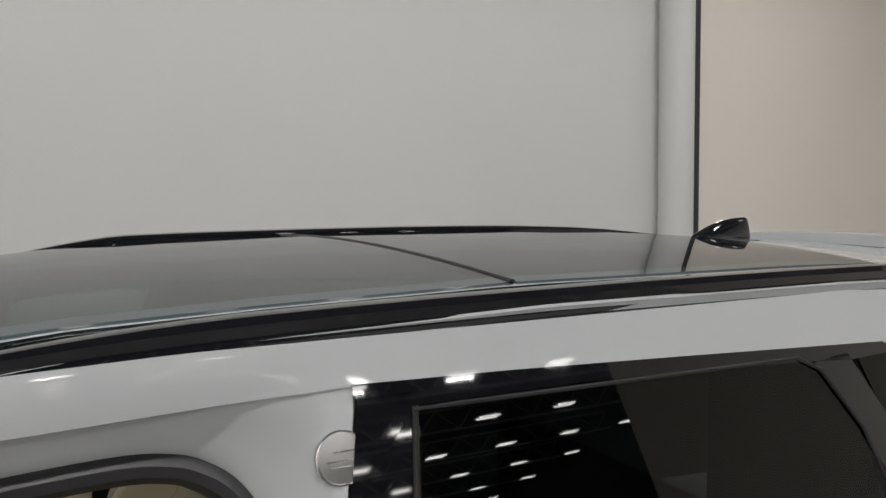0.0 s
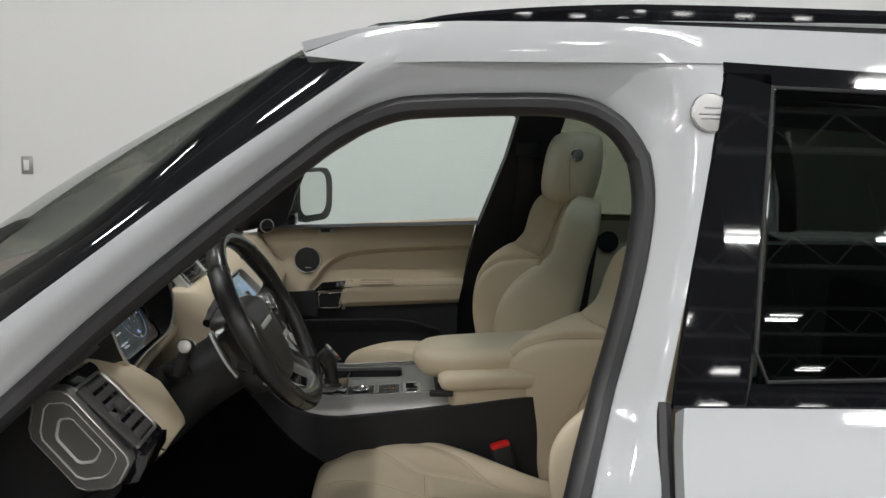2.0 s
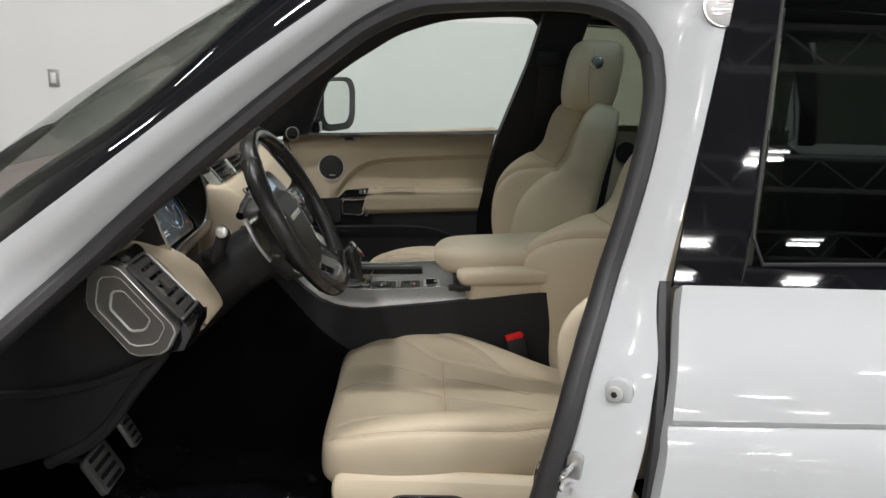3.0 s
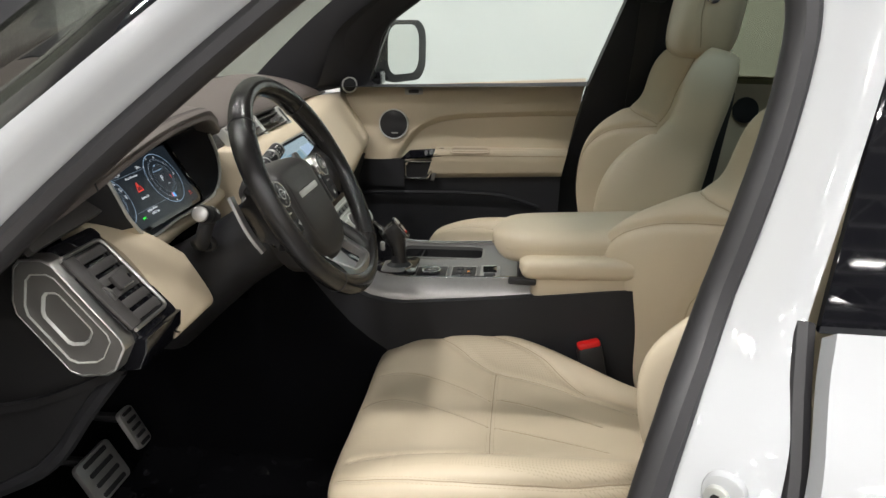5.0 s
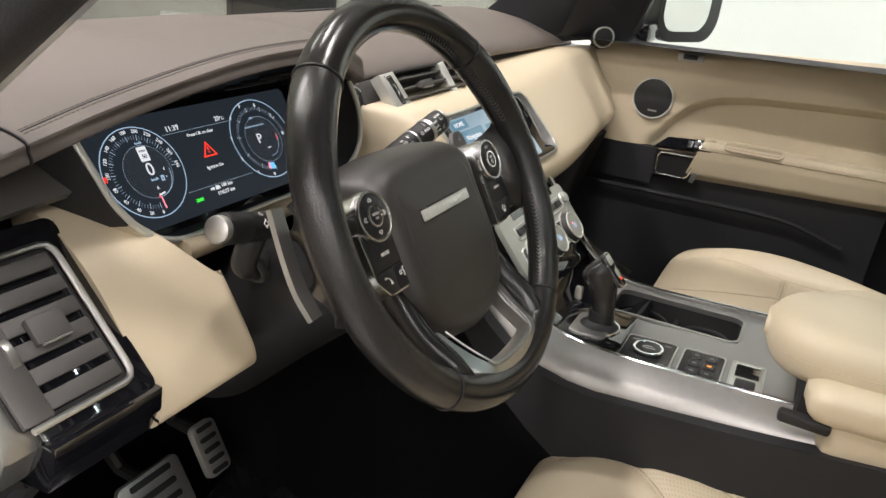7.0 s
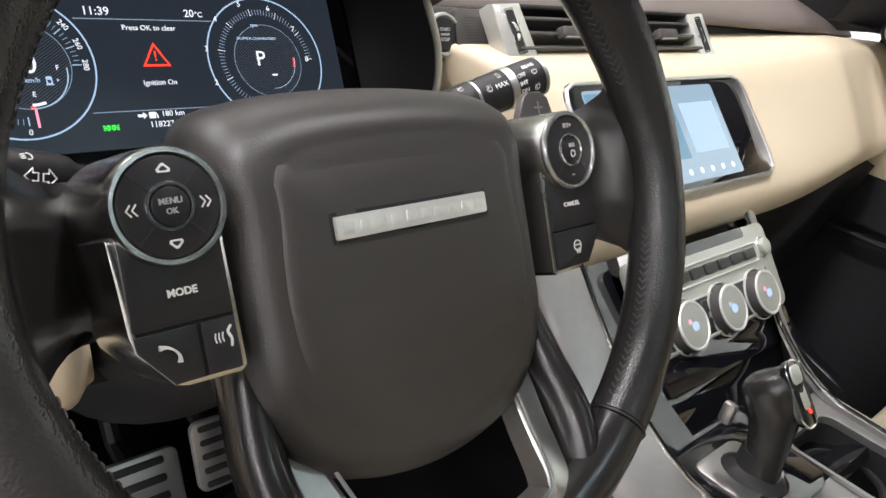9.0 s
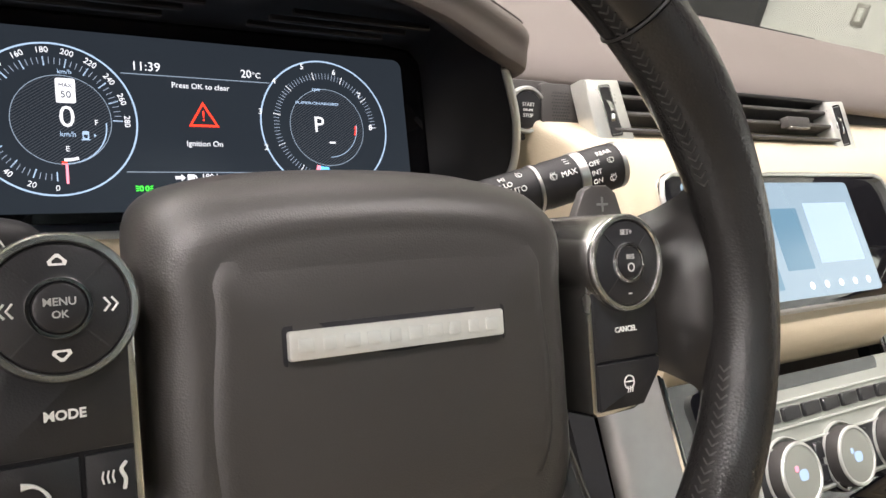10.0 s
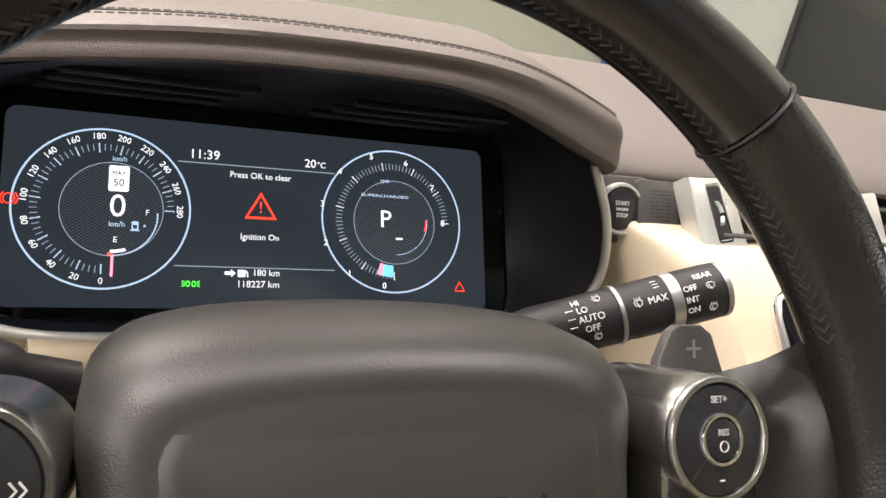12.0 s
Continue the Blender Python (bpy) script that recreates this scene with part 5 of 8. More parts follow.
ticks(GL[0], GL[1], 0.0298, 0.0350, -90, -360, 15, 0.00034, GLOW_PALE, "speed_scale")
for i in range(15):
    a = radians(-90 - 270 * i / 14)
    lettering("speed_number", str(i * 20), cz(GL[0] + 0.0388 * math.cos(a), GL[1] + 0.0388 * math.sin(a)) @ Matrix.Rotation(a - math.pi / 2 if math.sin(a) > -0.2 else a + math.pi / 2, 4, "Z"), 0.0046, GLOW_WHITE, cluster)
ticks(GR[0], GR[1], 0.0318, 0.0356, -90, -360, 73, 0.00020, GLOW_TICK, "rev_scale")
ticks(GR[0], GR[1], 0.0314, 0.0362, -90, -360, 9, 0.00032, GLOW_WHITE, "rev_scale")
for i in range(9):
    a = radians(-90 - 270 * i / 8)
    lettering("rev_number", str(i), cz(GR[0] + 0.0398 * math.cos(a), GR[1] + 0.0398 * math.sin(a)), 0.0052, GLOW_WHITE, cluster)
band(GR[0], GR[1], 0.0275, 0.0345, -91, -103, 6, GLOW_BLUE, "rev_needle_glow", 0.0007)
band(GR[0], GR[1], 0.0275, 0.0345, -103, -108, 4, GLOW_PINK, "rev_needle_edge", 0.0007)
part("speed_needle", slab(rounded(0.0013, 0.011, 0.0004), cz(GI[0] + 0.0012, GI[1] - 0.0305), 0.0003), GLOW_PINK, cluster)
lettering("speed_reading", "0", cz(GI[0] + 0.0028, GI[1] + 0.0012), 0.0172, GLOW_WHITE, cluster)
lettering("unit", "km/h", cz(GI[0] + 0.0028, GI[1] - 0.0082), 0.0040, GLOW_PALE, cluster)
lettering("unit", "km/h", cz(GI[0] + 0.0028, GI[1] + 0.0272), 0.0036, GLOW_PALE, cluster)
part("limit_sign", slab(rounded(0.0100, 0.0140, 0.001), cz(GI[0] + 0.0028, GI[1] + 0.0165), 0.0003), GLOW_WHITE, cluster)
lettering("limit_text", "MAX", cz(GI[0] + 0.0028, GI[1] + 0.0192, 0.001), 0.0032, SCREEN_BLACK, cluster)
lettering("limit_text", "50", cz(GI[0] + 0.0028, GI[1] + 0.0140, 0.001), 0.0055, SCREEN_BLACK, cluster)
band(GI[0] + 0.0005, GI[1] - 0.003, 0.0215, 0.0222, -95, 5, 20, GLOW_PALE, "fuel_arc")
band(GI[0] + 0.0005, GI[1] - 0.003, 0.0188, 0.0205, -92, -70, 8, GLOW_WHITE, "fuel_bar")
band(GI[0] + 0.0005, GI[1] - 0.003, 0.0205, 0.0222, -95, -88, 4, GLOW_RED, "fuel_red")
lettering("fuel_letter", "F", cz(GI[0] + 0.0180, GI[1] - 0.0012), 0.0042, GLOW_WHITE, cluster)
lettering("fuel_letter", "E", cz(GI[0] + 0.0022, GI[1] - 0.0165), 0.0042, GLOW_WHITE, cluster)
fuel = cz(GI[0] + 0.0120, GI[1] - 0.0085)
part("fuel_icon", frame_plate(fuel, 0.0034, 0.0046, 0.0005, 0.0006, 0.0003), GLOW_PALE, cluster)
part("fuel_icon", slab(rounded(0.0026, 0.0012, 0.0002), fuel @ Matrix.Translation((0, 0.0010, 0)), 0.0003), GLOW_PALE, cluster)
part("fuel_icon", slab(rounded(0.0046, 0.0005, 0.0002), fuel @ Matrix.Translation((0, -0.0026, 0)), 0.0003), GLOW_PALE, cluster)
part("fuel_icon", slab([(0.0, 0.0010), (0.0, -0.0010), (0.0014, 0.0)][::-1], fuel @ Matrix.Translation((0.0042, 0, 0)), 0.0003), GLOW_PALE, cluster)
lettering("gear_letter", "P", cz(GR[0] + 0.0012, GR[1] + 0.0004), 0.0150, GLOW_WHITE, cluster)
lettering("unit", "rpm", cz(GR[0] + 0.0012, GR[1] + 0.0245), 0.0034, GLOW_PALE, cluster)
lettering("wording", "SUPERCHARGED", cz(GR[0] + 0.0012, GR[1] + 0.0150) @ Matrix.Diagonal((1.35, 0.75, 1, 1)), 0.0030, GLOW_PALE, cluster)
band(GR[0] + 0.001, GR[1], 0.0206, 0.0210, -88, 5, 18, GLOW_PALE, "heat_arc")
band(GR[0] + 0.001, GR[1], 0.0196, 0.0204, -16, 3, 6, GLOW_RED, "heat_red")
part("heat_icon", slab(rounded(0.0042, 0.0012, 0.0004), cz(GR[0] + 0.0100, GR[1] - 0.0110), 0.0003), GLOW_WHITE, cluster)
lettering("clock", "11:39", cz(-0.0315, 0.0335), 0.0074, GLOW_WHITE, cluster)
lettering("temperature", "20", cz(0.0300, 0.0335), 0.0070, GLOW_WHITE, cluster)
lettering("temperature", "\u00b0C", cz(0.0368, 0.0330), 0.0050, GLOW_WHITE, cluster)
lettering("message", "Press OK to clear", cz(0.0005, 0.0235), 0.0047, GLOW_WHITE, cluster)
lettering("message", "Ignition On", cz(0.0005, -0.0118), 0.0047, GLOW_WHITE, cluster)
lettering("range", "180 km", cz(0.0045, -0.0320), 0.0050, GLOW_WHITE, cluster)
part("range_icon", slab(rounded(0.0042, 0.0040, 0.0005), cz(-0.0095, -0.0325), 0.0003), GLOW_WHITE, cluster)
part("range_icon", slab([(0.0030, 0), (0.0006, 0.0022), (0.0006, 0.0009), (-0.0028, 0.0009), (-0.0028, -0.0009), (0.0006, -0.0009), (0.0006, -0.0022)], cz(-0.0160, -0.0325), 0.0003), GLOW_WHITE, cluster)
part("range_icon", tube([cz(-0.0072, -0.0320) @ V(0, 0.0010, 0.0003), cz(-0.0062, -0.0325) @ V(0, 0, 0.0003), cz(-0.0062, -0.0345) @ V(0, 0, 0.0003)], 0.0004, 5), GLOW_WHITE, cluster)
lettering("odometer", "118227 km", cz(0.0, -0.0385), 0.0052, GLOW_WHITE, cluster)
for yy in (0.0288, -0.0292):
    part("divider", slab(rounded(0.088, 0.0005, 0.0002), cz(-0.0005, yy), 0.0002), GLOW_DIM, cluster)


def triangle(x, y, s, mat, name):
    o = [(0.0, 0.62), (-0.60, -0.42), (0.60, -0.42)]
    i = [(0.0, 0.46), (-0.47, -0.335), (0.47, -0.335)]
    rows = [[cz(x, y, 0.0006) @ V(a * s, b * s, 0) for a, b in o], [cz(x, y, 0.0006) @ V(a * s, b * s, 0) for a, b in i]]
    part(name, loft(rows, True, False), mat, cluster, smooth=0)


triangle(0.0008, 0.0050, 0.0150, GLOW_RED, "warning_triangle")
lettering("warning_mark", "!", cz(0.0008, 0.0052), 0.0090, GLOW_RED, cluster)
triangle(0.1270, -0.0375, 0.0060, GLOW_RED, "warning_triangle")
for sg in (-1, 1):
    lamp_m = cz(-0.0370 + 0.0016 * sg, -0.0388) @ Matrix.Diagonal((0.64, 0.8, 1, 1))
    part("lamp_icon", frame_plate(lamp_m, 0.0034, 0.0040, 0.0014, 0.0007, 0.0003), GLOW_GREEN, cluster)
    for k in (-1, 0, 1):
        part("lamp_icon", slab(rounded(0.0026, 0.0006, 0.0002), lamp_m @ Matrix.Translation((sg * 0.0036, 0.0015 * k, 0)) @ Matrix.Rotation(radians(14 * k * sg), 4, "Z"), 0.0003), GLOW_GREEN, cluster)
band(-0.1265, 0.0025, 0.0024, 0.0029, 0, 360, 24, GLOW_RED, "brake_icon", 0.0006)
lettering("brake_icon", "P", cz(-0.1265, 0.0025, 0.0006), 0.0036, GLOW_RED, cluster)
for sgn in (-1, 1):
    band(-0.1265, 0.0025, 0.0036, 0.0042, 90 - 50 + (180 if sgn < 0 else 0) - 90, 90 + 50 + (180 if sgn < 0 else 0) - 90, 10, GLOW_RED, "brake_icon", 0.0006)

# ---- steering wheel and column ----
WT = radians(29.6)
wm = basis((-0.4894, -0.3645, 1.2687), (0, 1, 0), (-math.sin(WT), 0, math.cos(WT)))
sw_ = thing("steering_wheel", (-0.489, -0.3645, 1.269), "worn black leather steering wheel with silver trimmed button pods", "steering wheel")
RW, RH = 0.165, 0.1605
wb = wm @ Matrix.Translation((0, -0.003, -0.0135))


def rim_at(a, t, r):
    """A point of the rim's skin: a round the wheel, t round the rim's own section of radius r, both in radians."""
    return wm @ V((RW + r * math.cos(t)) * math.cos(a), (RH + r * math.cos(t)) * math.sin(a), r * math.sin(t))


def rim_swell(a):
    """Thicker grips at ten and two."""
    return 1 + 0.16 * math.exp(-((abs(((a + 360) % 360) - 90) - 52) / 22) ** 2)


def rim_arc(a0, a1, n, r=0.0152, mat=WHEEL_LEATHER, label=""):
    rings = []
    for a in np.linspace(a0, a1, n):
        k = rim_swell(a)
        rings.append([rim_at(radians(a), t, r * k) for t in np.linspace(0, 2 * math.pi, 25)[:-1]])
    return part("rim", loft(rings, True, True), mat, sw_, label)


rim_arc(-51.5, 46, 48, mat=PERF_LEATHER, label="worn black leather rim grip")
rim_arc(47, 133, 48, label="smooth black leather rim top")
rim_arc(134, 231.5, 48, mat=PERF_LEATHER, label="worn black leather rim grip")
rim_arc(232.5, 307.5, 40, label="smooth black leather rim bottom")


def rim_sewing(a0, a1):
    """Crossed baseball stitches along the inner side of the rim."""
    bm = bmesh.new()
    n = int(abs(a1 - a0) / 1.5)
    for k in range(n):
        deg = a0 + (a1 - a0) * (k + 0.5) / n
        for sg in (-1, 1):
            tube([rim_at(radians(deg) + 0.017 * f, radians(168 + sg * 9 * f), 0.0154 * rim_swell(deg)) for f in (0.0, 0.5, 1.0)], 0.00038, 5, bm=bm)
    part("rim_stitching", bm, RIM_THREAD, sw_, "dark grey crossed stitching")


for a0, a1 in ((-50, -13), (17, 82), (98, 163), (193, 230)):
    rim_sewing(a0, a1)
for a in (-52, 46.5, 133.5, 232):
    part("rim_joint", tube([rim_at(radians(a), t, 0.0155 * rim_swell(a)) for t in np.linspace(0, 2 * math.pi, 33)[:-1]], 0.0007, 5, True), RUBBER, sw_)

HUB = [(-0.078, 0.037), (-0.055, 0.049), (0.0, 0.0525), (0.055, 0.049), (0.078, 0.037), (0.0785, 0.006), (0.0785, -0.030), (0.0770, -0.062), (0.064, -0.088), (0.040, -0.104), (0.0, -0.1105), (-0.040, -0.104), (-0.064, -0.088), (-0.0770, -0.062), (-0.0785, -0.030), (-0.0785, 0.006)]
hub_o = [(p.x, p.y) for p in spline([V(a, b, 0) for a, b in HUB], 6, True)]


hw_ = wb @ Matrix.Translation((0, 0, -0.014))


def hub_ring(k, z, ky=1.0, lift=0.0):
    return [hw_ @ V(a * k, ((b + 0.024) * k * ky - 0.024) + lift * smooth01(-0.01, 0.04, b), z - 0.10 * max(0, b - 0.030) * (1 if z > 0 else 0)) for a, b in hub_o]


part("airbag_cover", loft([hub_ring(0.93, -0.046, 1, 0.008), hub_ring(0.98, -0.036, 1, 0.011), hub_ring(1.0, -0.020, 1, 0.008), hub_ring(1.0, 0.000, 1, 0.003), hub_ring(0.975, 0.010), hub_ring(0.90, 0.0165), hub_ring(0.82, 0.0188),
                           hub_ring(0.785, 0.0187), hub_ring(0.75, 0.0190), hub_ring(0.71, 0.0197), hub_ring(0.50, 0.0203), hub_ring(0.2, 0.0208)], True, True), AIRBAG, sw_, "grained black airbag cover")
SHIELD = [(-0.058, 0.033), (-0.0615, 0.005), (-0.0635, -0.025), (-0.060, -0.052), (-0.047, -0.072), (-0.022, -0.083), (0.0, -0.0855), (0.022, -0.083), (0.047, -0.072), (0.060, -0.052), (0.0635, -0.025), (0.0615, 0.005), (0.058, 0.033), (0.030, 0.0385), (0.0, 0.0400), (-0.030, 0.0385)]
shield_o = [(p.x, p.y) for p in spline([V(a, b, 0) for a, b in SHIELD], 6, True)]


def shield_ring(k, z):
    return [hw_ @ V(a * k, (b + 0.024) * k - 0.024, z - 0.30 * max(0, b * k - 0.020) - (0.10 * max(0, -0.050 - b * k))) for a, b in shield_o]


part("cover_shield", loft([shield_ring(1.0, 0.0160), shield_ring(0.985, 0.0188), shield_ring(0.955, 0.0200), shield_ring(0.90, 0.0204), shield_ring(0.6, 0.0210), shield_ring(0.2, 0.0212)], True, True), AIRBAG, sw_, "raised shield of the airbag cover")
lm_ = hw_ @ Matrix.Translation((0.0, 0.000, 0.0203))
# black plate slightly larger than the bar, drawn as its contact shadow
part("name_bar_shadow", slab(rounded(0.0835, 0.0125, 0.0014), lm_ @ Matrix.Translation((0, 0, -0.003)), 0.0036, 0.0004), BLACK_LINING, sw_, "black plate standing for the shadow round the name bar")
part("name_bar", slab(rounded(0.080, 0.0092, 0.0010), lm_, 0.0026, 0.0011), CHROME_SATIN, sw_, "plain bright metal name bar")
for k in range(10):
    w = (0.0050, 0.0042, 0.0054, 0.0048, 0.0040, 0.0052, 0.0056, 0.0046, 0.0042, 0.0050)[k]
    part("name_bar_relief", slab(rounded(w, 0.0044, 0.0005), lm_ @ Matrix.Translation((-0.0345 + 0.00766 * k, 0.0, 0.0024)), 0.0005, 0.0001), SILVER_PLATE, sw_)
lettering("wording", "AIRBAG", hw_ @ Matrix.Translation((0.022, -0.094, 0.0135)) @ Matrix.Rotation(radians(2), 4, "Z"), 0.0052, RIM_THREAD, sw_, depth=0.0003)

for s in (-1, 1):
    px, py = (0.1030 if s > 0 else -0.1008), 0.0175
    pm = hw_ @ Matrix.Translation((px, py, 0.0120))
    # spoke of leather to the rim
    def spoke(u, v):
        x = 0.090 + 0.066 * u
        h = 0.030 + 0.020 * max(0, 2 * u - 1) ** 2
        e = abs(2 * v - 1)
        return wm @ V(s * x, 0.000 + (v - 0.5) * 2 * h, -0.046 + 0.046 * smooth01(0.42, 1.0, u) - 0.014 * e ** 4)
    part("spoke", sheet(spoke, 10, 10, 0.014 * s), WHEEL_LEATHER, sw_, "black leather wheel spoke")
    def pod_ring(r, z):
        return [pm @ V(r * math.cos(a), r * math.sin(a), z) for a in np.linspace(0, 2 * math.pi, 41)[:-1]]

    pod = part("button_pod", loft([pod_ring(0.0222, -0.040), pod_ring(0.0214, -0.018), pod_ring(0.0204, 0.002), pod_ring(0.0198, 0.0075), pod_ring(0.0190, 0.0090), pod_ring(0.0172, 0.0092)], True, True), POD_METAL, sw_, "bright satin silver button pod")
    part("pod_ring", ringband(pm @ Matrix.Translation((0, 0, 0.0084)), 0.0170, 0.0198, 0.0026, 44), POD_METAL, pod, "bright pod ring")
    part("pod_face", disc(pm @ Matrix.Translation((0, 0, 0.0084)), 0.0171, 0.002, 36, 0.001), BUTTON, pod, "black round button face")
    part("button_ring", ringband(pm @ Matrix.Translation((0, 0, 0.0100)), 0.0066, 0.0084, 0.0018, 32), CHROME, pod, "bright button ring")
    part("button", disc(pm @ Matrix.Translation((0, 0, 0.0098)), 0.0066, 0.002, 28, 0.001), BUTTON, pod)
    for k in range(4):
        a = radians(45 + 90 * k)
        part("face_joint", slab(rounded(0.0085, 0.0005, 0.0002), pm @ Matrix.Rotation(a, 4, "Z") @ Matrix.Translation((0.0126, 0, 0.0105)), 0.0002), RUBBER, pod)
    tm0 = pm @ Matrix.Translation((0, 0, 0.0120))
    if s < 0:
        lettering("wording", "MENU", tm0 @ Matrix.Translation((0, 0.0015, 0)), 0.0029, LEGEND_DIM, pod, bold=0.02)
        lettering("wording", "OK", tm0 @ Matrix.Translation((0, -0.0018, 0)), 0.0027, LEGEND_DIM, pod, bold=0.02)
        am = pm @ Matrix.Translation((0, 0, 0.0106))
        for ang, sh in ((90, "tri"), (270, "tri"), (0, "chev"), (180, "chev")):
            r = am @ Matrix.Rotation(radians(ang), 4, "Z") @ Matrix.Translation((0.0125, 0, 0))
            if sh == "tri":
                o, i = [(0.0016, 0.0004), (0.0016, -0.0004), (-0.0004, -0.0024), (-0.0015, -0.0020), (-0.0015, 0.0020), (-0.0004, 0.0024)], [(0.0006, 0.0003), (0.0006, -0.0003), (-0.0003, -0.0013), (-0.0009, -0.0012), (-0.0009, 0.0012), (-0.0003, 0.0013)]
                part("arrow", loft([[r @ V(a, b, 0) for a, b in o], [r @ V(a, b, 0) for a, b in i]], True, False), LEGEND, pod, smooth=0)
            else:
                for dx in (-0.0010, 0.0009):
                    part("arrow", tube([r @ V(dx - 0.0009, 0.0019, 0), r @ V(dx + 0.0006, 0, 0), r @ V(dx - 0.0009, -0.0019, 0)], 0.00034, 5), LEGEND, pod)
    else:
        lettering("wording", "RES", tm0 @ Matrix.Translation((0, 0.0022, 0)), 0.0027, LEGEND_DIM, pod, bold=0.02)
        part("cruise_icon", ringband(tm0 @ Matrix.Translation((0, -0.0020, 0)), 0.0014, 0.0018, 0.0003, 16), LEGEND, pod)
        lettering("wording", "SET+", pm @ Matrix.Translation((0, 0.0122, 0.0106)), 0.0030, LEGEND_DIM, pod, bold=0.015)
        part("minus_mark", slab(rounded(0.0020, 0.0005, 0.0003), pm @ Matrix.Translation((0, -0.0125, 0.0105)), 0.0003), LEGEND, pod)
    panel = [(0.0185, -0.006), (0.0100, -0.012), (-0.0100, -0.012), (-0.0205, -0.008), (-0.0192, -0.0400), (-0.0178, -0.0455), (-0.0075, -0.0590), (-0.0030, -0.0605), (0.0165, -0.0610), (0.0190, -0.0590)]
    keys = [[(0.0100, -0.012), (-0.0100, -0.012), (-0.0205, -0.008), (-0.0193, -0.0392), (0.0187, -0.0392), (0.0185, -0.006)],
            [(-0.0193, -0.0398), (-0.0178, -0.0455), (-0.0075, -0.0590), (-0.0030, -0.0605), (0.0032, -0.0607), (0.0032, -0.0398)],
            [(0.0038, -0.0398), (0.0038, -0.0607), (0.0165, -0.0610), (0.0190, -0.0590), (0.0187, -0.0398)]]
    if s > 0:
        keys = [keys[0], [(-0.0193, -0.0398), (-0.0178, -0.0455), (-0.0075, -0.0590), (-0.0030, -0.0605), (0.0165, -0.0610), (0.0190, -0.0590), (0.0187, -0.0398)]]

    def sided(o):
        return o if s < 0 else [(-a, b) for a, b in o][::-1]

    ppm = hw_ @ Matrix.Translation((px, py, 0.0090))
    trim = part("button_panel", slab(sided(panel), ppm @ Matrix.Translation((0, 0, -0.033)), 0.0410, 0.0016), POD_METAL, sw_, "bright trimmed button panel")
    face_o = inset(sided(panel), 0.0022)
    part("panel_face", slab(face_o, ppm @ Matrix.Translation((0, 0, 0.0070)), 0.0016), BLACK_LINING, trim, "black key gaps")
    for key in keys:
        o = [(min(max(a, min(p[0] for p in face_o)), max(p[0] for p in face_o)), max(b, min(p[1] for p in face_o))) for a, b in sided(key)]
        part("key", slab(inset(o, 0.0004), ppm @ Matrix.Translation((0, 0, 0.0080)), 0.0016, 0.0004), BUTTON, trim, "black push key")
    fx = ppm @ Matrix.Translation((0, 0, 0.0098))
    if s < 0:
        lettering("wording", "MODE", fx @ Matrix.Translation((0.000, -0.0285, 0.0002)), 0.0036, LEGEND, trim, bold=0.03)
        handset = spline([fx @ V(-0.0110, -0.0452, 0.0004), fx @ V(-0.0085, -0.0454, 0.0004), fx @ V(-0.0062, -0.0468, 0.0004), fx @ V(-0.0048, -0.0490, 0.0004), fx @ V(-0.0050, -0.0512, 0.0004)], 4)
        part("phone_icon", tube(handset, 0.00085, 6, scale=[1.25 - 0.75 * math.sin(math.pi * i / (len(handset) - 1)) for i in range(len(handset))]), LEGEND, trim)
        part("voice_icon", tube(spline([fx @ V(0.0142, -0.0432, 0.0004), fx @ V(0.0128, -0.0452, 0.0004), fx @ V(0.0138, -0.0478, 0.0004), fx @ V(0.0134, -0.0506, 0.0004)], 4), 0.00055, 6), LEGEND, trim)
        for dx in (0.0110, 0.0097, 0.0084):
            part("voice_icon", tube([fx @ V(dx, -0.0450, 0.0004), fx @ V(dx - 0.0004, -0.0467, 0.0004), fx @ V(dx, -0.0484, 0.0004)], 0.0003, 5), LEGEND, trim)
    else:
        lettering("wording", "CANCEL", fx @ Matrix.Translation((-0.0005, -0.0270, 0.0002)), 0.0031, LEGEND, trim, bold=0.015)
        part("heat_icon", ringband(fx @ Matrix.Translation((-0.0005, -0.0485, 0)), 0.0024, 0.0029, 0.0004, 20), LEGEND, trim)
        part("heat_icon", slab(rounded(0.0046, 0.0005, 0.0002), fx @ Matrix.Translation((-0.0005, -0.0482, 0)), 0.0004), LEGEND, trim)
        for dx in (-0.0012, 0.0, 0.0012):
            part("heat_icon", tube([fx @ V(dx - 0.0005, -0.0500, 0.0004), fx @ V(dx - 0.0002, -0.0512, 0.0004), fx @ V(dx - 0.0007, -0.0526, 0.0004)], 0.00022, 5), LEGEND, trim)
    # gearshift paddles behind the rim
    tab = [(0.110, 0.026), (0.1105, 0.040), (0.1165, 0.051), (0.121, 0.0535), (0.131, 0.0535), (0.136, 0.050), (0.1405, 0.036), (0.141, 0.022)]
    tab = [(s * a, b) for a, b in tab]
    if s > 0:
        tab_ob = part("paddle_tab", slab(tab[::-1], wb @ Matrix.Translation((0, 0, -0.034)), 0.005, 0.0015), GREY_PLASTIC, sw_, "dark grey gearshift tab")
        sign_m = wb @ Matrix.Translation((s * 0.1265, 0.0445, -0.0288))
        part("tab_mark", slab(rounded(0.0070, 0.0011, 0.0004), sign_m, 0.0003), PALE_LINE, tab_ob)
        part("tab_mark", slab(rounded(0.0011, 0.0070, 0.0004), sign_m, 0.0003), PALE_LINE, tab_ob)
    pad = spline([wb @ V(s * 0.150, 0.048 if s < 0 else 0.020, -0.034), wb @ V(s * 0.1545, 0.014 if s < 0 else 0.004, -0.035), wb @ V(s * 0.157, -0.012, -0.034), wb @ V(s * 0.156, -0.034, -0.031)], 6)
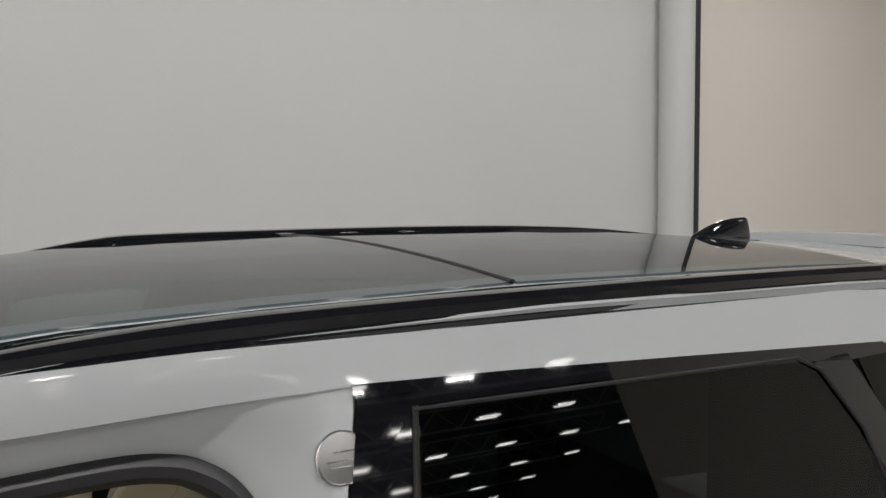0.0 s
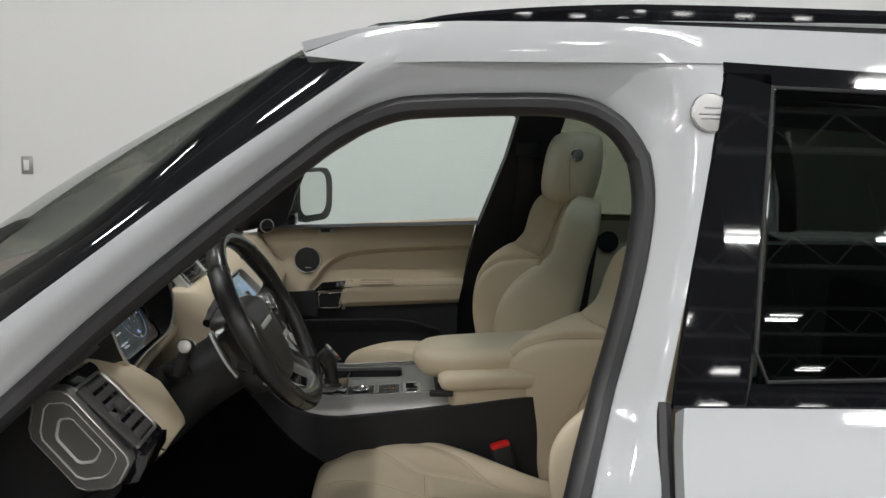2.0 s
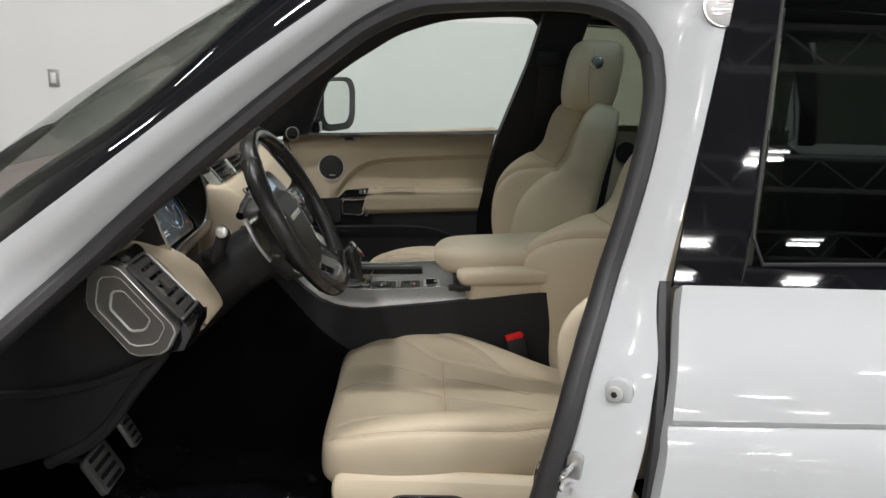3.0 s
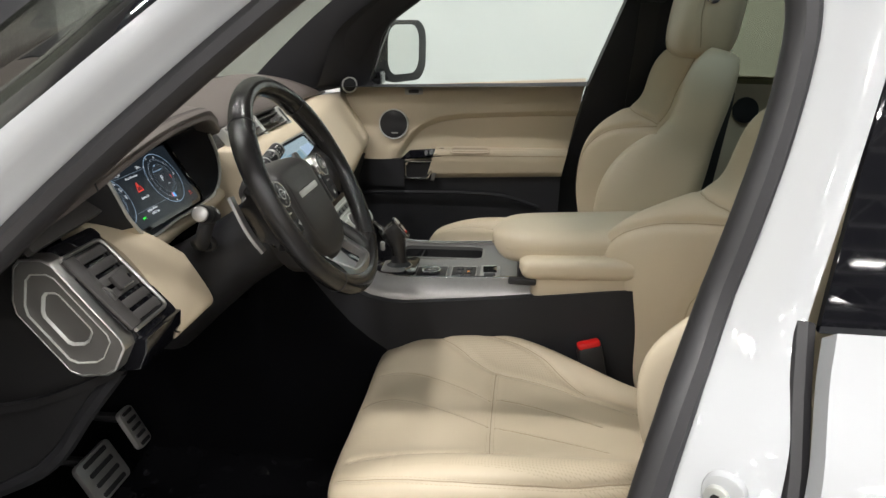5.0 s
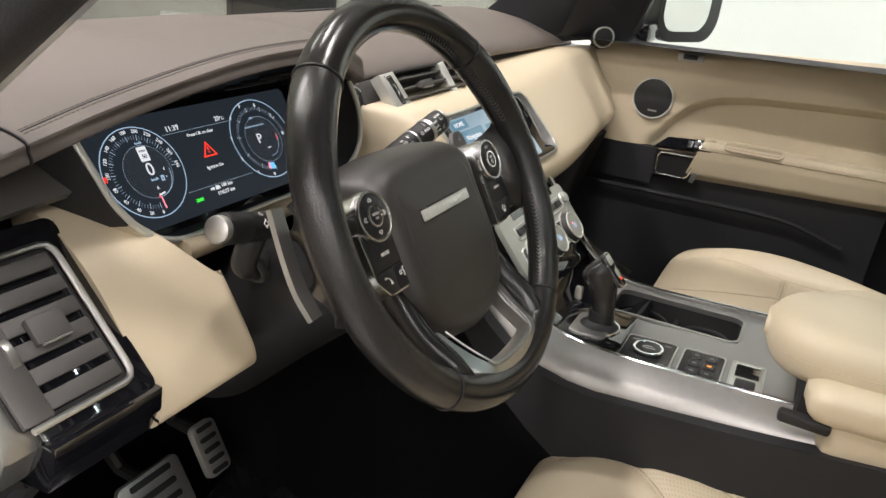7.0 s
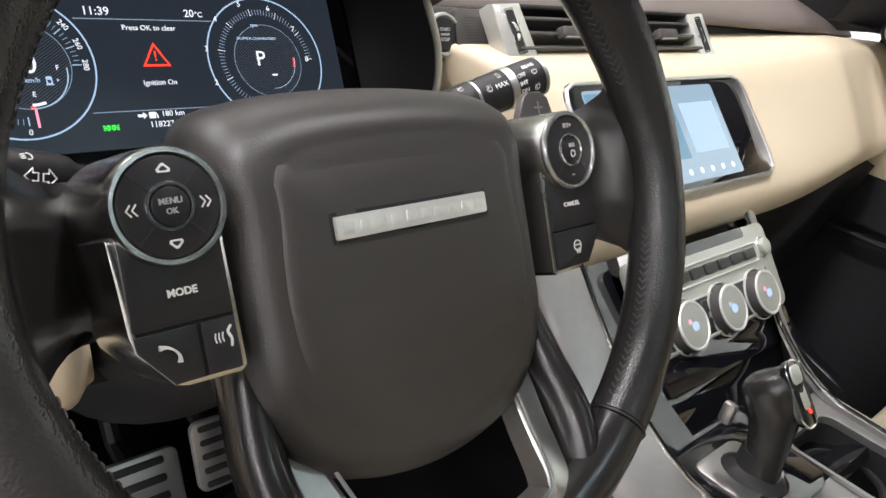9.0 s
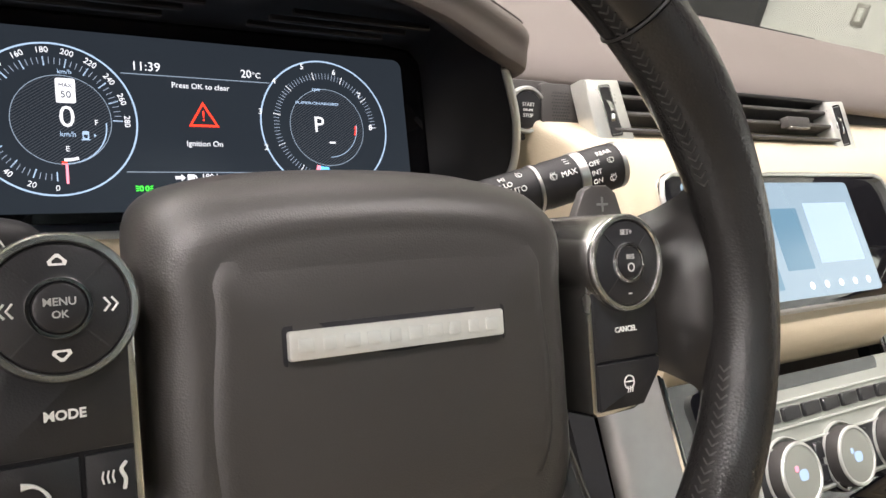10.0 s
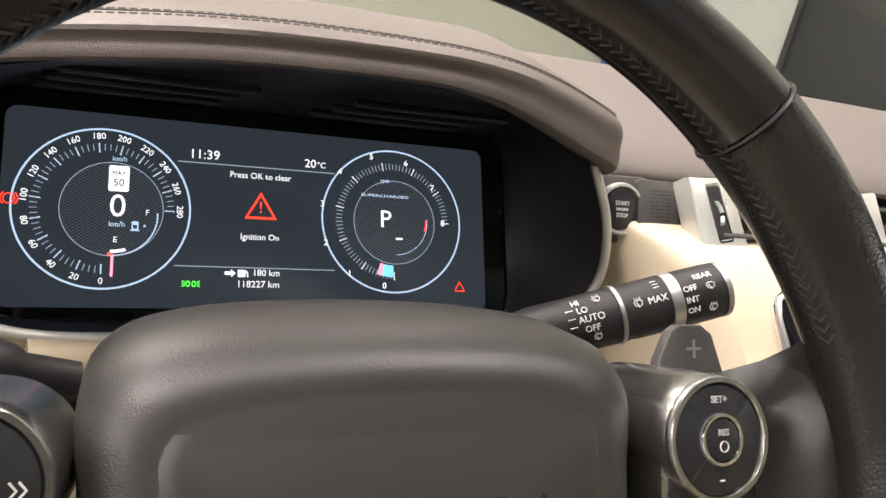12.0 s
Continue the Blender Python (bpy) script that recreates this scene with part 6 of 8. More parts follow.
    part("shift_paddle", sweep(pad, [(-0.007, -0.002), (-0.006, 0.002), (0.006, 0.002), (0.007, -0.002)], up=wm.to_3x3() @ V(0, 0, 1)), SATIN_METAL, sw_, "silver gearshift paddle")

# lower forked spoke with metal trim
UP = wm.to_3x3() @ V(0, 0, 1)
TRIM = [(-0.066, -0.078, -0.036), (-0.058, -0.112, -0.016), (-0.050, -0.136, 0.002), (-0.038, -0.1450, 0.006), (0.0, -0.1475, 0.0075), (0.038, -0.1450, 0.006), (0.050, -0.136, 0.002), (0.058, -0.112, -0.016), (0.066, -0.078, -0.036)]
part("spoke_trim", sweep(spline([wm @ V(*p) for p in TRIM], 6), [(-0.0085, -0.010), (-0.0085, 0.0015), (-0.006, 0.004), (0.006, 0.004), (0.0085, 0.0015), (0.0085, -0.010)], up=UP), BRUSHED, sw_, "satin metal lower spoke trim")
part("trim_edge", tube(spline([wm @ V(a * 0.86, b + 0.0062, c + 0.0042) for a, b, c in TRIM], 6), 0.0010, 6), SATIN_METAL, sw_, "bright edge of the spoke trim")
for s in (-1, 1):
    arm_ = spline([wm @ V(s * 0.074, -0.052, -0.036), wm @ V(s * 0.079, -0.088, -0.024), wm @ V(s * 0.077, -0.116, -0.008), wm @ V(s * 0.072, -0.140, -0.002)], 6)
    part("lower_spoke", sweep(arm_, circle(0.0105, 16, 0.0125), up=UP), WHEEL_LEATHER, sw_, "black leather lower spoke")

column = thing("steering_column", (-0.62, -0.366, 1.2), "black plastic steering column shroud with two control stalks", "steering column")
crings = []
for z, rx, ry, dy in ((-0.040, 0.050, 0.045, -0.020), (-0.055, 0.064, 0.054, -0.026), (-0.09, 0.070, 0.055, -0.030), (-0.14, 0.074, 0.056, -0.034), (-0.21, 0.085, 0.062, -0.044), (-0.30, 0.10, 0.075, -0.055)):
    crings.append([wb @ V(rx * math.cos(a), ry * math.sin(a) + dy, z) for a in np.linspace(0, 2 * math.pi, 33)[:-1]])
part("shroud", loft(crings), SATIN_BLACK, column, "black plastic column shroud")


def stalk(a, b, neck, parent, r=0.0122, flat=0.86):
    a, b = Vector(a), Vector(b)
    d = (b - a).normalized()
    L = (b - a).length
    ax = basis(a, d, (0, 0, 1))
    rings = []
    for t, k in ((-0.02, 0.65), (neck - 0.07, 0.70), (neck - 0.02, 0.90), (neck + 0.03, 0.97), (0.60, 1.0), (0.62, 0.96), (0.64, 1.0), (0.94, 1.0), (0.985, 0.97), (1.0, 0.90)):
        rings.append([ax @ V(t * L, k * r * math.cos(w), k * r * math.sin(w) * flat) for w in np.linspace(0, 2 * math.pi, 25)[:-1]])
    body = part("stalk", loft(rings), SATIN_BLACK, parent, "black control stalk")
    return ax, L, body


def wiper_icon(m, k, parent, fan=True):
    """Small wiper symbol: a window outline with a blade, and drops above it."""
    o = [(-2.0, 0.9), (-1.2, 1.6), (1.2, 1.6), (2.0, 0.9), (1.3, -1.0), (-1.3, -1.0)]
    part("wiper_mark", tube([m @ V(a * k, b * k, 0) for a, b in even2(o, 24)], 0.00017, 4, True), LEGEND, parent)
    part("wiper_mark", tube([m @ V(0.2 * k, -1.6 * k, 0), m @ V(-0.5 * k, 0, 0), m @ V(-0.9 * k, 1.0 * k, 0)], 0.0002, 4), LEGEND, parent)
    if fan:
        for a in (-1.0, 0.0, 1.0):
            part("drop_mark", tube([m @ V(a * k, 2.0 * k, 0), m @ V(a * 1.2 * k, 2.4 * k, 0), m @ V(a * 1.4 * k, 2.8 * k, 0)], 0.00017, 4), LEGEND, parent)


ax, L, st = stalk((-0.602, -0.452, 1.240), (-0.588, -0.530, 1.264), 0.26, column)
part("stalk_neck", sweep(spline([(-0.601, -0.478, 1.244), (-0.610, -0.482, 1.214), (-0.622, -0.456, 1.198), (-0.645, -0.425, 1.190)], 6), circle(0.0105, 14), up=(1, 0, 0)), SATIN_BLACK, column, "black stalk neck")
part("neck_ring", ringband(basis((-0.612, -0.468, 1.206), (0, 0.4, -0.9), (1, 0, 0)), 0.010, 0.016, 0.006, 24), SATIN_BLACK, column)
part("end_button", disc(basis(ax @ V(L, 0, 0), ax.to_3x3() @ V(0, 1, 0), ax.to_3x3() @ V(0, 0, 1)), 0.0102, 0.007, 24, 0.002), BRUSHED, st, "silver stalk end button")
fl = basis(ax @ V(0.43 * L, 0, 0), -(ax.to_3x3() @ V(1, 0, 0)), V(-0.4, 0, 0.9))
for sg in (-1, 1):
    q = [fl @ V(sg * a - sg * 0.0002, b, 0.0122) for a, b in ((0.0012, 0.0016), (0.0034, 0.0016), (0.0034, 0.0034), (0.0066, 0.0), (0.0034, -0.0034), (0.0034, -0.0016), (0.0012, -0.0016))]
    part("arrow_mark", tube(q, 0.0004, 5, True), LEGEND, st)
lamp_m = fl @ Matrix.Rotation(radians(-42), 4, "X") @ Matrix.Translation((-0.0035, 0, 0.0122))
part("lamp_mark", tube([lamp_m @ V(0.0016 * math.cos(w), 0.0018 * math.sin(w), 0) for w in np.linspace(-1.9, 1.9, 12)], 0.0003, 4), LEGEND, st)
for k in (-1, 0, 1):
    part("lamp_mark", tube([lamp_m @ V(-0.0012, 0.0011 * k, 0), lamp_m @ V(-0.0022, 0.0011 * k - 0.0003, 0), lamp_m @ V(-0.0032, 0.0011 * k - 0.0006, 0)], 0.0003, 4), LEGEND, st)
SR = 0.0132
ax, L, st = stalk((-0.612, -0.301, 1.2430), (-0.5992, -0.1815, 1.2842), 0.24, column, SR, 0.95)
for t, h in ((0.58, 0.0009), (0.785, 0.0026)):
    part("bright_ring", tube([ax @ V(t * L - h, 0, 0), ax @ V(t * L, 0, 0), ax @ V(t * L + h, 0, 0)], SR + 0.0004, 24), BRUSHED, st, "bright stalk ring")
part("end_rim", tube([ax @ V(0.975 * L, 0, 0), ax @ V(0.985 * L, 0, 0), ax @ V(0.995 * L, 0, 0)], SR * 0.985, 24), SATIN_METAL, st, "thin metal rim at the stalk end")
face = basis(ax @ V(0, 0, 0), ax.to_3x3() @ V(1, 0, 0), V(-0.5, 0, 0.86))


def on_stalk(t, h):
    """A place on the stalk's skin: share of its length, and height round it."""
    return face @ Matrix.Rotation(-math.asin(h / SR), 4, "X") @ Matrix.Translation((t * L, 0, SR + 0.0002))


for word, t, h, sz in (("HI", 0.425, 0.0092, 0.0040), ("LO", 0.440, 0.0058, 0.0040), ("AUTO", 0.465, 0.0018, 0.0044), ("OFF", 0.460, -0.0026, 0.0040), ("MAX", 0.713, 0.0028, 0.0044), ("OFF", 0.838, 0.0038, 0.0038), ("INT", 0.836, -0.0012, 0.0038), ("ON", 0.836, -0.0058, 0.0038), ("REAR", 0.900, 0.0080, 0.0038)):
    lettering("wording", word, on_stalk(t, h), sz, LEGEND, st)
wiper_icon(on_stalk(0.505, 0.0090), 0.0009, st)
wiper_icon(on_stalk(0.475, -0.0068), 0.0009, st)
wiper_icon(on_stalk(0.640, 0.0028), 0.0010, st)
wiper_icon(on_stalk(0.915, 0.0030), 0.0010, st, False)
wiper_icon(on_stalk(0.910, -0.0066), 0.0010, st)
for k in range(3):
    part("speed_mark", tube([on_stalk(0.395, 0.0066 - 0.0036 * k) @ V(a, 0, 0) for a in (-0.0018, 0.0, 0.0018)], 0.00022, 4), LEGEND, st)
    part("speed_mark", tube([on_stalk(0.725, 0.0105 - 0.0013 * k) @ V(a, 0, 0) for a in (-0.0014, 0.0, 0.0014)], 0.00018, 4), LEGEND, st)

# ---- centre console ----
con = thing("centre_console", (-0.3, -0.01, 0.5), "centre console with silver side trims, switches and cup holders", "centre console")


def trim_foot(x):
    """Height of the lower edge of the driver's side trim at x."""
    return float(np.interp(x, [-0.64, -0.56, -0.50, -0.469, -0.432, -0.385, -0.275, -0.139, -0.015, 0.2], [1.185, 1.102, 1.043, 1.021, 1.008, 1.004, 1.016, 1.032, 1.050, 1.075]))


def con_side(s, y_low):
    """Side wall of the tunnel, up to the trim."""
    def f(u, v):
        x = -1.15 + 1.50 * u
        top = trim_foot(x) + 0.006 if x > -0.64 else 1.0
        if s > 0:
            top = 0.995 + 0.012 * u
        return (x, s * (y_low + 0.004 * math.sin(v * 3)) - 0.01, 0.44 + (top - 0.44) * v)
    # carpet's upper edge; its black also stands for light falling off down the wall
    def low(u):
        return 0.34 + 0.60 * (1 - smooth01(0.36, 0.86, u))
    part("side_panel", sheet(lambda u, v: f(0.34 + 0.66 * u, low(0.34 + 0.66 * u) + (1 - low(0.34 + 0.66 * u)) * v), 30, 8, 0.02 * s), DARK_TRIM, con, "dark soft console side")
    part("shaded_side_carpet", sheet(lambda u, v: f(0.34 * u, v), 18, 10, 0.02 * s), CARPET, con, "black carpet on the tunnel side, also standing for the light falloff")
    part("shaded_side_carpet", sheet(lambda u, v: f(0.34 + 0.66 * u, low(0.34 + 0.66 * u) * v), 30, 8, 0.02 * s), CARPET, con, "black carpet on the tunnel side, also standing for the light falloff")


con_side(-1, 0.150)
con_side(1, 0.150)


def con_line(x):
    """Height of the console's upper edge at x."""
    return float(np.interp(x, [-0.60, -0.563, -0.527, -0.49, -0.454, -0.42, -0.36, -0.16], [1.165, 1.126, 1.093, 1.064, 1.047, 1.037, 1.036, 1.048]))


WELL = (-0.412, -0.246, 0.003, 0.077)
for nm, x0, x1, y0, y1 in (("top_panel", -0.372, -0.14, -0.120, WELL[2]), ("top_panel", -0.43, WELL[0], WELL[2], 0.097), ("top_panel", WELL[1], -0.14, WELL[2], 0.097), ("top_panel", WELL[0], WELL[1], WELL[3], 0.097)):
    part(nm, sheet(lambda u, v: (x0 + (x1 - x0) * u, y0 + (y1 - y0) * v, con_line(x0 + (x1 - x0) * u) - 0.002), 10, 4, 0.012), GREY_PANEL, con, "satin grey console top")
for s, yi, yo in ((-1, -0.122, -0.166), (1, 0.097, 0.135)):
    def trim_fn(u, v):
        x = -0.64 + 0.80 * u
        zt = con_line(x) + 0.004
        drop = (0.012 + 0.050 * v * v) * (0.4 + 0.6 * smooth01(-0.60, -0.42, x)) + 0.016 * (1 - smooth01(-0.50, -0.38, x)) * v
        taper = 1.0 if s < 0 else smooth01(-0.15, -0.30, x)
        flare = (0.060 if s > 0 else 0.012) * (1 - smooth01(-0.58, -0.40, x))
        if s < 0:
            z = zt + (trim_foot(x) - zt) * (0.25 * v + 0.75 * v * v)
            return (x, yi + flare + (yo - yi) * math.sin(v * 1.57) * (0.6 + 0.4 * smooth01(0.10, -0.25, x)), z)
        return (x, yi + flare + (yo - yi) * math.sin(v * 1.57), zt - (drop - 0.012) * (0.42 + 0.58 * taper))
    part("side_trim", sheet(trim_fn, 40, 10, 0.006 * s), TRIM_SATIN, con, "bright brushed metal side trim")
    part("trim_edge", tube([V(x, yi - 0.001 * s + (0.060 if s > 0 else 0.012) * (1 - smooth01(-0.58, -0.40, x)), con_line(x) + 0.005) for x in np.linspace(-0.64, -0.15, 24)], 0.0024, 8), CHROME, con, "thin bright edge")
# cup holder well
wc = basis((-0.329, 0.040, 1.0365), (1, 0, 0.03), (0, 1, 0))
part("cup_rim", frame_plate(wc, 0.172, 0.080, 0.016, 0.004, 0.003, 0.0), SATIN_METAL, con, "grey cup holder rim")
part("cup_well", loft([[wc @ V(a, b, z) for a, b in rounded(0.166 - q, 0.074 - q, 0.014)] for q, z in ((0.0, 0.0005), (0.002, -0.020), (0.008, -0.060))] + [[wc @ V(a * 0.02, b * 0.02, -0.060) for a, b in rounded(0.158, 0.066, 0.014)]], True, False), SATIN_BLACK, con, "black cup holder well")
for cxk in (-0.370, -0.288):
    part("cup_ring", ringband(basis((cxk, 0.040, 1.012), (1, 0, 0.03), (0, 1, 0)), 0.029, 0.0345, 0.005, 30), SATIN_BLACK, con, "black cup holder ring")
    part("cup_base", disc(basis((cxk, 0.040, 0.978), (1, 0, 0), (0, 1, 0)), 0.029, 0.003, 24, 0.001), GLOSS_BLACK, con, "black cup holder base")
part("well_divider", box((-0.329, 0.040, 1.010), (0.006, 0.070, 0.012), 0.002), SATIN_BLACK, con)


def con_m(x, y, dz=0.0):
    return basis((x, y, con_line(x) - 0.001 + dz), (1, 0, 0.06), (0, 1, 0))


# switch panels: dial, six buttons, lift switch
for x, w in ((-0.338, 0.062), (-0.276, 0.050), (-0.226, 0.038)):
    part("switch_panel", slab(rounded(w - 0.004, 0.066, 0.004), con_m(x, -0.086), 0.0028, 0.0008), BUTTON if x < -0.25 else SILVER_PLATE, con, "black switch panel" if x < -0.25 else "silver switch panel")
    part("panel_rim", frame_plate(con_m(x, -0.086), w, 0.070, 0.005, 0.0022, 0.0034, 0.0), BRUSHED, con, "bright panel rim")
dl = con_m(-0.338, -0.086, 0.003)
part("mode_dial", disc(dl, 0.0172, 0.0048, 32, 0.002), BUTTON, con, "black mode dial")
part("dial_ring", ringband(dl @ Matrix.Translation((0, 0, 0.0034)), 0.0146, 0.0182, 0.0026, 40), CHROME, con, "chrome dial ring")
part("dial_mark", tube([dl @ V(-0.007, 0.001, 0.0050), dl @ V(-0.003, 0.004, 0.0050), dl @ V(0.004, 0.004, 0.0050), dl @ V(0.008, -0.001, 0.0050), dl @ V(-0.007, -0.001, 0.0050)], 0.0004, 5), LEGEND_DIM, con)
for ax_, ay_ in ((0.020, 0.024), (-0.020, 0.024), (0.020, -0.024)):
    part("panel_icon", box((ax_, ay_, 0.0031), (0.0070, 0.0032, 0.0003), 0, 1, con_m(-0.338, -0.086)), PALE_LINE, con)
for k in range(6):
    bx, by = -0.284 + 0.017 * (k % 2), -0.106 + 0.020 * (k // 2)
    part("console_button", box((0, 0, 0.003), (0.013, 0.015, 0.003), 0.001, 1, con_m(bx, by)), BUTTON, con)
    part("button_mark", box((0, 0, 0.0049), (0.005, 0.003, 0.0004), 0, 1, con_m(bx, by)), GLOW_ORANGE if k == 3 else PALE_LINE, con)
lsm = con_m(-0.226, -0.086)
part("lift_switch", sheet(lambda u, v: lsm @ V(-0.013 + 0.026 * u, -0.002 + 0.030 * v, 0.0035 + 0.0085 * math.sin(v * 3.14) ** 0.8), 6, 14, 0.003), CHROME, con, "bright curved lift switch")
part("console_button", box((0, -0.020, 0.004), (0.022, 0.020, 0.004), 0.002, 2, con_m(-0.226, -0.086)), BUTTON, con)
part("shift_bezel", slab(rounded(0.085, 0.105, 0.02, 5), con_m(-0.410, -0.062), 0.006, 0.002), GLOSS_BLACK, con, "gloss black shifter bezel")
part("shift_plate", slab(rounded(0.046, 0.062, 0.010, 5), con_m(-0.412, -0.074, 0.006), 0.003, 0.001), SATIN_METAL, con, "satin silver selector plate")
for y0, y1 in ((-0.112, -0.066), (0.150, 0.168)):
    part("stack_cheek", sheet(lambda u, v: (-0.62 + 0.20 * u, y0 + (y1 - y0) * v, con_line(-0.62 + 0.20 * u) - 0.010), 12, 3, 0.01), GLOSS_BLACK, con, "gloss black cheek beside the climate panel")
part("front_bay", sheet(lambda u, v: (-0.50 + 0.13 * u, -0.122 + (0.222 + 0.05 * (1 - u)) * v, 1.050 - 0.040 * smooth01(0.0, 0.35, u) + 0.022 * smooth01(0.75, 1.0, u)), 12, 6, 0.01), GLOSS_BLACK, con, "black storage bay")


shifter = thing("gear_selector", (-0.405, -0.05, 1.04), "black pistol-grip gear selector with chrome trim", "gear selector")
part("boot", loft([[con_m(-0.404, -0.070) @ V(r * math.cos(a) * 1.2, r * math.sin(a), z) for a in np.linspace(0, 2 * math.pi, 21)[:-1]] for r, z in ((0.023, 0.004), (0.020, 0.010), (0.013, 0.016), (0.012, 0.030))]), SATIN_BLACK, shifter, "black selector boot")
gp = spline([(-0.397, -0.070, 1.036), (-0.402, -0.070, 1.058), (-0.406, -0.069, 1.080), (-0.412, -0.068, 1.100), (-0.421, -0.067, 1.115), (-0.428, -0.067, 1.123)], 5)
gs = [float(np.interp(i / (len(gp) - 1), [0, 0.2, 0.42, 0.62, 0.78, 0.92, 1.0], [0.62, 0.66, 0.74, 0.98, 1.04, 0.86, 0.45])) for i in range(len(gp))]
part("grip", sweep(gp, circle(0.0210, 20, 0.0180), up=(0, 1, 0), scale=gs), WHEEL_LEATHER, shifter, "black leather pistol grip", subsurf=1)
im_ = basis((-0.4015, -0.067, 1.1205), (0, 1, 0), (-0.68, 0, 0.74))
part("grip_inlay", slab(rounded(0.0185, 0.046, 0.0075, 6), im_ @ Matrix.Translation((0, 0, -0.004)), 0.0055, 0.0012), GLOSS_BLACK, shifter, "gloss black inlay of the grip")
part("inlay_rim", rim_loop(im_ @ Matrix.Translation((0, 0, 0.0008)), 0.0190, 0.0465, 0.0076, 0.0009), CHROME, shifter, "thin chrome rim of the inlay")
part("park_button", slab(rounded(0.0130, 0.0130, 0.0036, 5), im_ @ Matrix.Translation((0, 0.0135, 0.0010)), 0.0018, 0.0008), SILVER_PLATE, shifter, "silver park button")
part("gear_plate", slab(rounded(0.0085, 0.0165, 0.0026, 5), im_ @ Matrix.Translation((0.001, -0.0030, 0.0010)), 0.0010, 0.0004), SILVER_PLATE, shifter, "silver gear plate")
part("grip_mark", slab(rounded(0.0034, 0.0034, 0.0014), im_ @ Matrix.Translation((0.002, -0.0130, 0.0014)), 0.0010), GLOW_RED, shifter, "small lit red mark")
part("release_button", box((-0.434, -0.084, 1.086), (0.010, 0.008, 0.018), 0.003), SATIN_METAL, shifter)
part("base_trim", ringband(con_m(-0.404, -0.070, 0.004), 0.022, 0.0265, 0.005, 30), CHROME, shifter, "chrome base ring")

# climate panel
clim = thing("climate_panel", (-0.52, 0.05, 1.09), "silver climate control panel with three round dials", "climate panel")
km = basis((-0.525, 0.050, 1.098), (0, 1, 0), (-0.66, 0, 0.75))
part("plate", slab(rounded(0.235, 0.085, 0.010), km @ Matrix.Translation((0, 0.010, -0.008)), 0.008, 0.002), CLIMATE_GREY, clim, "satin grey plate")
part("lower_plate", slab(rounded(0.225, 0.036, 0.010), km @ Matrix.Translation((0, -0.046, -0.009)), 0.008, 0.002), GLOSS_BLACK, clim, "gloss black lower plate")
part("slot", slab(rounded(0.15, 0.010, 0.003), km @ Matrix.Translation((0, 0.048, -0.001)), 0.0012), GLOSS_BLACK, clim, "black disc slot")
for k, tint in ((-1, GLOW_PINK), (0, GLOW_PALE), (1, GLOW_PINK)):
    dmk = km @ Matrix.Translation((0.066 * k, -0.013, 0))
    dial = part("dial", disc(dmk, 0.0222, 0.011, 40, 0.002), GREY_PLASTIC, clim, "dark climate dial with a pale ring")
    part("dial_ring", ringband(dmk @ Matrix.Translation((0, 0, 0.0100)), 0.0188, 0.0216, 0.0020, 40), SILVER_PLATE, dial, "pale dial ring")
    part("dial_face", disc(dmk @ Matrix.Translation((0, 0, 0.0102)), 0.0188, 0.001, 32, 0), CLIMATE_GREY, dial)
    part("dial_pin", slab(rounded(0.0035, 0.0040, 0.0012), dmk @ Matrix.Translation((-0.005, 0.004, 0.0113)), 0.0003), GLOW_PINK if k else GLOW_PALE, dial)
    part("dial_glow", slab(rounded(0.0095, 0.0075, 0.003), dmk @ Matrix.Translation((0.001, -0.001, 0.0113)), 0.0003), GLOW_PALE, dial)
    part("dial_halo", ringband(dmk, 0.0240, 0.0252, 0.0028, 40), SILVER_PLATE, clim, "pale line round a dial")
part("volume_knob", disc(km @ Matrix.Translation((0.100, 0.028, 0)), 0.0085, 0.007, 28, 0.002), CLIMATE_GREY, clim, "small round knob")
part("knob_ring", ringband(km @ Matrix.Translation((0.100, 0.028, 0)), 0.0092, 0.0106, 0.002, 28), SILVER_PLATE, clim)
part("button_frame", frame_plate(km @ Matrix.Translation((0, 0.026, 0)), 0.178, 0.019, 0.005, 0.0012, 0.002, 0.0), SILVER_PLATE, clim, "thin pale button frame")
part("dial_frame", frame_plate(km @ Matrix.Translation((0, -0.012, 0)), 0.20, 0.036, 0.008, 0.0012, 0.002, 0.0), SILVER_PLATE, clim, "thin pale dial frame")
part("dial_band", slab(rounded(0.196, 0.032, 0.007), km @ Matrix.Translation((0, -0.012, -0.001)), 0.002), BUTTON, clim, "black dial band")
for k in range(7):
    part("climate_button", box((-0.072 + 0.024 * k, 0.026, 0.001), (0.020, 0.010, 0.004), 0.001, 1, km), BUTTON, clim)
for k in (-0.029, 0.029):
    for j in (-0.020, -0.004):
        part("climate_button", box((k, j, 0.001), (0.010, 0.012, 0.004), 0.001, 1, km), BUTTON, clim)

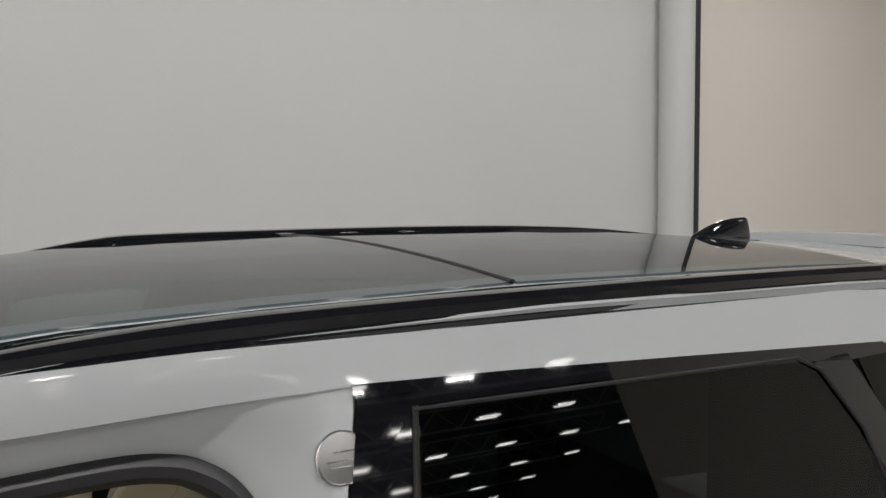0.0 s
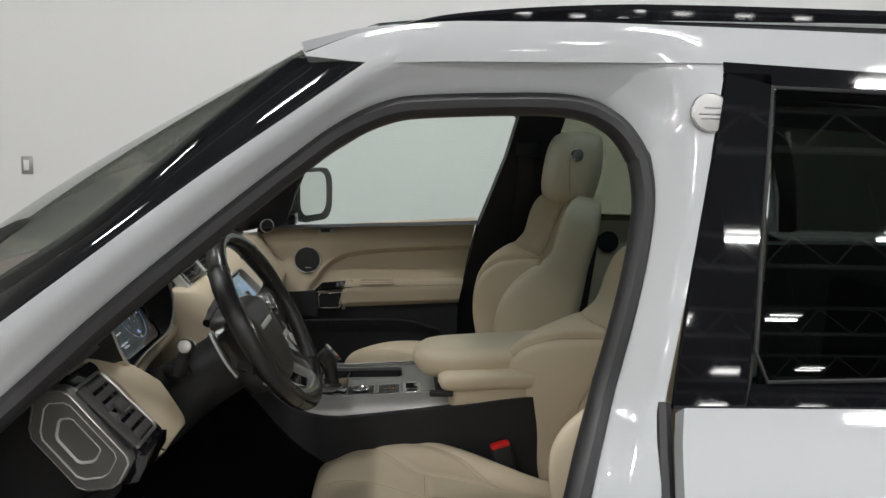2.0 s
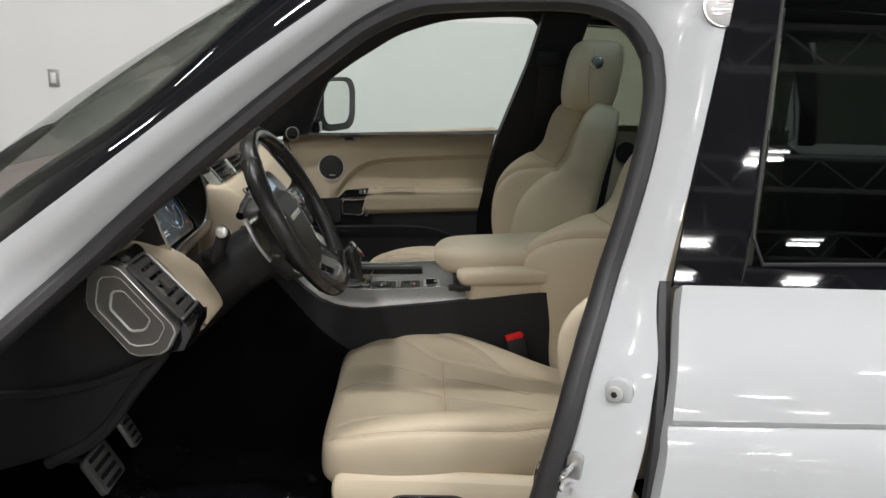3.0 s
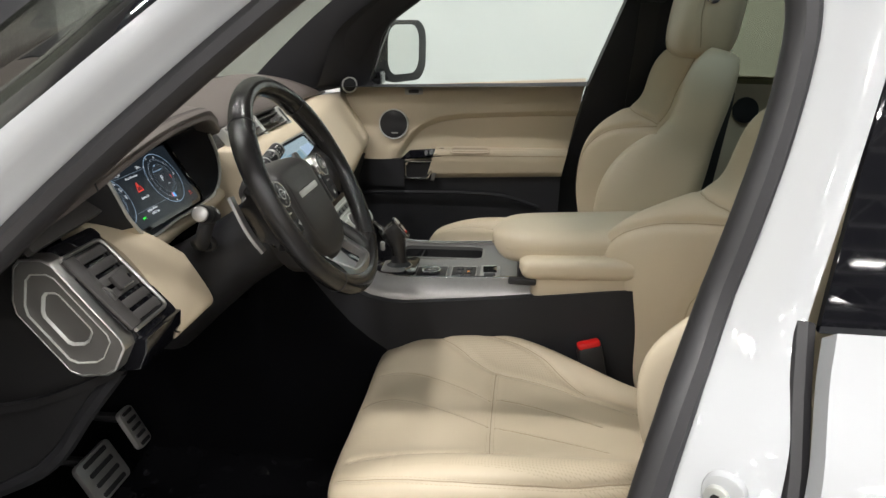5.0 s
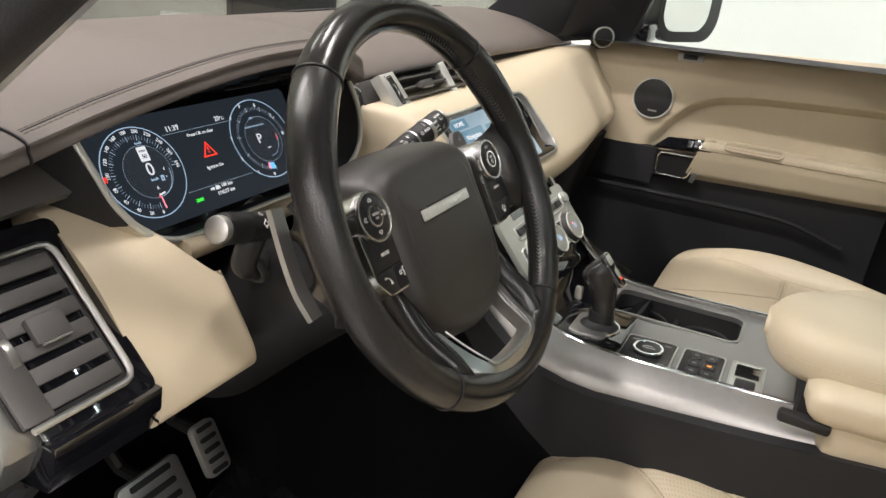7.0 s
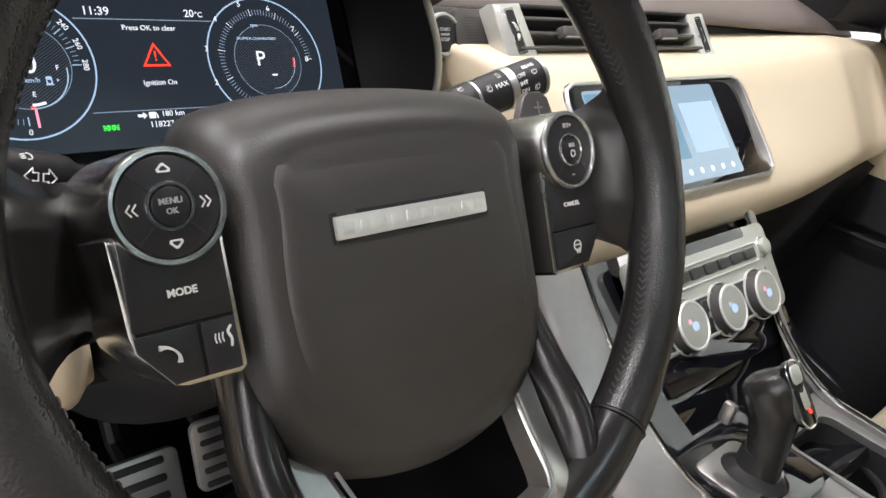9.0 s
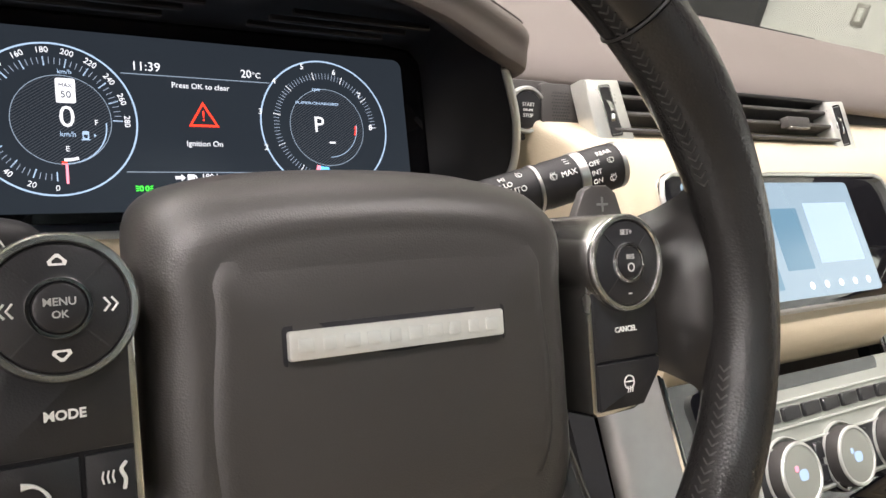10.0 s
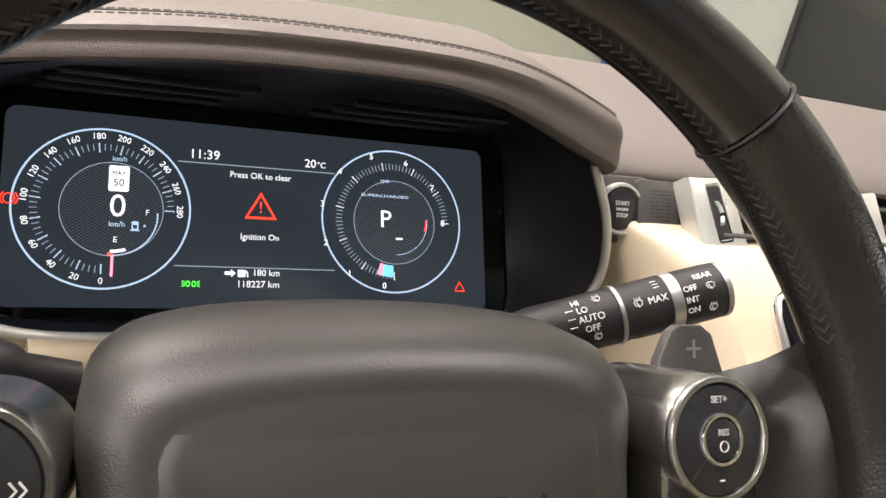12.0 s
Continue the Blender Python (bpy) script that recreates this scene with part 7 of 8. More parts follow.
# armrest
def pad(name, x0, x1, y0, y1, z0, z1, mat, parent, label, lift=0.0, round_=0.03, n=26, nose=0.0):
    """A stuffed pad along x with rounded ends."""
    rings = []
    for i in range(n + 1):
        t = i / n
        t = t * t * (3 - 2 * t)
        d0, d1 = t * (x1 - x0), (1 - t) * (x1 - x0)
        hz, hy0 = (z1 - z0) / 2, (y1 - y0) / 2
        fy = 1.0
        fz = 1.0
        reach = hy0 * (0.55 + (nose or 0.0))
        if nose is not None and d0 < reach:
            fy = max(0.30, (1 - (1 - d0 / reach) ** 2.4) ** 0.5)
        if nose is None:
            fy = fz = 1.0 - 0.10 * max(0.0, 1 - d0 / 0.012) ** 2
        elif d0 < hz * 1.2:
            fz = max(0.35, (1 - (1 - d0 / (hz * 1.2)) ** 2) ** 0.5)
        if nose is not None and d1 < hz:
            fz = min(fz, max(0.4, (1 - (1 - d1 / hz) ** 2) ** 0.5))
        x = x0 + (x1 - x0) * t
        cz_ = (z0 + z1) / 2 + lift * t + hz * (1 - fz) * 0.25
        rings.append([V(x, (y0 + y1) / 2 + a, cz_ + b) for a, b in rounded(2 * hy0 * fy, 2 * hz * fz, min(round_, hz * fz * 0.9, hy0 * fy * 0.9), 5)])
    return part(name, loft(rings), mat, parent, label, smooth=60)


arm = thing("storage_box", (0.0, 0.0, 1.05), "cream leather centre storage box with two stitched lids", "storage box")
pad("lid", -0.224, 0.20, -0.150, 0.012, 1.080, 1.142, CREAM, arm, "cream leather armrest lid", 0.030, 0.026, 48, 0.6)
pad("lid", -0.168, 0.20, 0.018, 0.146, 1.050, 1.104, CREAM, arm, "cream leather armrest lid", 0.028, 0.024, 26, 0.4)
pad("base", -0.150, 0.30, -0.174, 0.150, 1.034, 1.080, CREAM, arm, "cream leather armrest box", 0.036, 0.006, 26, None)
pad("side_roll", -0.172, 0.30, -0.181, -0.110, 1.066, 1.106, CREAM, arm, "cream leather side roll", 0.022, 0.015, 30, -0.2)
part("lid_base", box((-0.160, -0.070, 1.066), (0.030, 0.150, 0.048), 0.008), SATIN_BLACK, arm, "black base under the lid")
part("catch", box((-0.166, -0.172, 1.065), (0.050, 0.014, 0.013), 0.004), SATIN_BLACK, arm, "black armrest catch")
part("hinge_trim", box((0.0, 0.0, 0.0), (0.030, 0.014, 0.044), 0.004, 2, pose(0.030, -0.152, 1.142, 0, 40, 0)), CHROME, arm, "chrome hinge plate")
stitches("lid_stitching", spline([(-0.205, -0.095, 1.108), (-0.19, -0.138, 1.112), (-0.12, -0.1505, 1.118), (0.10, -0.1508, 1.134)], 8), STITCH, arm, 0.0006)
part("tunnel_rear", box((0.20, 0.0, 0.72), (0.12, 0.29, 0.56), 0.02), DARK_TRIM, arm, "dark rear of the console")

# ---- seats ----
def drape(ob, pts, way, n=40):
    """Lay a path onto an object's smoothed surface: each point is cast along way."""
    dg = bpy.context.evaluated_depsgraph_get()
    tree = BVHTree.FromObject(ob, dg)
    out = []
    for p in even(spline(pts, 6), n):
        hit = tree.ray_cast(p - Vector(way) * 0.6, Vector(way), 1.4)
        if hit[0] is not None:
            out.append(hit[0])
    return out


def upholster(ob, seams, depth=0.0045, width=0.0075, soft=()):
    """Fix the smoothed shape and draw the leather in along the seams, so that the panels between them stand up softly."""
    dg = bpy.context.evaluated_depsgraph_get()
    me = bpy.data.meshes.new_from_object(ob.evaluated_get(dg))
    ob.modifiers.clear()
    ob.data = me
    co, no = np.empty(len(me.vertices) * 3), np.empty(len(me.vertices) * 3)
    me.vertices.foreach_get("co", co)
    me.vertices.foreach_get("normal", no)
    co, no = co.reshape(-1, 3), no.reshape(-1, 3)
    def nearness(paths):
        near = np.full(len(co), 9.0)
        for path in paths:
            P = np.array([tuple(p) for p in even(path, 140)])
            for k in range(0, len(P), 20):
                d = co[:, None, :] - P[None, k:k + 20, :]
                near = np.minimum(near, np.sqrt((d * d).sum(2)).min(1))
        return near

    wrinkle = np.array([noise.noise(Vector(p) * 11.0) for p in co])
    push = np.maximum(depth * np.exp(-(nearness(seams) / width) ** 2), 0.0016 * np.exp(-(nearness(soft) / 0.005) ** 2)) + 0.0012 * wrinkle
    me.vertices.foreach_set("co", (co - no * push[:, None]).ravel())
    me.update()
    for p in me.polygons:
        p.use_smooth = True


def snap(ob, pts, lift=0.0):
    """Lay points on the nearest skin of a cushion."""
    tree = BVHTree.FromPolygons([v.co for v in ob.data.vertices], [tuple(p.vertices) for p in ob.data.polygons])
    out = []
    for p in pts:
        c, n, _, _ = tree.find_nearest(p)
        out.append(c + n * lift)
    return out


def seam_rows(s, ob, path, ob_name="seat_stitching", gap=0.0042, rows=(-1, 1)):
    """Two rows of thread beside a seam, with the dark joint between them."""
    if len(path) < 4:
        return
    P = even(snap(ob, path), max(8, len(path) // 2))
    part("seat_seam", tube(snap(ob, P), 0.0008, 6), SEAM, s)
    for sg in rows:
        Q = []
        for i, p in enumerate(P):
            t = (P[min(i + 1, len(P) - 1)] - P[max(i - 1, 0)]).normalized()
            side = t.cross(V(0, 0, 1)) if abs(t.z) < 0.8 else t.cross(V(1, 0, 0))
            Q.append(p + side.normalized() * gap * sg)
        Q = snap(ob, Q, 0.0002)
        stitches(ob_name, Q, STITCH, s, 0.0007, 0.62, 0.0062)


def seat(cy, inboard, name_label, back=(0.0, 0.0), puff=0.0):
    s = thing("front_seat", (-0.1, cy, 0.46), name_label, "seat", "front seats of the car")
    hw = 0.262
    # cushion, drawn in at its inboard rear where the belt buckle stands
    def inner_w(x):
        return float(np.interp(x, [-0.25, -0.185, -0.12, -0.06, 0.0, 0.16], [1.0, 0.96, 0.86, 0.70, 0.60, 0.56]))

    rings = []
    for x, k, zt, zb in ((-0.425, 0.72, 0.885, 0.845), (-0.414, 0.92, 0.912, 0.82), (-0.36, 0.99, 0.934, 0.80), (-0.25, 1.0, 0.937, 0.80), (-0.12, 0.91, 0.930, 0.80), (0.02, 0.76, 0.918, 0.80), (0.12, 0.68, 0.908, 0.80), (0.16, 0.64, 0.885, 0.82)):
        w = hw * k
        b = 0.036 * smooth01(-0.43, -0.22, x)
        rings.append([V(x, cy + a * w * (inner_w(x) if a * inboard > 0 else 1.0), z - (0.028 * smooth01(-0.16, 0.04, x) if a * inboard > 0.5 else 0.0)) for a, z in ((-0.93, zb), (-1.0, (zt + zb) / 2), (-0.985, zt + b * 0.2), (-0.86, zt + b), (-0.70, zt + b * 0.75), (-0.60, zt), (-0.3, zt - 0.002), (0.0, zt - 0.001), (0.3, zt - 0.002), (0.60, zt), (0.70, zt + b * 0.75), (0.86, zt + b), (0.985, zt + b * 0.2), (1.0, (zt + zb) / 2), (0.93, zb))])
    cushion = part("cushion", loft(rings), CREAM, s, "cream leather seat cushion", subsurf=4)

    def on_top(pts):
        """A path over the cushion: x, and the distance from its middle towards the car's middle."""
        return drape(cushion, [V(x, cy + inboard * d, 0.93) for x, d in pts], (0, 0, -1))

    edge_in = [(-0.395, 0.185), (-0.335, 0.200), (-0.277, 0.168), (-0.235, 0.128), (-0.200, 0.100), (-0.149, 0.092), (-0.092, 0.078), (-0.03, 0.052), (0.03, 0.030)]
    edge_out = [(-0.395, -0.170), (-0.335, -0.176), (-0.277, -0.168), (-0.235, -0.158), (-0.200, -0.152), (-0.12, -0.150), (-0.02, -0.140), (0.06, -0.130)]
    ridge_in = [(-0.330, 0.204), (-0.256, 0.198), (-0.192, 0.180), (-0.129, 0.146), (-0.083, 0.108), (-0.050, 0.076)]
    ridge_out = [(-0.405, -0.205), (-0.36, -0.228), (-0.25, -0.238), (-0.12, -0.222), (0.0, -0.190)]
    seams = [on_top(p) for p in (edge_in, edge_out, ridge_in, ridge_out, [(-0.201, 0.100), (-0.203, 0.0), (-0.203, -0.08), (-0.201, -0.152)])]
    pleats = [on_top(p) for p in ([(-0.402, 0.093), (-0.337, 0.079), (-0.266, 0.042), (-0.206, 0.002)], [(-0.412, -0.005), (-0.355, -0.007), (-0.277, -0.038), (-0.206, -0.073)],
                                  [(-0.198, 0.010), (-0.135, 0.0), (-0.033, -0.030)], [(-0.198, -0.073), (-0.13, -0.082), (-0.03, -0.100)])]
    upholster(cushion, seams, 0.0038, 0.007, pleats)
    cushion.data.materials.append(CREAM_PERF)
    for p in cushion.data.polygons:
        d = (p.center.y - cy) * inboard
        if p.center.z > 0.915 and p.normal.z > 0.3 and -0.33 < p.center.x < 0.02:
            a = float(np.interp(p.center.x, [q[0] for q in edge_in], [q[1] for q in edge_in]))
            b = float(np.interp(p.center.x, [q[0] for q in ridge_in], [q[1] for q in ridge_in]))
            if a + 0.004 < d < b - 0.004 or -0.215 < d < -0.168:
                p.material_index = 1
    for path in seams:
        seam_rows(s, cushion, path, rows=(1,) if path is seams[0] else (-1, 1), gap=0.0055)
    for path in pleats:
        seam_rows(s, cushion, path, gap=0.0034)
    # outer side valance with switch pack
    o = -1 if cy < 0 else 1
    vy = cy + o * 0.268
    rows = []
    for x, zt, zb in ((-0.40, 0.880, 0.82), (-0.36, 0.890, 0.75), (-0.20, 0.890, 0.725), (0.0, 0.882, 0.725), (0.15, 0.872, 0.74)):
        rows.append([V(x, cy + o * 0.215, zb), V(x, vy + o * 0.004, zb + 0.01), V(x, vy + o * 0.014, (zt + zb) / 2), V(x, vy, zt - 0.01), V(x, cy + o * 0.225, zt)])
    part("side_valance", loft(rows), CREAM, s, "cream plastic seat side cover", subsurf=2)
    sm = basis((-0.235, vy + o * 0.010, 0.815), (-o, 0, 0) if o > 0 else (1, 0, 0), (0, 0.1 * -o, 1))
    part("switch_pack", slab(rounded(0.150, 0.075, 0.034, 6), sm, 0.008, 0.003), GLOSS_BLACK, s, "black seat switch pack")
    part("switch_dial", disc(sm @ Matrix.Translation((0, 0.012, 0.008)), 0.016, 0.006, 24, 0.002), SATIN_METAL, s, "silver seat switch dial")
    part("switch_bar", slab(rounded(0.060, 0.010, 0.004), sm @ Matrix.Translation((0.0, -0.022, 0.008)), 0.006, 0.002), SATIN_METAL, s, "silver seat switch bar")
    part("base", box((-0.12, cy, 0.66), (0.44, 0.40, 0.32), 0.03), SATIN_BLACK, s, "black seat base")
    # backrest: rings up the back, bolsters reaching forward, shoulder wings above a drawn-in waist
    bx, bz = back
    def spine(t):
        return 0.085 + 0.150 * t + bx, 0.875 + 0.58 * t + bz

    rings = []
    for t, w, bol, th in ((0.0, 0.80, 0.050, 0.08), (0.08, 0.93, 0.115, 0.09), (0.20, 1.0, 0.158, 0.09), (0.34, 1.0, 0.184, 0.085), (0.46, 0.98, 0.186, 0.08), (0.56, 0.94, 0.164, 0.075), (0.64, 0.89, 0.122, 0.07), (0.71, 0.86, 0.072, 0.065), (0.80, 0.88, 0.078, 0.06), (0.90, 0.84, 0.078, 0.055), (0.97, 0.70, 0.052, 0.05), (1.0, 0.54, 0.020, 0.045)):
        fx, fz = spine(t)
        w *= hw
        bol += puff * math.exp(-((t - 0.42) / 0.17) ** 2)
        side = 0.022
        nx, nz = 0.968, -0.25
        rings.append([V(fx + dx * nx, cy + a * w, fz + dx * nz) for a, dx in ((-0.93, side * 1.6), (-1.0, side * 0.6), (-1.0, -bol * 0.72), (-0.92, -bol), (-0.74, -bol * 0.72), (-0.58, -bol * 0.10), (-0.28, 0.003), (0.0, 0.004), (0.28, 0.003), (0.58, -bol * 0.10), (0.74, -bol * 0.72), (0.92, -bol), (1.0, -bol * 0.72), (1.0, side * 0.6), (0.93, side * 1.6), (0.5, th), (-0.5, th))])
    rest = part("backrest", loft(rings), CREAM, s, "cream leather backrest with deep bolsters and shoulder wings", subsurf=4)

    def on_back(pts):
        """A path over the front of the backrest: height share and share of the half width."""
        return drape(rest, [V(spine(t)[0], cy + a * hw, spine(t)[1]) for t, a in pts], (0.968, 0, -0.25))

    lines, wings = [], []
    for sg in (-1, 1):
        lines.append(on_back([(0.10, sg * 0.56), (0.22, sg * 0.60), (0.38, sg * 0.58), (0.50, sg * 0.53), (0.60, sg * 0.46)]))
        lines.append(on_back([(0.14, sg * 0.88), (0.30, sg * 0.90), (0.42, sg * 0.86), (0.53, sg * 0.76), (0.60, sg * 0.62), (0.635, sg * 0.50)]))
        wings.append(on_back([(0.955, sg * 0.34), (0.88, sg * 0.40), (0.80, sg * 0.46), (0.71, sg * 0.47), (0.645, sg * 0.50)]))
        wings.append(on_back([(0.645, sg * 0.50), (0.655, sg * 0.62), (0.665, sg * 0.72), (0.672, sg * 0.80)]))
    yoke = on_back([(0.60, -0.46), (0.645, -0.36), (0.665, -0.18), (0.67, 0.0), (0.665, 0.18), (0.645, 0.36), (0.60, 0.46)])
    upholster(rest, lines + wings + [yoke], 0.006, 0.009)
    rest.data.materials.append(CREAM_PERF)
    for p in rest.data.polygons:
        t = (p.center.z - 0.875 - bz) / 0.58
        a = abs(p.center.y - cy) / hw
        if 0.14 < t < 0.50 and p.normal.x < -0.75 and 0.62 < a < 0.84:
            p.material_index = 1
    for path in lines + wings:
        seam_rows(s, rest, path)
    part("back_shell", loft([[V(spine(t)[0] + dx, cy + a * hw * w, spine(t)[1]) for a, dx in ((-0.70, 0.030), (-0.5, d), (0.5, d), (0.70, 0.030))] for t, w, d in ((0.06, 0.9, 0.10), (0.4, 0.96, 0.100), (0.8, 0.84, 0.070), (0.92, 0.66, 0.058))]), SATIN_BLACK, s, "dark plastic seat back shell")
    # headrest
    rings = []
    hx, hz = 0.225 + bx, 1.525 + bz
    for t, w, d in ((-1.0, 0.60, 0.55), (-0.88, 0.86, 0.86), (-0.5, 0.96, 1.0), (0.0, 1.0, 1.0), (0.5, 0.98, 0.95), (0.85, 0.86, 0.80), (1.0, 0.60, 0.5)):
        z = hz + 0.098 * t
        x = hx + 0.012 * t
        rings.append([V(x + a * 0.064 * d - (0.014 if a < 0 else 0), cy + b * 0.128 * w, z) for a, b in ((-1.0, -0.55), (-0.72, -0.92), (0.0, -1.0), (0.75, -0.88), (1.0, -0.4), (1.0, 0.4), (0.75, 0.88), (0.0, 1.0), (-0.72, 0.92), (-1.0, 0.55), (-1.06, 0.0))])
    hr = part("headrest", loft(rings), CREAM, s, "cream leather headrest", subsurf=3)
    edge = drape(hr, [V(hx - 0.035, cy, hz - 0.07), V(hx - 0.042, cy, hz), V(hx - 0.030, cy, hz + 0.07)], (0, 1, 0))
    upholster(hr, [edge], 0.003, 0.006)
    part("headrest_seam", tube([q + V(0, -0.0004, 0) for q in edge], 0.0009, 6), SEAM, hr)
    mb = basis((hx - 0.024, cy - 0.1185, hz + 0.036), (1, 0, 0), (0, 0, 1))
    part("headrest_button", disc(mb, 0.017, 0.006, 28, 0.002), CHROME, hr, "round chrome headrest button")
    part("button_face", disc(mb @ Matrix.Translation((0, 0, 0.0058)), 0.012, 0.001, 24, 0.0004), SATIN_METAL, hr, "grey button face")
    for dy in (-0.055, 0.055):
        part("headrest_post", tube([(hx + 0.020, cy + dy, hz - 0.145), (hx + 0.015, cy + dy, hz - 0.065)], 0.006, 8), CHROME, s, "chrome headrest post")
    return s


seat(-0.372, 1, "cream leather driver seat with power switches on its side", (0.030, -0.045), 0.062)
seat(0.385, -1, "cream leather passenger seat with deep bolsters and headrest")

bk = thing("belt_buckle", (-0.028, -0.20, 0.9), "black seat belt buckle with a red release button", "belt buckle")
bmk = basis((-0.034, -0.206, 0.926), (0.94, 0.20, 0.20), (-0.22, 0.06, 0.97))
part("body", box((0, 0, 0), (0.044, 0.075, 0.024), 0.006, 2, bmk), SATIN_BLACK, bk)
part("release_button", box((0, 0.040, 0.0), (0.040, 0.013, 0.020), 0.004, 2, bmk), RED, bk, "red release button")
part("stem", tube([bmk @ V(0, -0.03, 0), bmk @ V(0.0, -0.14, 0.0)], 0.012, 8), SATIN_BLACK, bk)

# ---- pedals and foot well ----
def pedal(name, c, w, h, tilt, n, label):
    p = thing(name, c, label, "pedal")
    m = basis(c, (0, 1, 0), (-math.sin(tilt), 0, math.cos(tilt)))
    part("pad", slab(rounded(w, h, 0.010), m, 0.010, 0.002), STEEL, p, "brushed steel pedal pad")
    for k in range(n):
        part("rubber_strip", slab(rounded(w * 0.66, h / n * 0.42, 0.003), m @ Matrix.Translation((0, h * (-0.5 + (k + 0.5) / n), 0.0098)), 0.003, 0.001), RUBBER, p, "black rubber strip")
    part("arm", tube([m @ V(0, h * 0.3, -0.004), m @ V(0, h * 0.6, -0.05), m @ V(0, 0.28, -0.12)], 0.010, 8), SATIN_BLACK, p)


pedal("accelerator_pedal", (-0.888, -0.252, 0.748), 0.044, 0.082, radians(28), 5, "steel accelerator pedal with black rubber strips")
pedal("brake_pedal", (-0.912, -0.330, 0.700), 0.105, 0.085, radians(30), 4, "wide steel brake pedal with black rubber ribs")
film = thing("floor_film", (-0.58, -0.32, 0.63), "crumpled clear plastic floor film, shiny", "plastic film")


def film_fn(u, v):
    x, y = -0.90 + 0.45 * u, -0.62 + 0.49 * v
    crease = abs(noise.noise(V(x * 13, y * 11, 1.0))) + 0.6 * abs(noise.noise(V(x * 30 + y * 9, y * 25, 3.0)))
    return (x, y, 0.640 + 0.012 * noise.noise(V(x * 9, y * 9, 0)) + 0.016 * crease + 0.050 * smooth01(0.72, 1.0, v) * (0.6 + 0.5 * noise.noise(V(x * 14, 2.0, 0))))


part("sheet", sheet(film_fn, 90, 90, 0.0015), FILM, film, "shiny crumpled plastic sheet")

# ---- front passenger door, inside ----
pd = thing("passenger_door", (-0.35, 0.85, 0.5), "closed passenger door with cream leather inner trim", "car door")
part("outer_skin", sheet(lambda u, v: (-0.96 + 1.0 * u + 0.06 * v, gy(0.47 + 0.80 * v) + 0.004, 0.47 + 0.80 * v), 10, 24, -0.02), WHITE_PAINT, pd, "glossy white door skin")


def door_sheet(x0, x1, z0, z1, fy, nu=24, nv=12):
    return sheet(lambda u, v: (x0 + (x1 - x0) * u, fy(x0 + (x1 - x0) * u, z0 + (z1 - z0) * v), z0 + (z1 - z0) * v + 0.050 * (x0 + (x1 - x0) * u + 0.3) * v * (1 if z1 > 1.25 else 0)), nu, nv, 0.02)


def door_end(z):
    """Where the door's inner trim stops before the pillar."""
    return -0.006 + 0.17 * (z - 1.33)


def upper_trim(u, v):
    """Padded upper door trim whose lower edge sweeps down round the speaker."""
    x = -0.72 + (door_end(1.28) + 0.72) * u
    z0 = float(np.interp(x, [-0.60, -0.535, -0.518, -0.499, -0.465, -0.421, -0.361, -0.258, -0.117, 0.03], [1.082, 1.086, 1.104, 1.138, 1.174, 1.197, 1.209, 1.218, 1.227, 1.234]))
    z1 = 1.3405 + 0.072 * (x + 0.008)
    z = z0 + (z1 - z0) * v
    y = 0.750 + 0.016 * smooth01(0.80, 1.0, v) ** 2 + 0.022 * (1 - smooth01(0.0, 0.16, v)) * smooth01(-0.56, -0.52, x)
    return (x + (door_end(z) - door_end(1.28)) * u, y, z)


def armrest_low(x):
    return 1.027 + 0.060 * (x + 0.448)


def middle_trim(u, v):
    x = -0.70 + (door_end(1.18) + 0.70) * u
    z = 1.05 + 0.195 * v
    return (x + (door_end(z) - door_end(1.18)) * u, 0.773, z)


def armrest_fn(u, v):
    """Padded lower rest: a soft front face that turns over into a ledge."""
    x = -0.430 + (door_end(1.09) + 0.428) * u
    lo, hi = armrest_low(x), 1.120 + 0.030 * (x + 0.42)
    z = lo + (hi - lo) * min(1.0, v / 0.75)
    y = float(np.interp(v, [0.0, 0.12, 0.45, 0.66, 0.75, 0.86, 1.0], [0.766, 0.750, 0.741, 0.740, 0.7445, 0.757, 0.774]))
    return (x - 0.027 * (1 - min(1.0, v / 0.75)) * (1 - u) + (door_end(z) - door_end(1.09)) * u, y, z + 0.002 * math.sin(min(1.0, v / 0.75) * 3.14) + (0.003 if v > 0.8 else 0.0))


part("upper_trim", sheet(upper_trim, 70, 18, 0.02), CREAM, pd, "cream leather upper door trim")
part("middle_trim", sheet(middle_trim, 24, 8, 0.02), CREAM, pd, "cream leather middle door panel")
part("lower_trim", door_sheet(-0.90, -0.055, 0.50, 1.050, lambda x, z: 0.769 - 0.02 * smooth01(0.9, 0.6, z)), DARK_TRIM, pd, "dark lower door trim")
part("front_lower", door_sheet(-0.86, -0.525, 1.000, 1.083, lambda x, z: 0.752), DARK_TRIM, pd, "dark front door trim")
part("armrest", sheet(armrest_fn, 40, 24, 0.012), CREAM, pd, "cream leather door armrest")
rest_line = [Vector(armrest_fn(u, 0.60)) + V(0, -0.0006, 0) for u in np.linspace(0.02, 0.985, 30)]
part("armrest_seam", tube(rest_line, 0.0011, 6), SEAM, pd)
# no hollow is cut: a darker flat plate paints the cup's recess shade
part("pull_cup_shade", slab(rounded(0.112, 0.022, 0.010, 5), basis((-0.328, 0.748, 1.1200), (1, 0, 0.03), (0, 0.85, 0.5)), 0.0022, 0.0008), CREAM_SHADE, pd, "cream plate darkened for the shade in the pull cup")
part("pull_lip", rim_loop(basis((-0.328, 0.747, 1.1220), (1, 0, 0.03), (0, 0.85, 0.5)), 0.116, 0.026, 0.012, 0.0024), CREAM, pd, "cream edge of the pull cup")
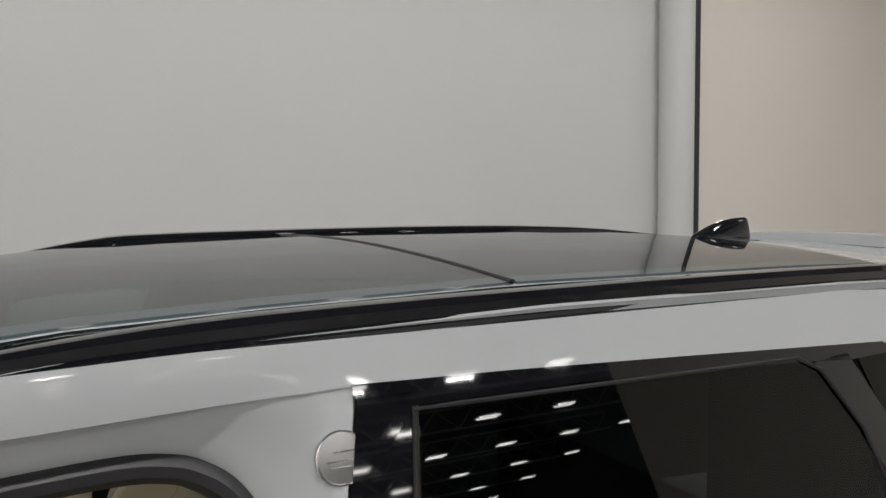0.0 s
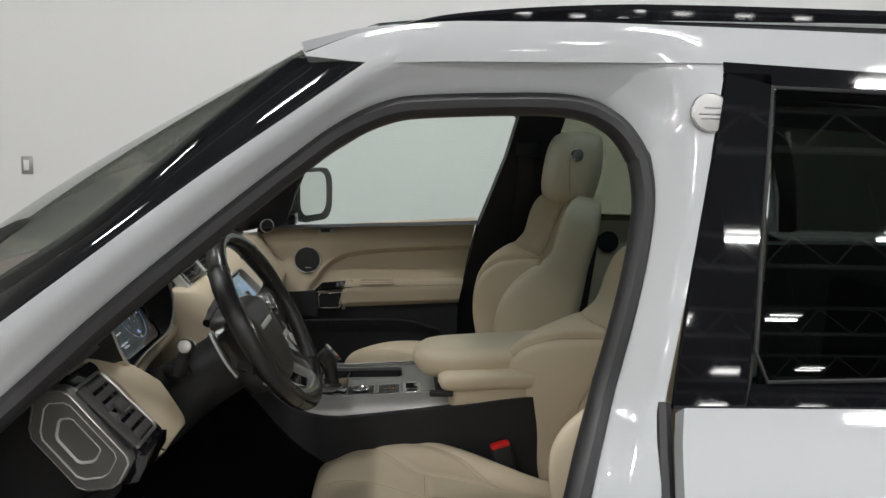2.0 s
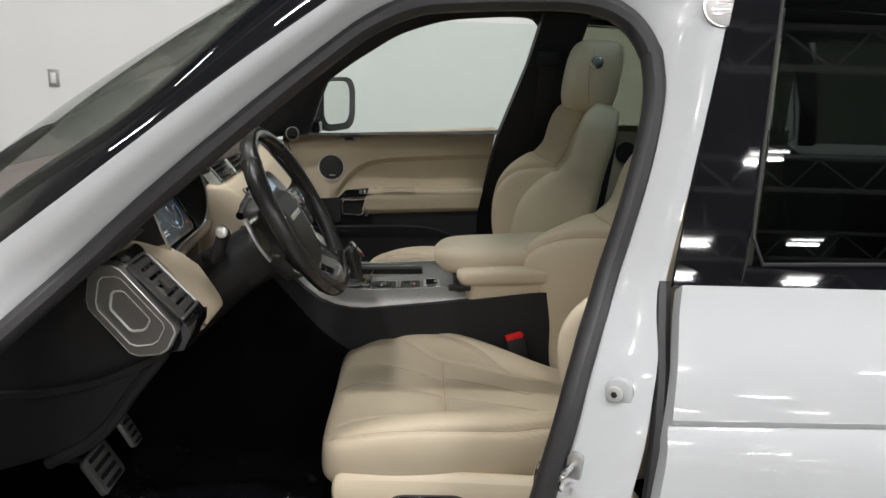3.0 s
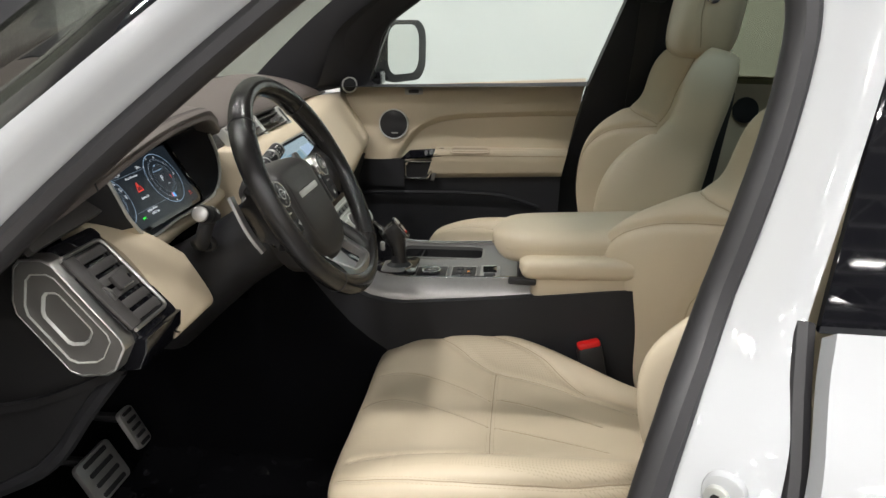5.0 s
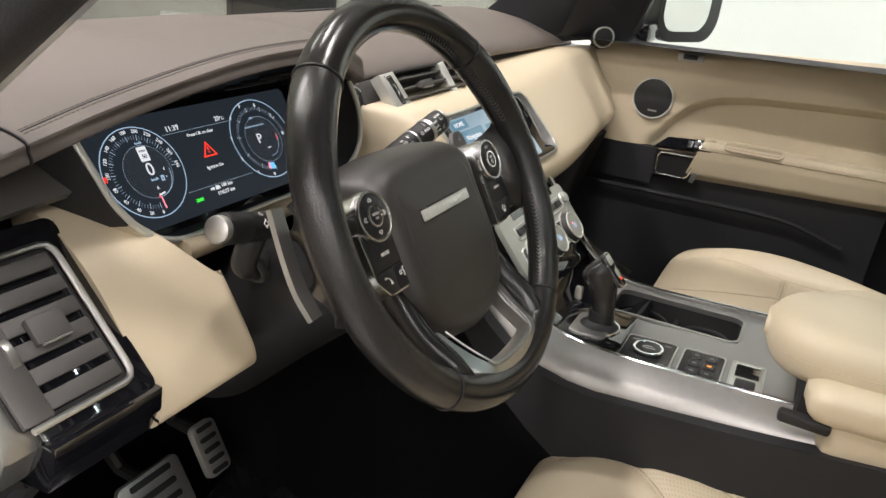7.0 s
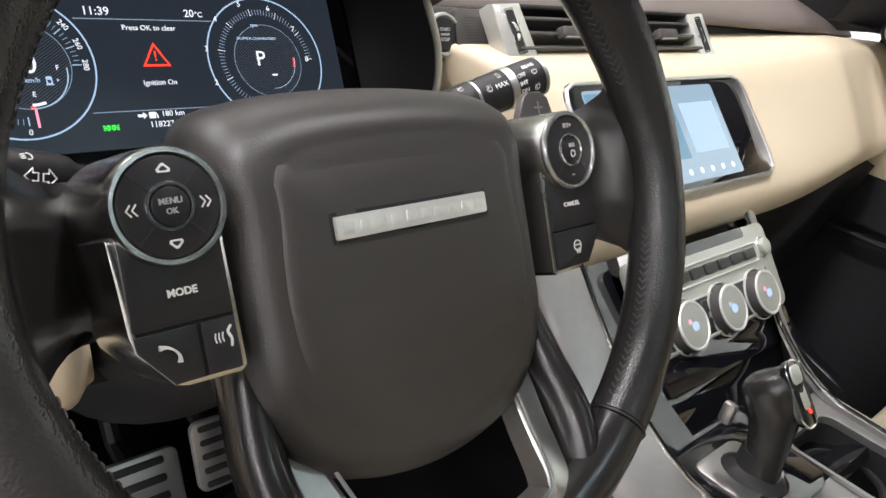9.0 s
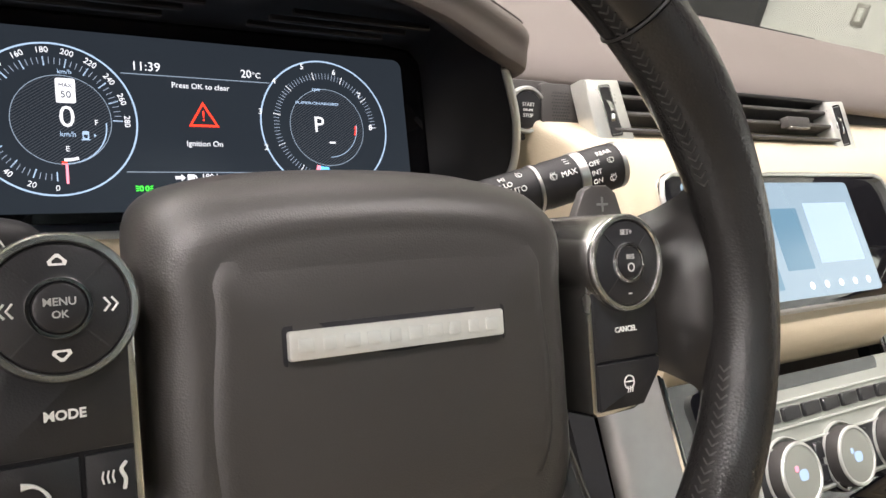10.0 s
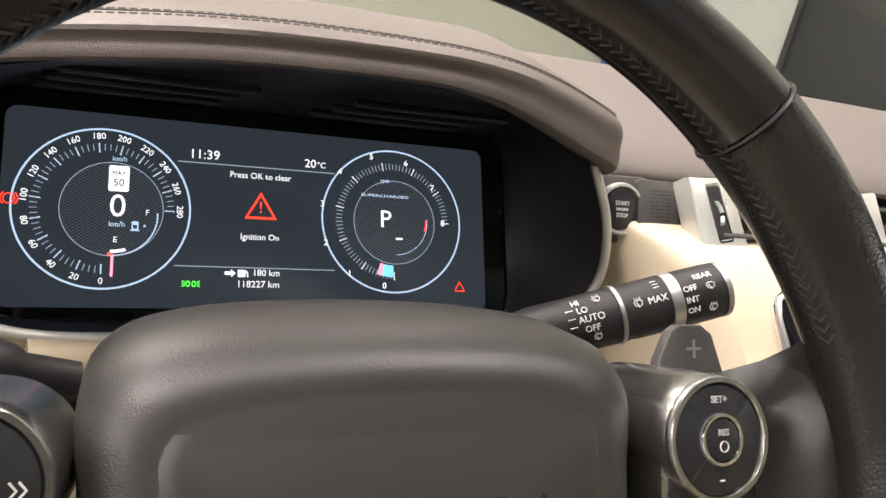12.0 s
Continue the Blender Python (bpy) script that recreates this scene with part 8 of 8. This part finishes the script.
part("lower_ridge", tube(spline([(-0.80, 0.752, 0.972), (-0.50, 0.748, 0.985), (-0.25, 0.748, 0.990), (-0.115, 0.752, 0.957)], 6), 0.006, 8), DARK_TRIM, pd, "dark moulded ridge low on the door")
hm = basis((-0.463, 0.764, 1.060), (1, 0, 0), (0, 0.1, 1))
part("handle_bezel", slab([(-0.062, -0.036), (0.024, -0.036), (0.050, 0.026), (-0.070, 0.018)], hm, 0.010, 0.003), SATIN_BLACK, pd, "black handle recess")
part("handle_plate", slab([(0.020, -0.036), (0.029, -0.037), (0.052, 0.027), (0.030, 0.026)], hm @ Matrix.Translation((0.0, 0.0, 0.004)), 0.009, 0.001), SATIN_METAL, pd, "satin metal handle plate")
part("handle", sweep([hm @ V(a, b, 0.014) for a, b in even2([(-0.056, -0.024), (-0.050, -0.032), (0.006, -0.032), (0.014, -0.026), (0.026, 0.010), (0.022, 0.018), (-0.050, 0.016), (-0.058, 0.008)], 48)], circle(0.0028, 8), True, up=(0, 1, 0)), CHROME, pd, "chrome inner door handle")
sw_m = basis((-0.466, 0.752, 1.102), (1, 0, 0.10), (0, 0.55, 0.84))
part("switch_bezel", slab([(-0.068, -0.012), (0.056, -0.012), (0.062, 0.014), (-0.040, 0.014)], sw_m, 0.008, 0.002), GLOSS_BLACK, pd, "gloss black switch panel")
for k in range(3):
    part("window_switch", box((0.010 + 0.014 * k, 0.001, 0.0085), (0.011, 0.016, 0.004), 0.001, 1, sw_m), BUTTON, pd, "small black door switch")
spk = basis((-0.556, 0.752, 1.190), (1, 0, 0), (0, 0.06, 1))
sp = part("speaker", disc(spk, 0.042, 0.008, 40, 0.002), SATIN_BLACK, pd, "black round speaker grille")
part("speaker_ring", ringband(spk @ Matrix.Translation((0, 0, 0.004)), 0.0405, 0.0445, 0.006, 44), SILVER_PLATE, sp, "bright speaker ring")
part("speaker_badge", slab(rounded(0.020, 0.004, 0.0015), spk @ Matrix.Translation((0.004, -0.026, 0.008)), 0.001), SATIN_METAL, sp)
lb = basis((-0.497, 0.748, 1.287), (1, 0, 0.04), (0, 0.06, 1))
part("lock_switch", slab(rounded(0.052, 0.018, 0.003), lb @ Matrix.Translation((0, 0, -0.002)), 0.006, 0.002), SATIN_METAL, pd, "grey lock switch plate")
part("lock_button", slab(rounded(0.030, 0.010, 0.002), lb @ Matrix.Translation((0, 0, 0.003)), 0.003, 0.001), BUTTON, pd, "black lock button")
part("sill_strip", tube([V(x, 0.776, 1.322 + 0.072 * (x + 0.008)) for x in np.linspace(-0.66, 0.0, 10)], 0.005, 6), RUBBER, pd, "black window sill strip")
wg = part("window_glass", sheet(lambda u, v: (-0.70 + 0.80 * u + (0.18 - 0.10 * u) * v, gy(1.30 + 0.37 * v) - 0.006, 1.30 + 0.37 * v), 8, 8, 0.004), CLEAR_GLASS, pd, "clear side window glass")
wg.visible_shadow = False
for k in range(6):
    yk = gy(1.42 - 0.012 * k) - 0.012
    part("window_print", box((-0.035, yk, 1.405 - 0.009 * k), (0.020 if k % 2 else 0.014, 0.0004, 0.0010), 0), SATIN_METAL, pd, "faint printed bars")
sail = [V(-0.76, 0.748, 1.285), V(-0.640, 0.742, 1.296), V(-0.622, 0.740, 1.316), V(-0.594, 0.728, 1.40), V(-0.564, 0.712, 1.468), V(-0.62, 0.715, 1.452), V(-0.72, 0.735, 1.36)]
part("mirror_sail", loft([sail, [p + V(0, 0.03, 0) for p in sail]]), SATIN_BLACK, pd, "black mirror corner trim", smooth=0)
twm = basis((-0.688, 0.726, 1.303), (0.85, 0.5, 0), (0, 0, 1))
tw = part("tweeter", disc(twm, 0.026, 0.018, 32, 0.006), SATIN_BLACK, pd, "round black tweeter")
part("tweeter_ring", ringband(twm @ Matrix.Translation((0, 0, 0.014)), 0.0185, 0.0235, 0.005, 32), SILVER_PLATE, tw, "chrome tweeter ring")

mir = thing("door_mirror", (-0.53, 0.95, 1.39), "black door mirror with bright mirror glass", "door mirror")
mm = basis((-0.553, 0.950, 1.388), (0.42, 0.91, 0.0), (0, 0.0, 1))
part("housing", loft([[mm @ V(a * k, b * k, z) for a, b in rounded(0.235, 0.186, 0.060, 6)] for k, z in ((0.55, -0.085), (0.85, -0.065), (1.0, -0.02), (1.0, 0.0), (0.93, 0.004))]), SATIN_BLACK, mir, "black mirror housing")
part("mirror_glass", slab(rounded(0.172, 0.148, 0.046, 6), mm @ Matrix.Translation((-0.020, 0.006, 0)) @ Matrix.Translation((0, 0, 0.0035)), 0.002), MIRROR, mir, "mirror glass")
part("arm", box((-0.63, 0.84, 1.318), (0.07, 0.16, 0.045), 0.014), GLOSS_BLACK, mir)

# rear right door inner trim and pillar
rt = thing("rear_door_trim", (0.5, 0.77, 0.9), "cream leather rear door inner trim with a round speaker", "door trim")
part("panel", sheet(lambda u, v: (0.17 + 0.83 * u, 0.765, 0.80 + 0.560 * v), 8, 8, 0.02), CREAM, rt, "cream leather panel")
part("lower_panel", sheet(lambda u, v: (0.16 + 0.85 * u, 0.768, 0.50 + 0.30 * v), 6, 4, 0.02), DARK_TRIM, rt, "dark lower panel")
rs = basis((0.444, 0.762, 1.268), (1, 0, 0), (0, 0.06, 1))
part("speaker", disc(rs, 0.036, 0.006, 32, 0.002), SATIN_BLACK, rt, "black round speaker")
bp_ = thing("pillar_cover", (0.12, 0.74, 1.1), "dark centre pillar cover with seat belt", "pillar cover")
part("cover", loft([[V(x0, gy(z) - 0.05, z), V(x0, gy(z) - 0.115, z), V(x1, gy(z) - 0.115, z), V(x1, gy(z) - 0.05, z)] for z, x0, x1 in ((0.50, -0.16, 0.18), (0.95, -0.072, 0.17), (1.05, -0.054, 0.18), (1.335, -0.004, 0.19), (1.55, 0.066, 0.20), (1.70, 0.10, 0.24))]), DARK_TRIM, bp_, "dark pillar trim")
part("belt", loft([[V(0.10, gy(z) - 0.125, z), V(0.10, gy(z) - 0.127, z), V(0.148, gy(z) - 0.127, z), V(0.148, gy(z) - 0.125, z)] for z in (0.60, 1.0, 1.4, 1.56)]), SATIN_BLACK, bp_, "black seat belt webbing")
part("belt_guide", box((0.124, gy(1.56) - 0.125, 1.57), (0.075, 0.02, 0.045), 0.008), SATIN_BLACK, bp_, "black belt guide")
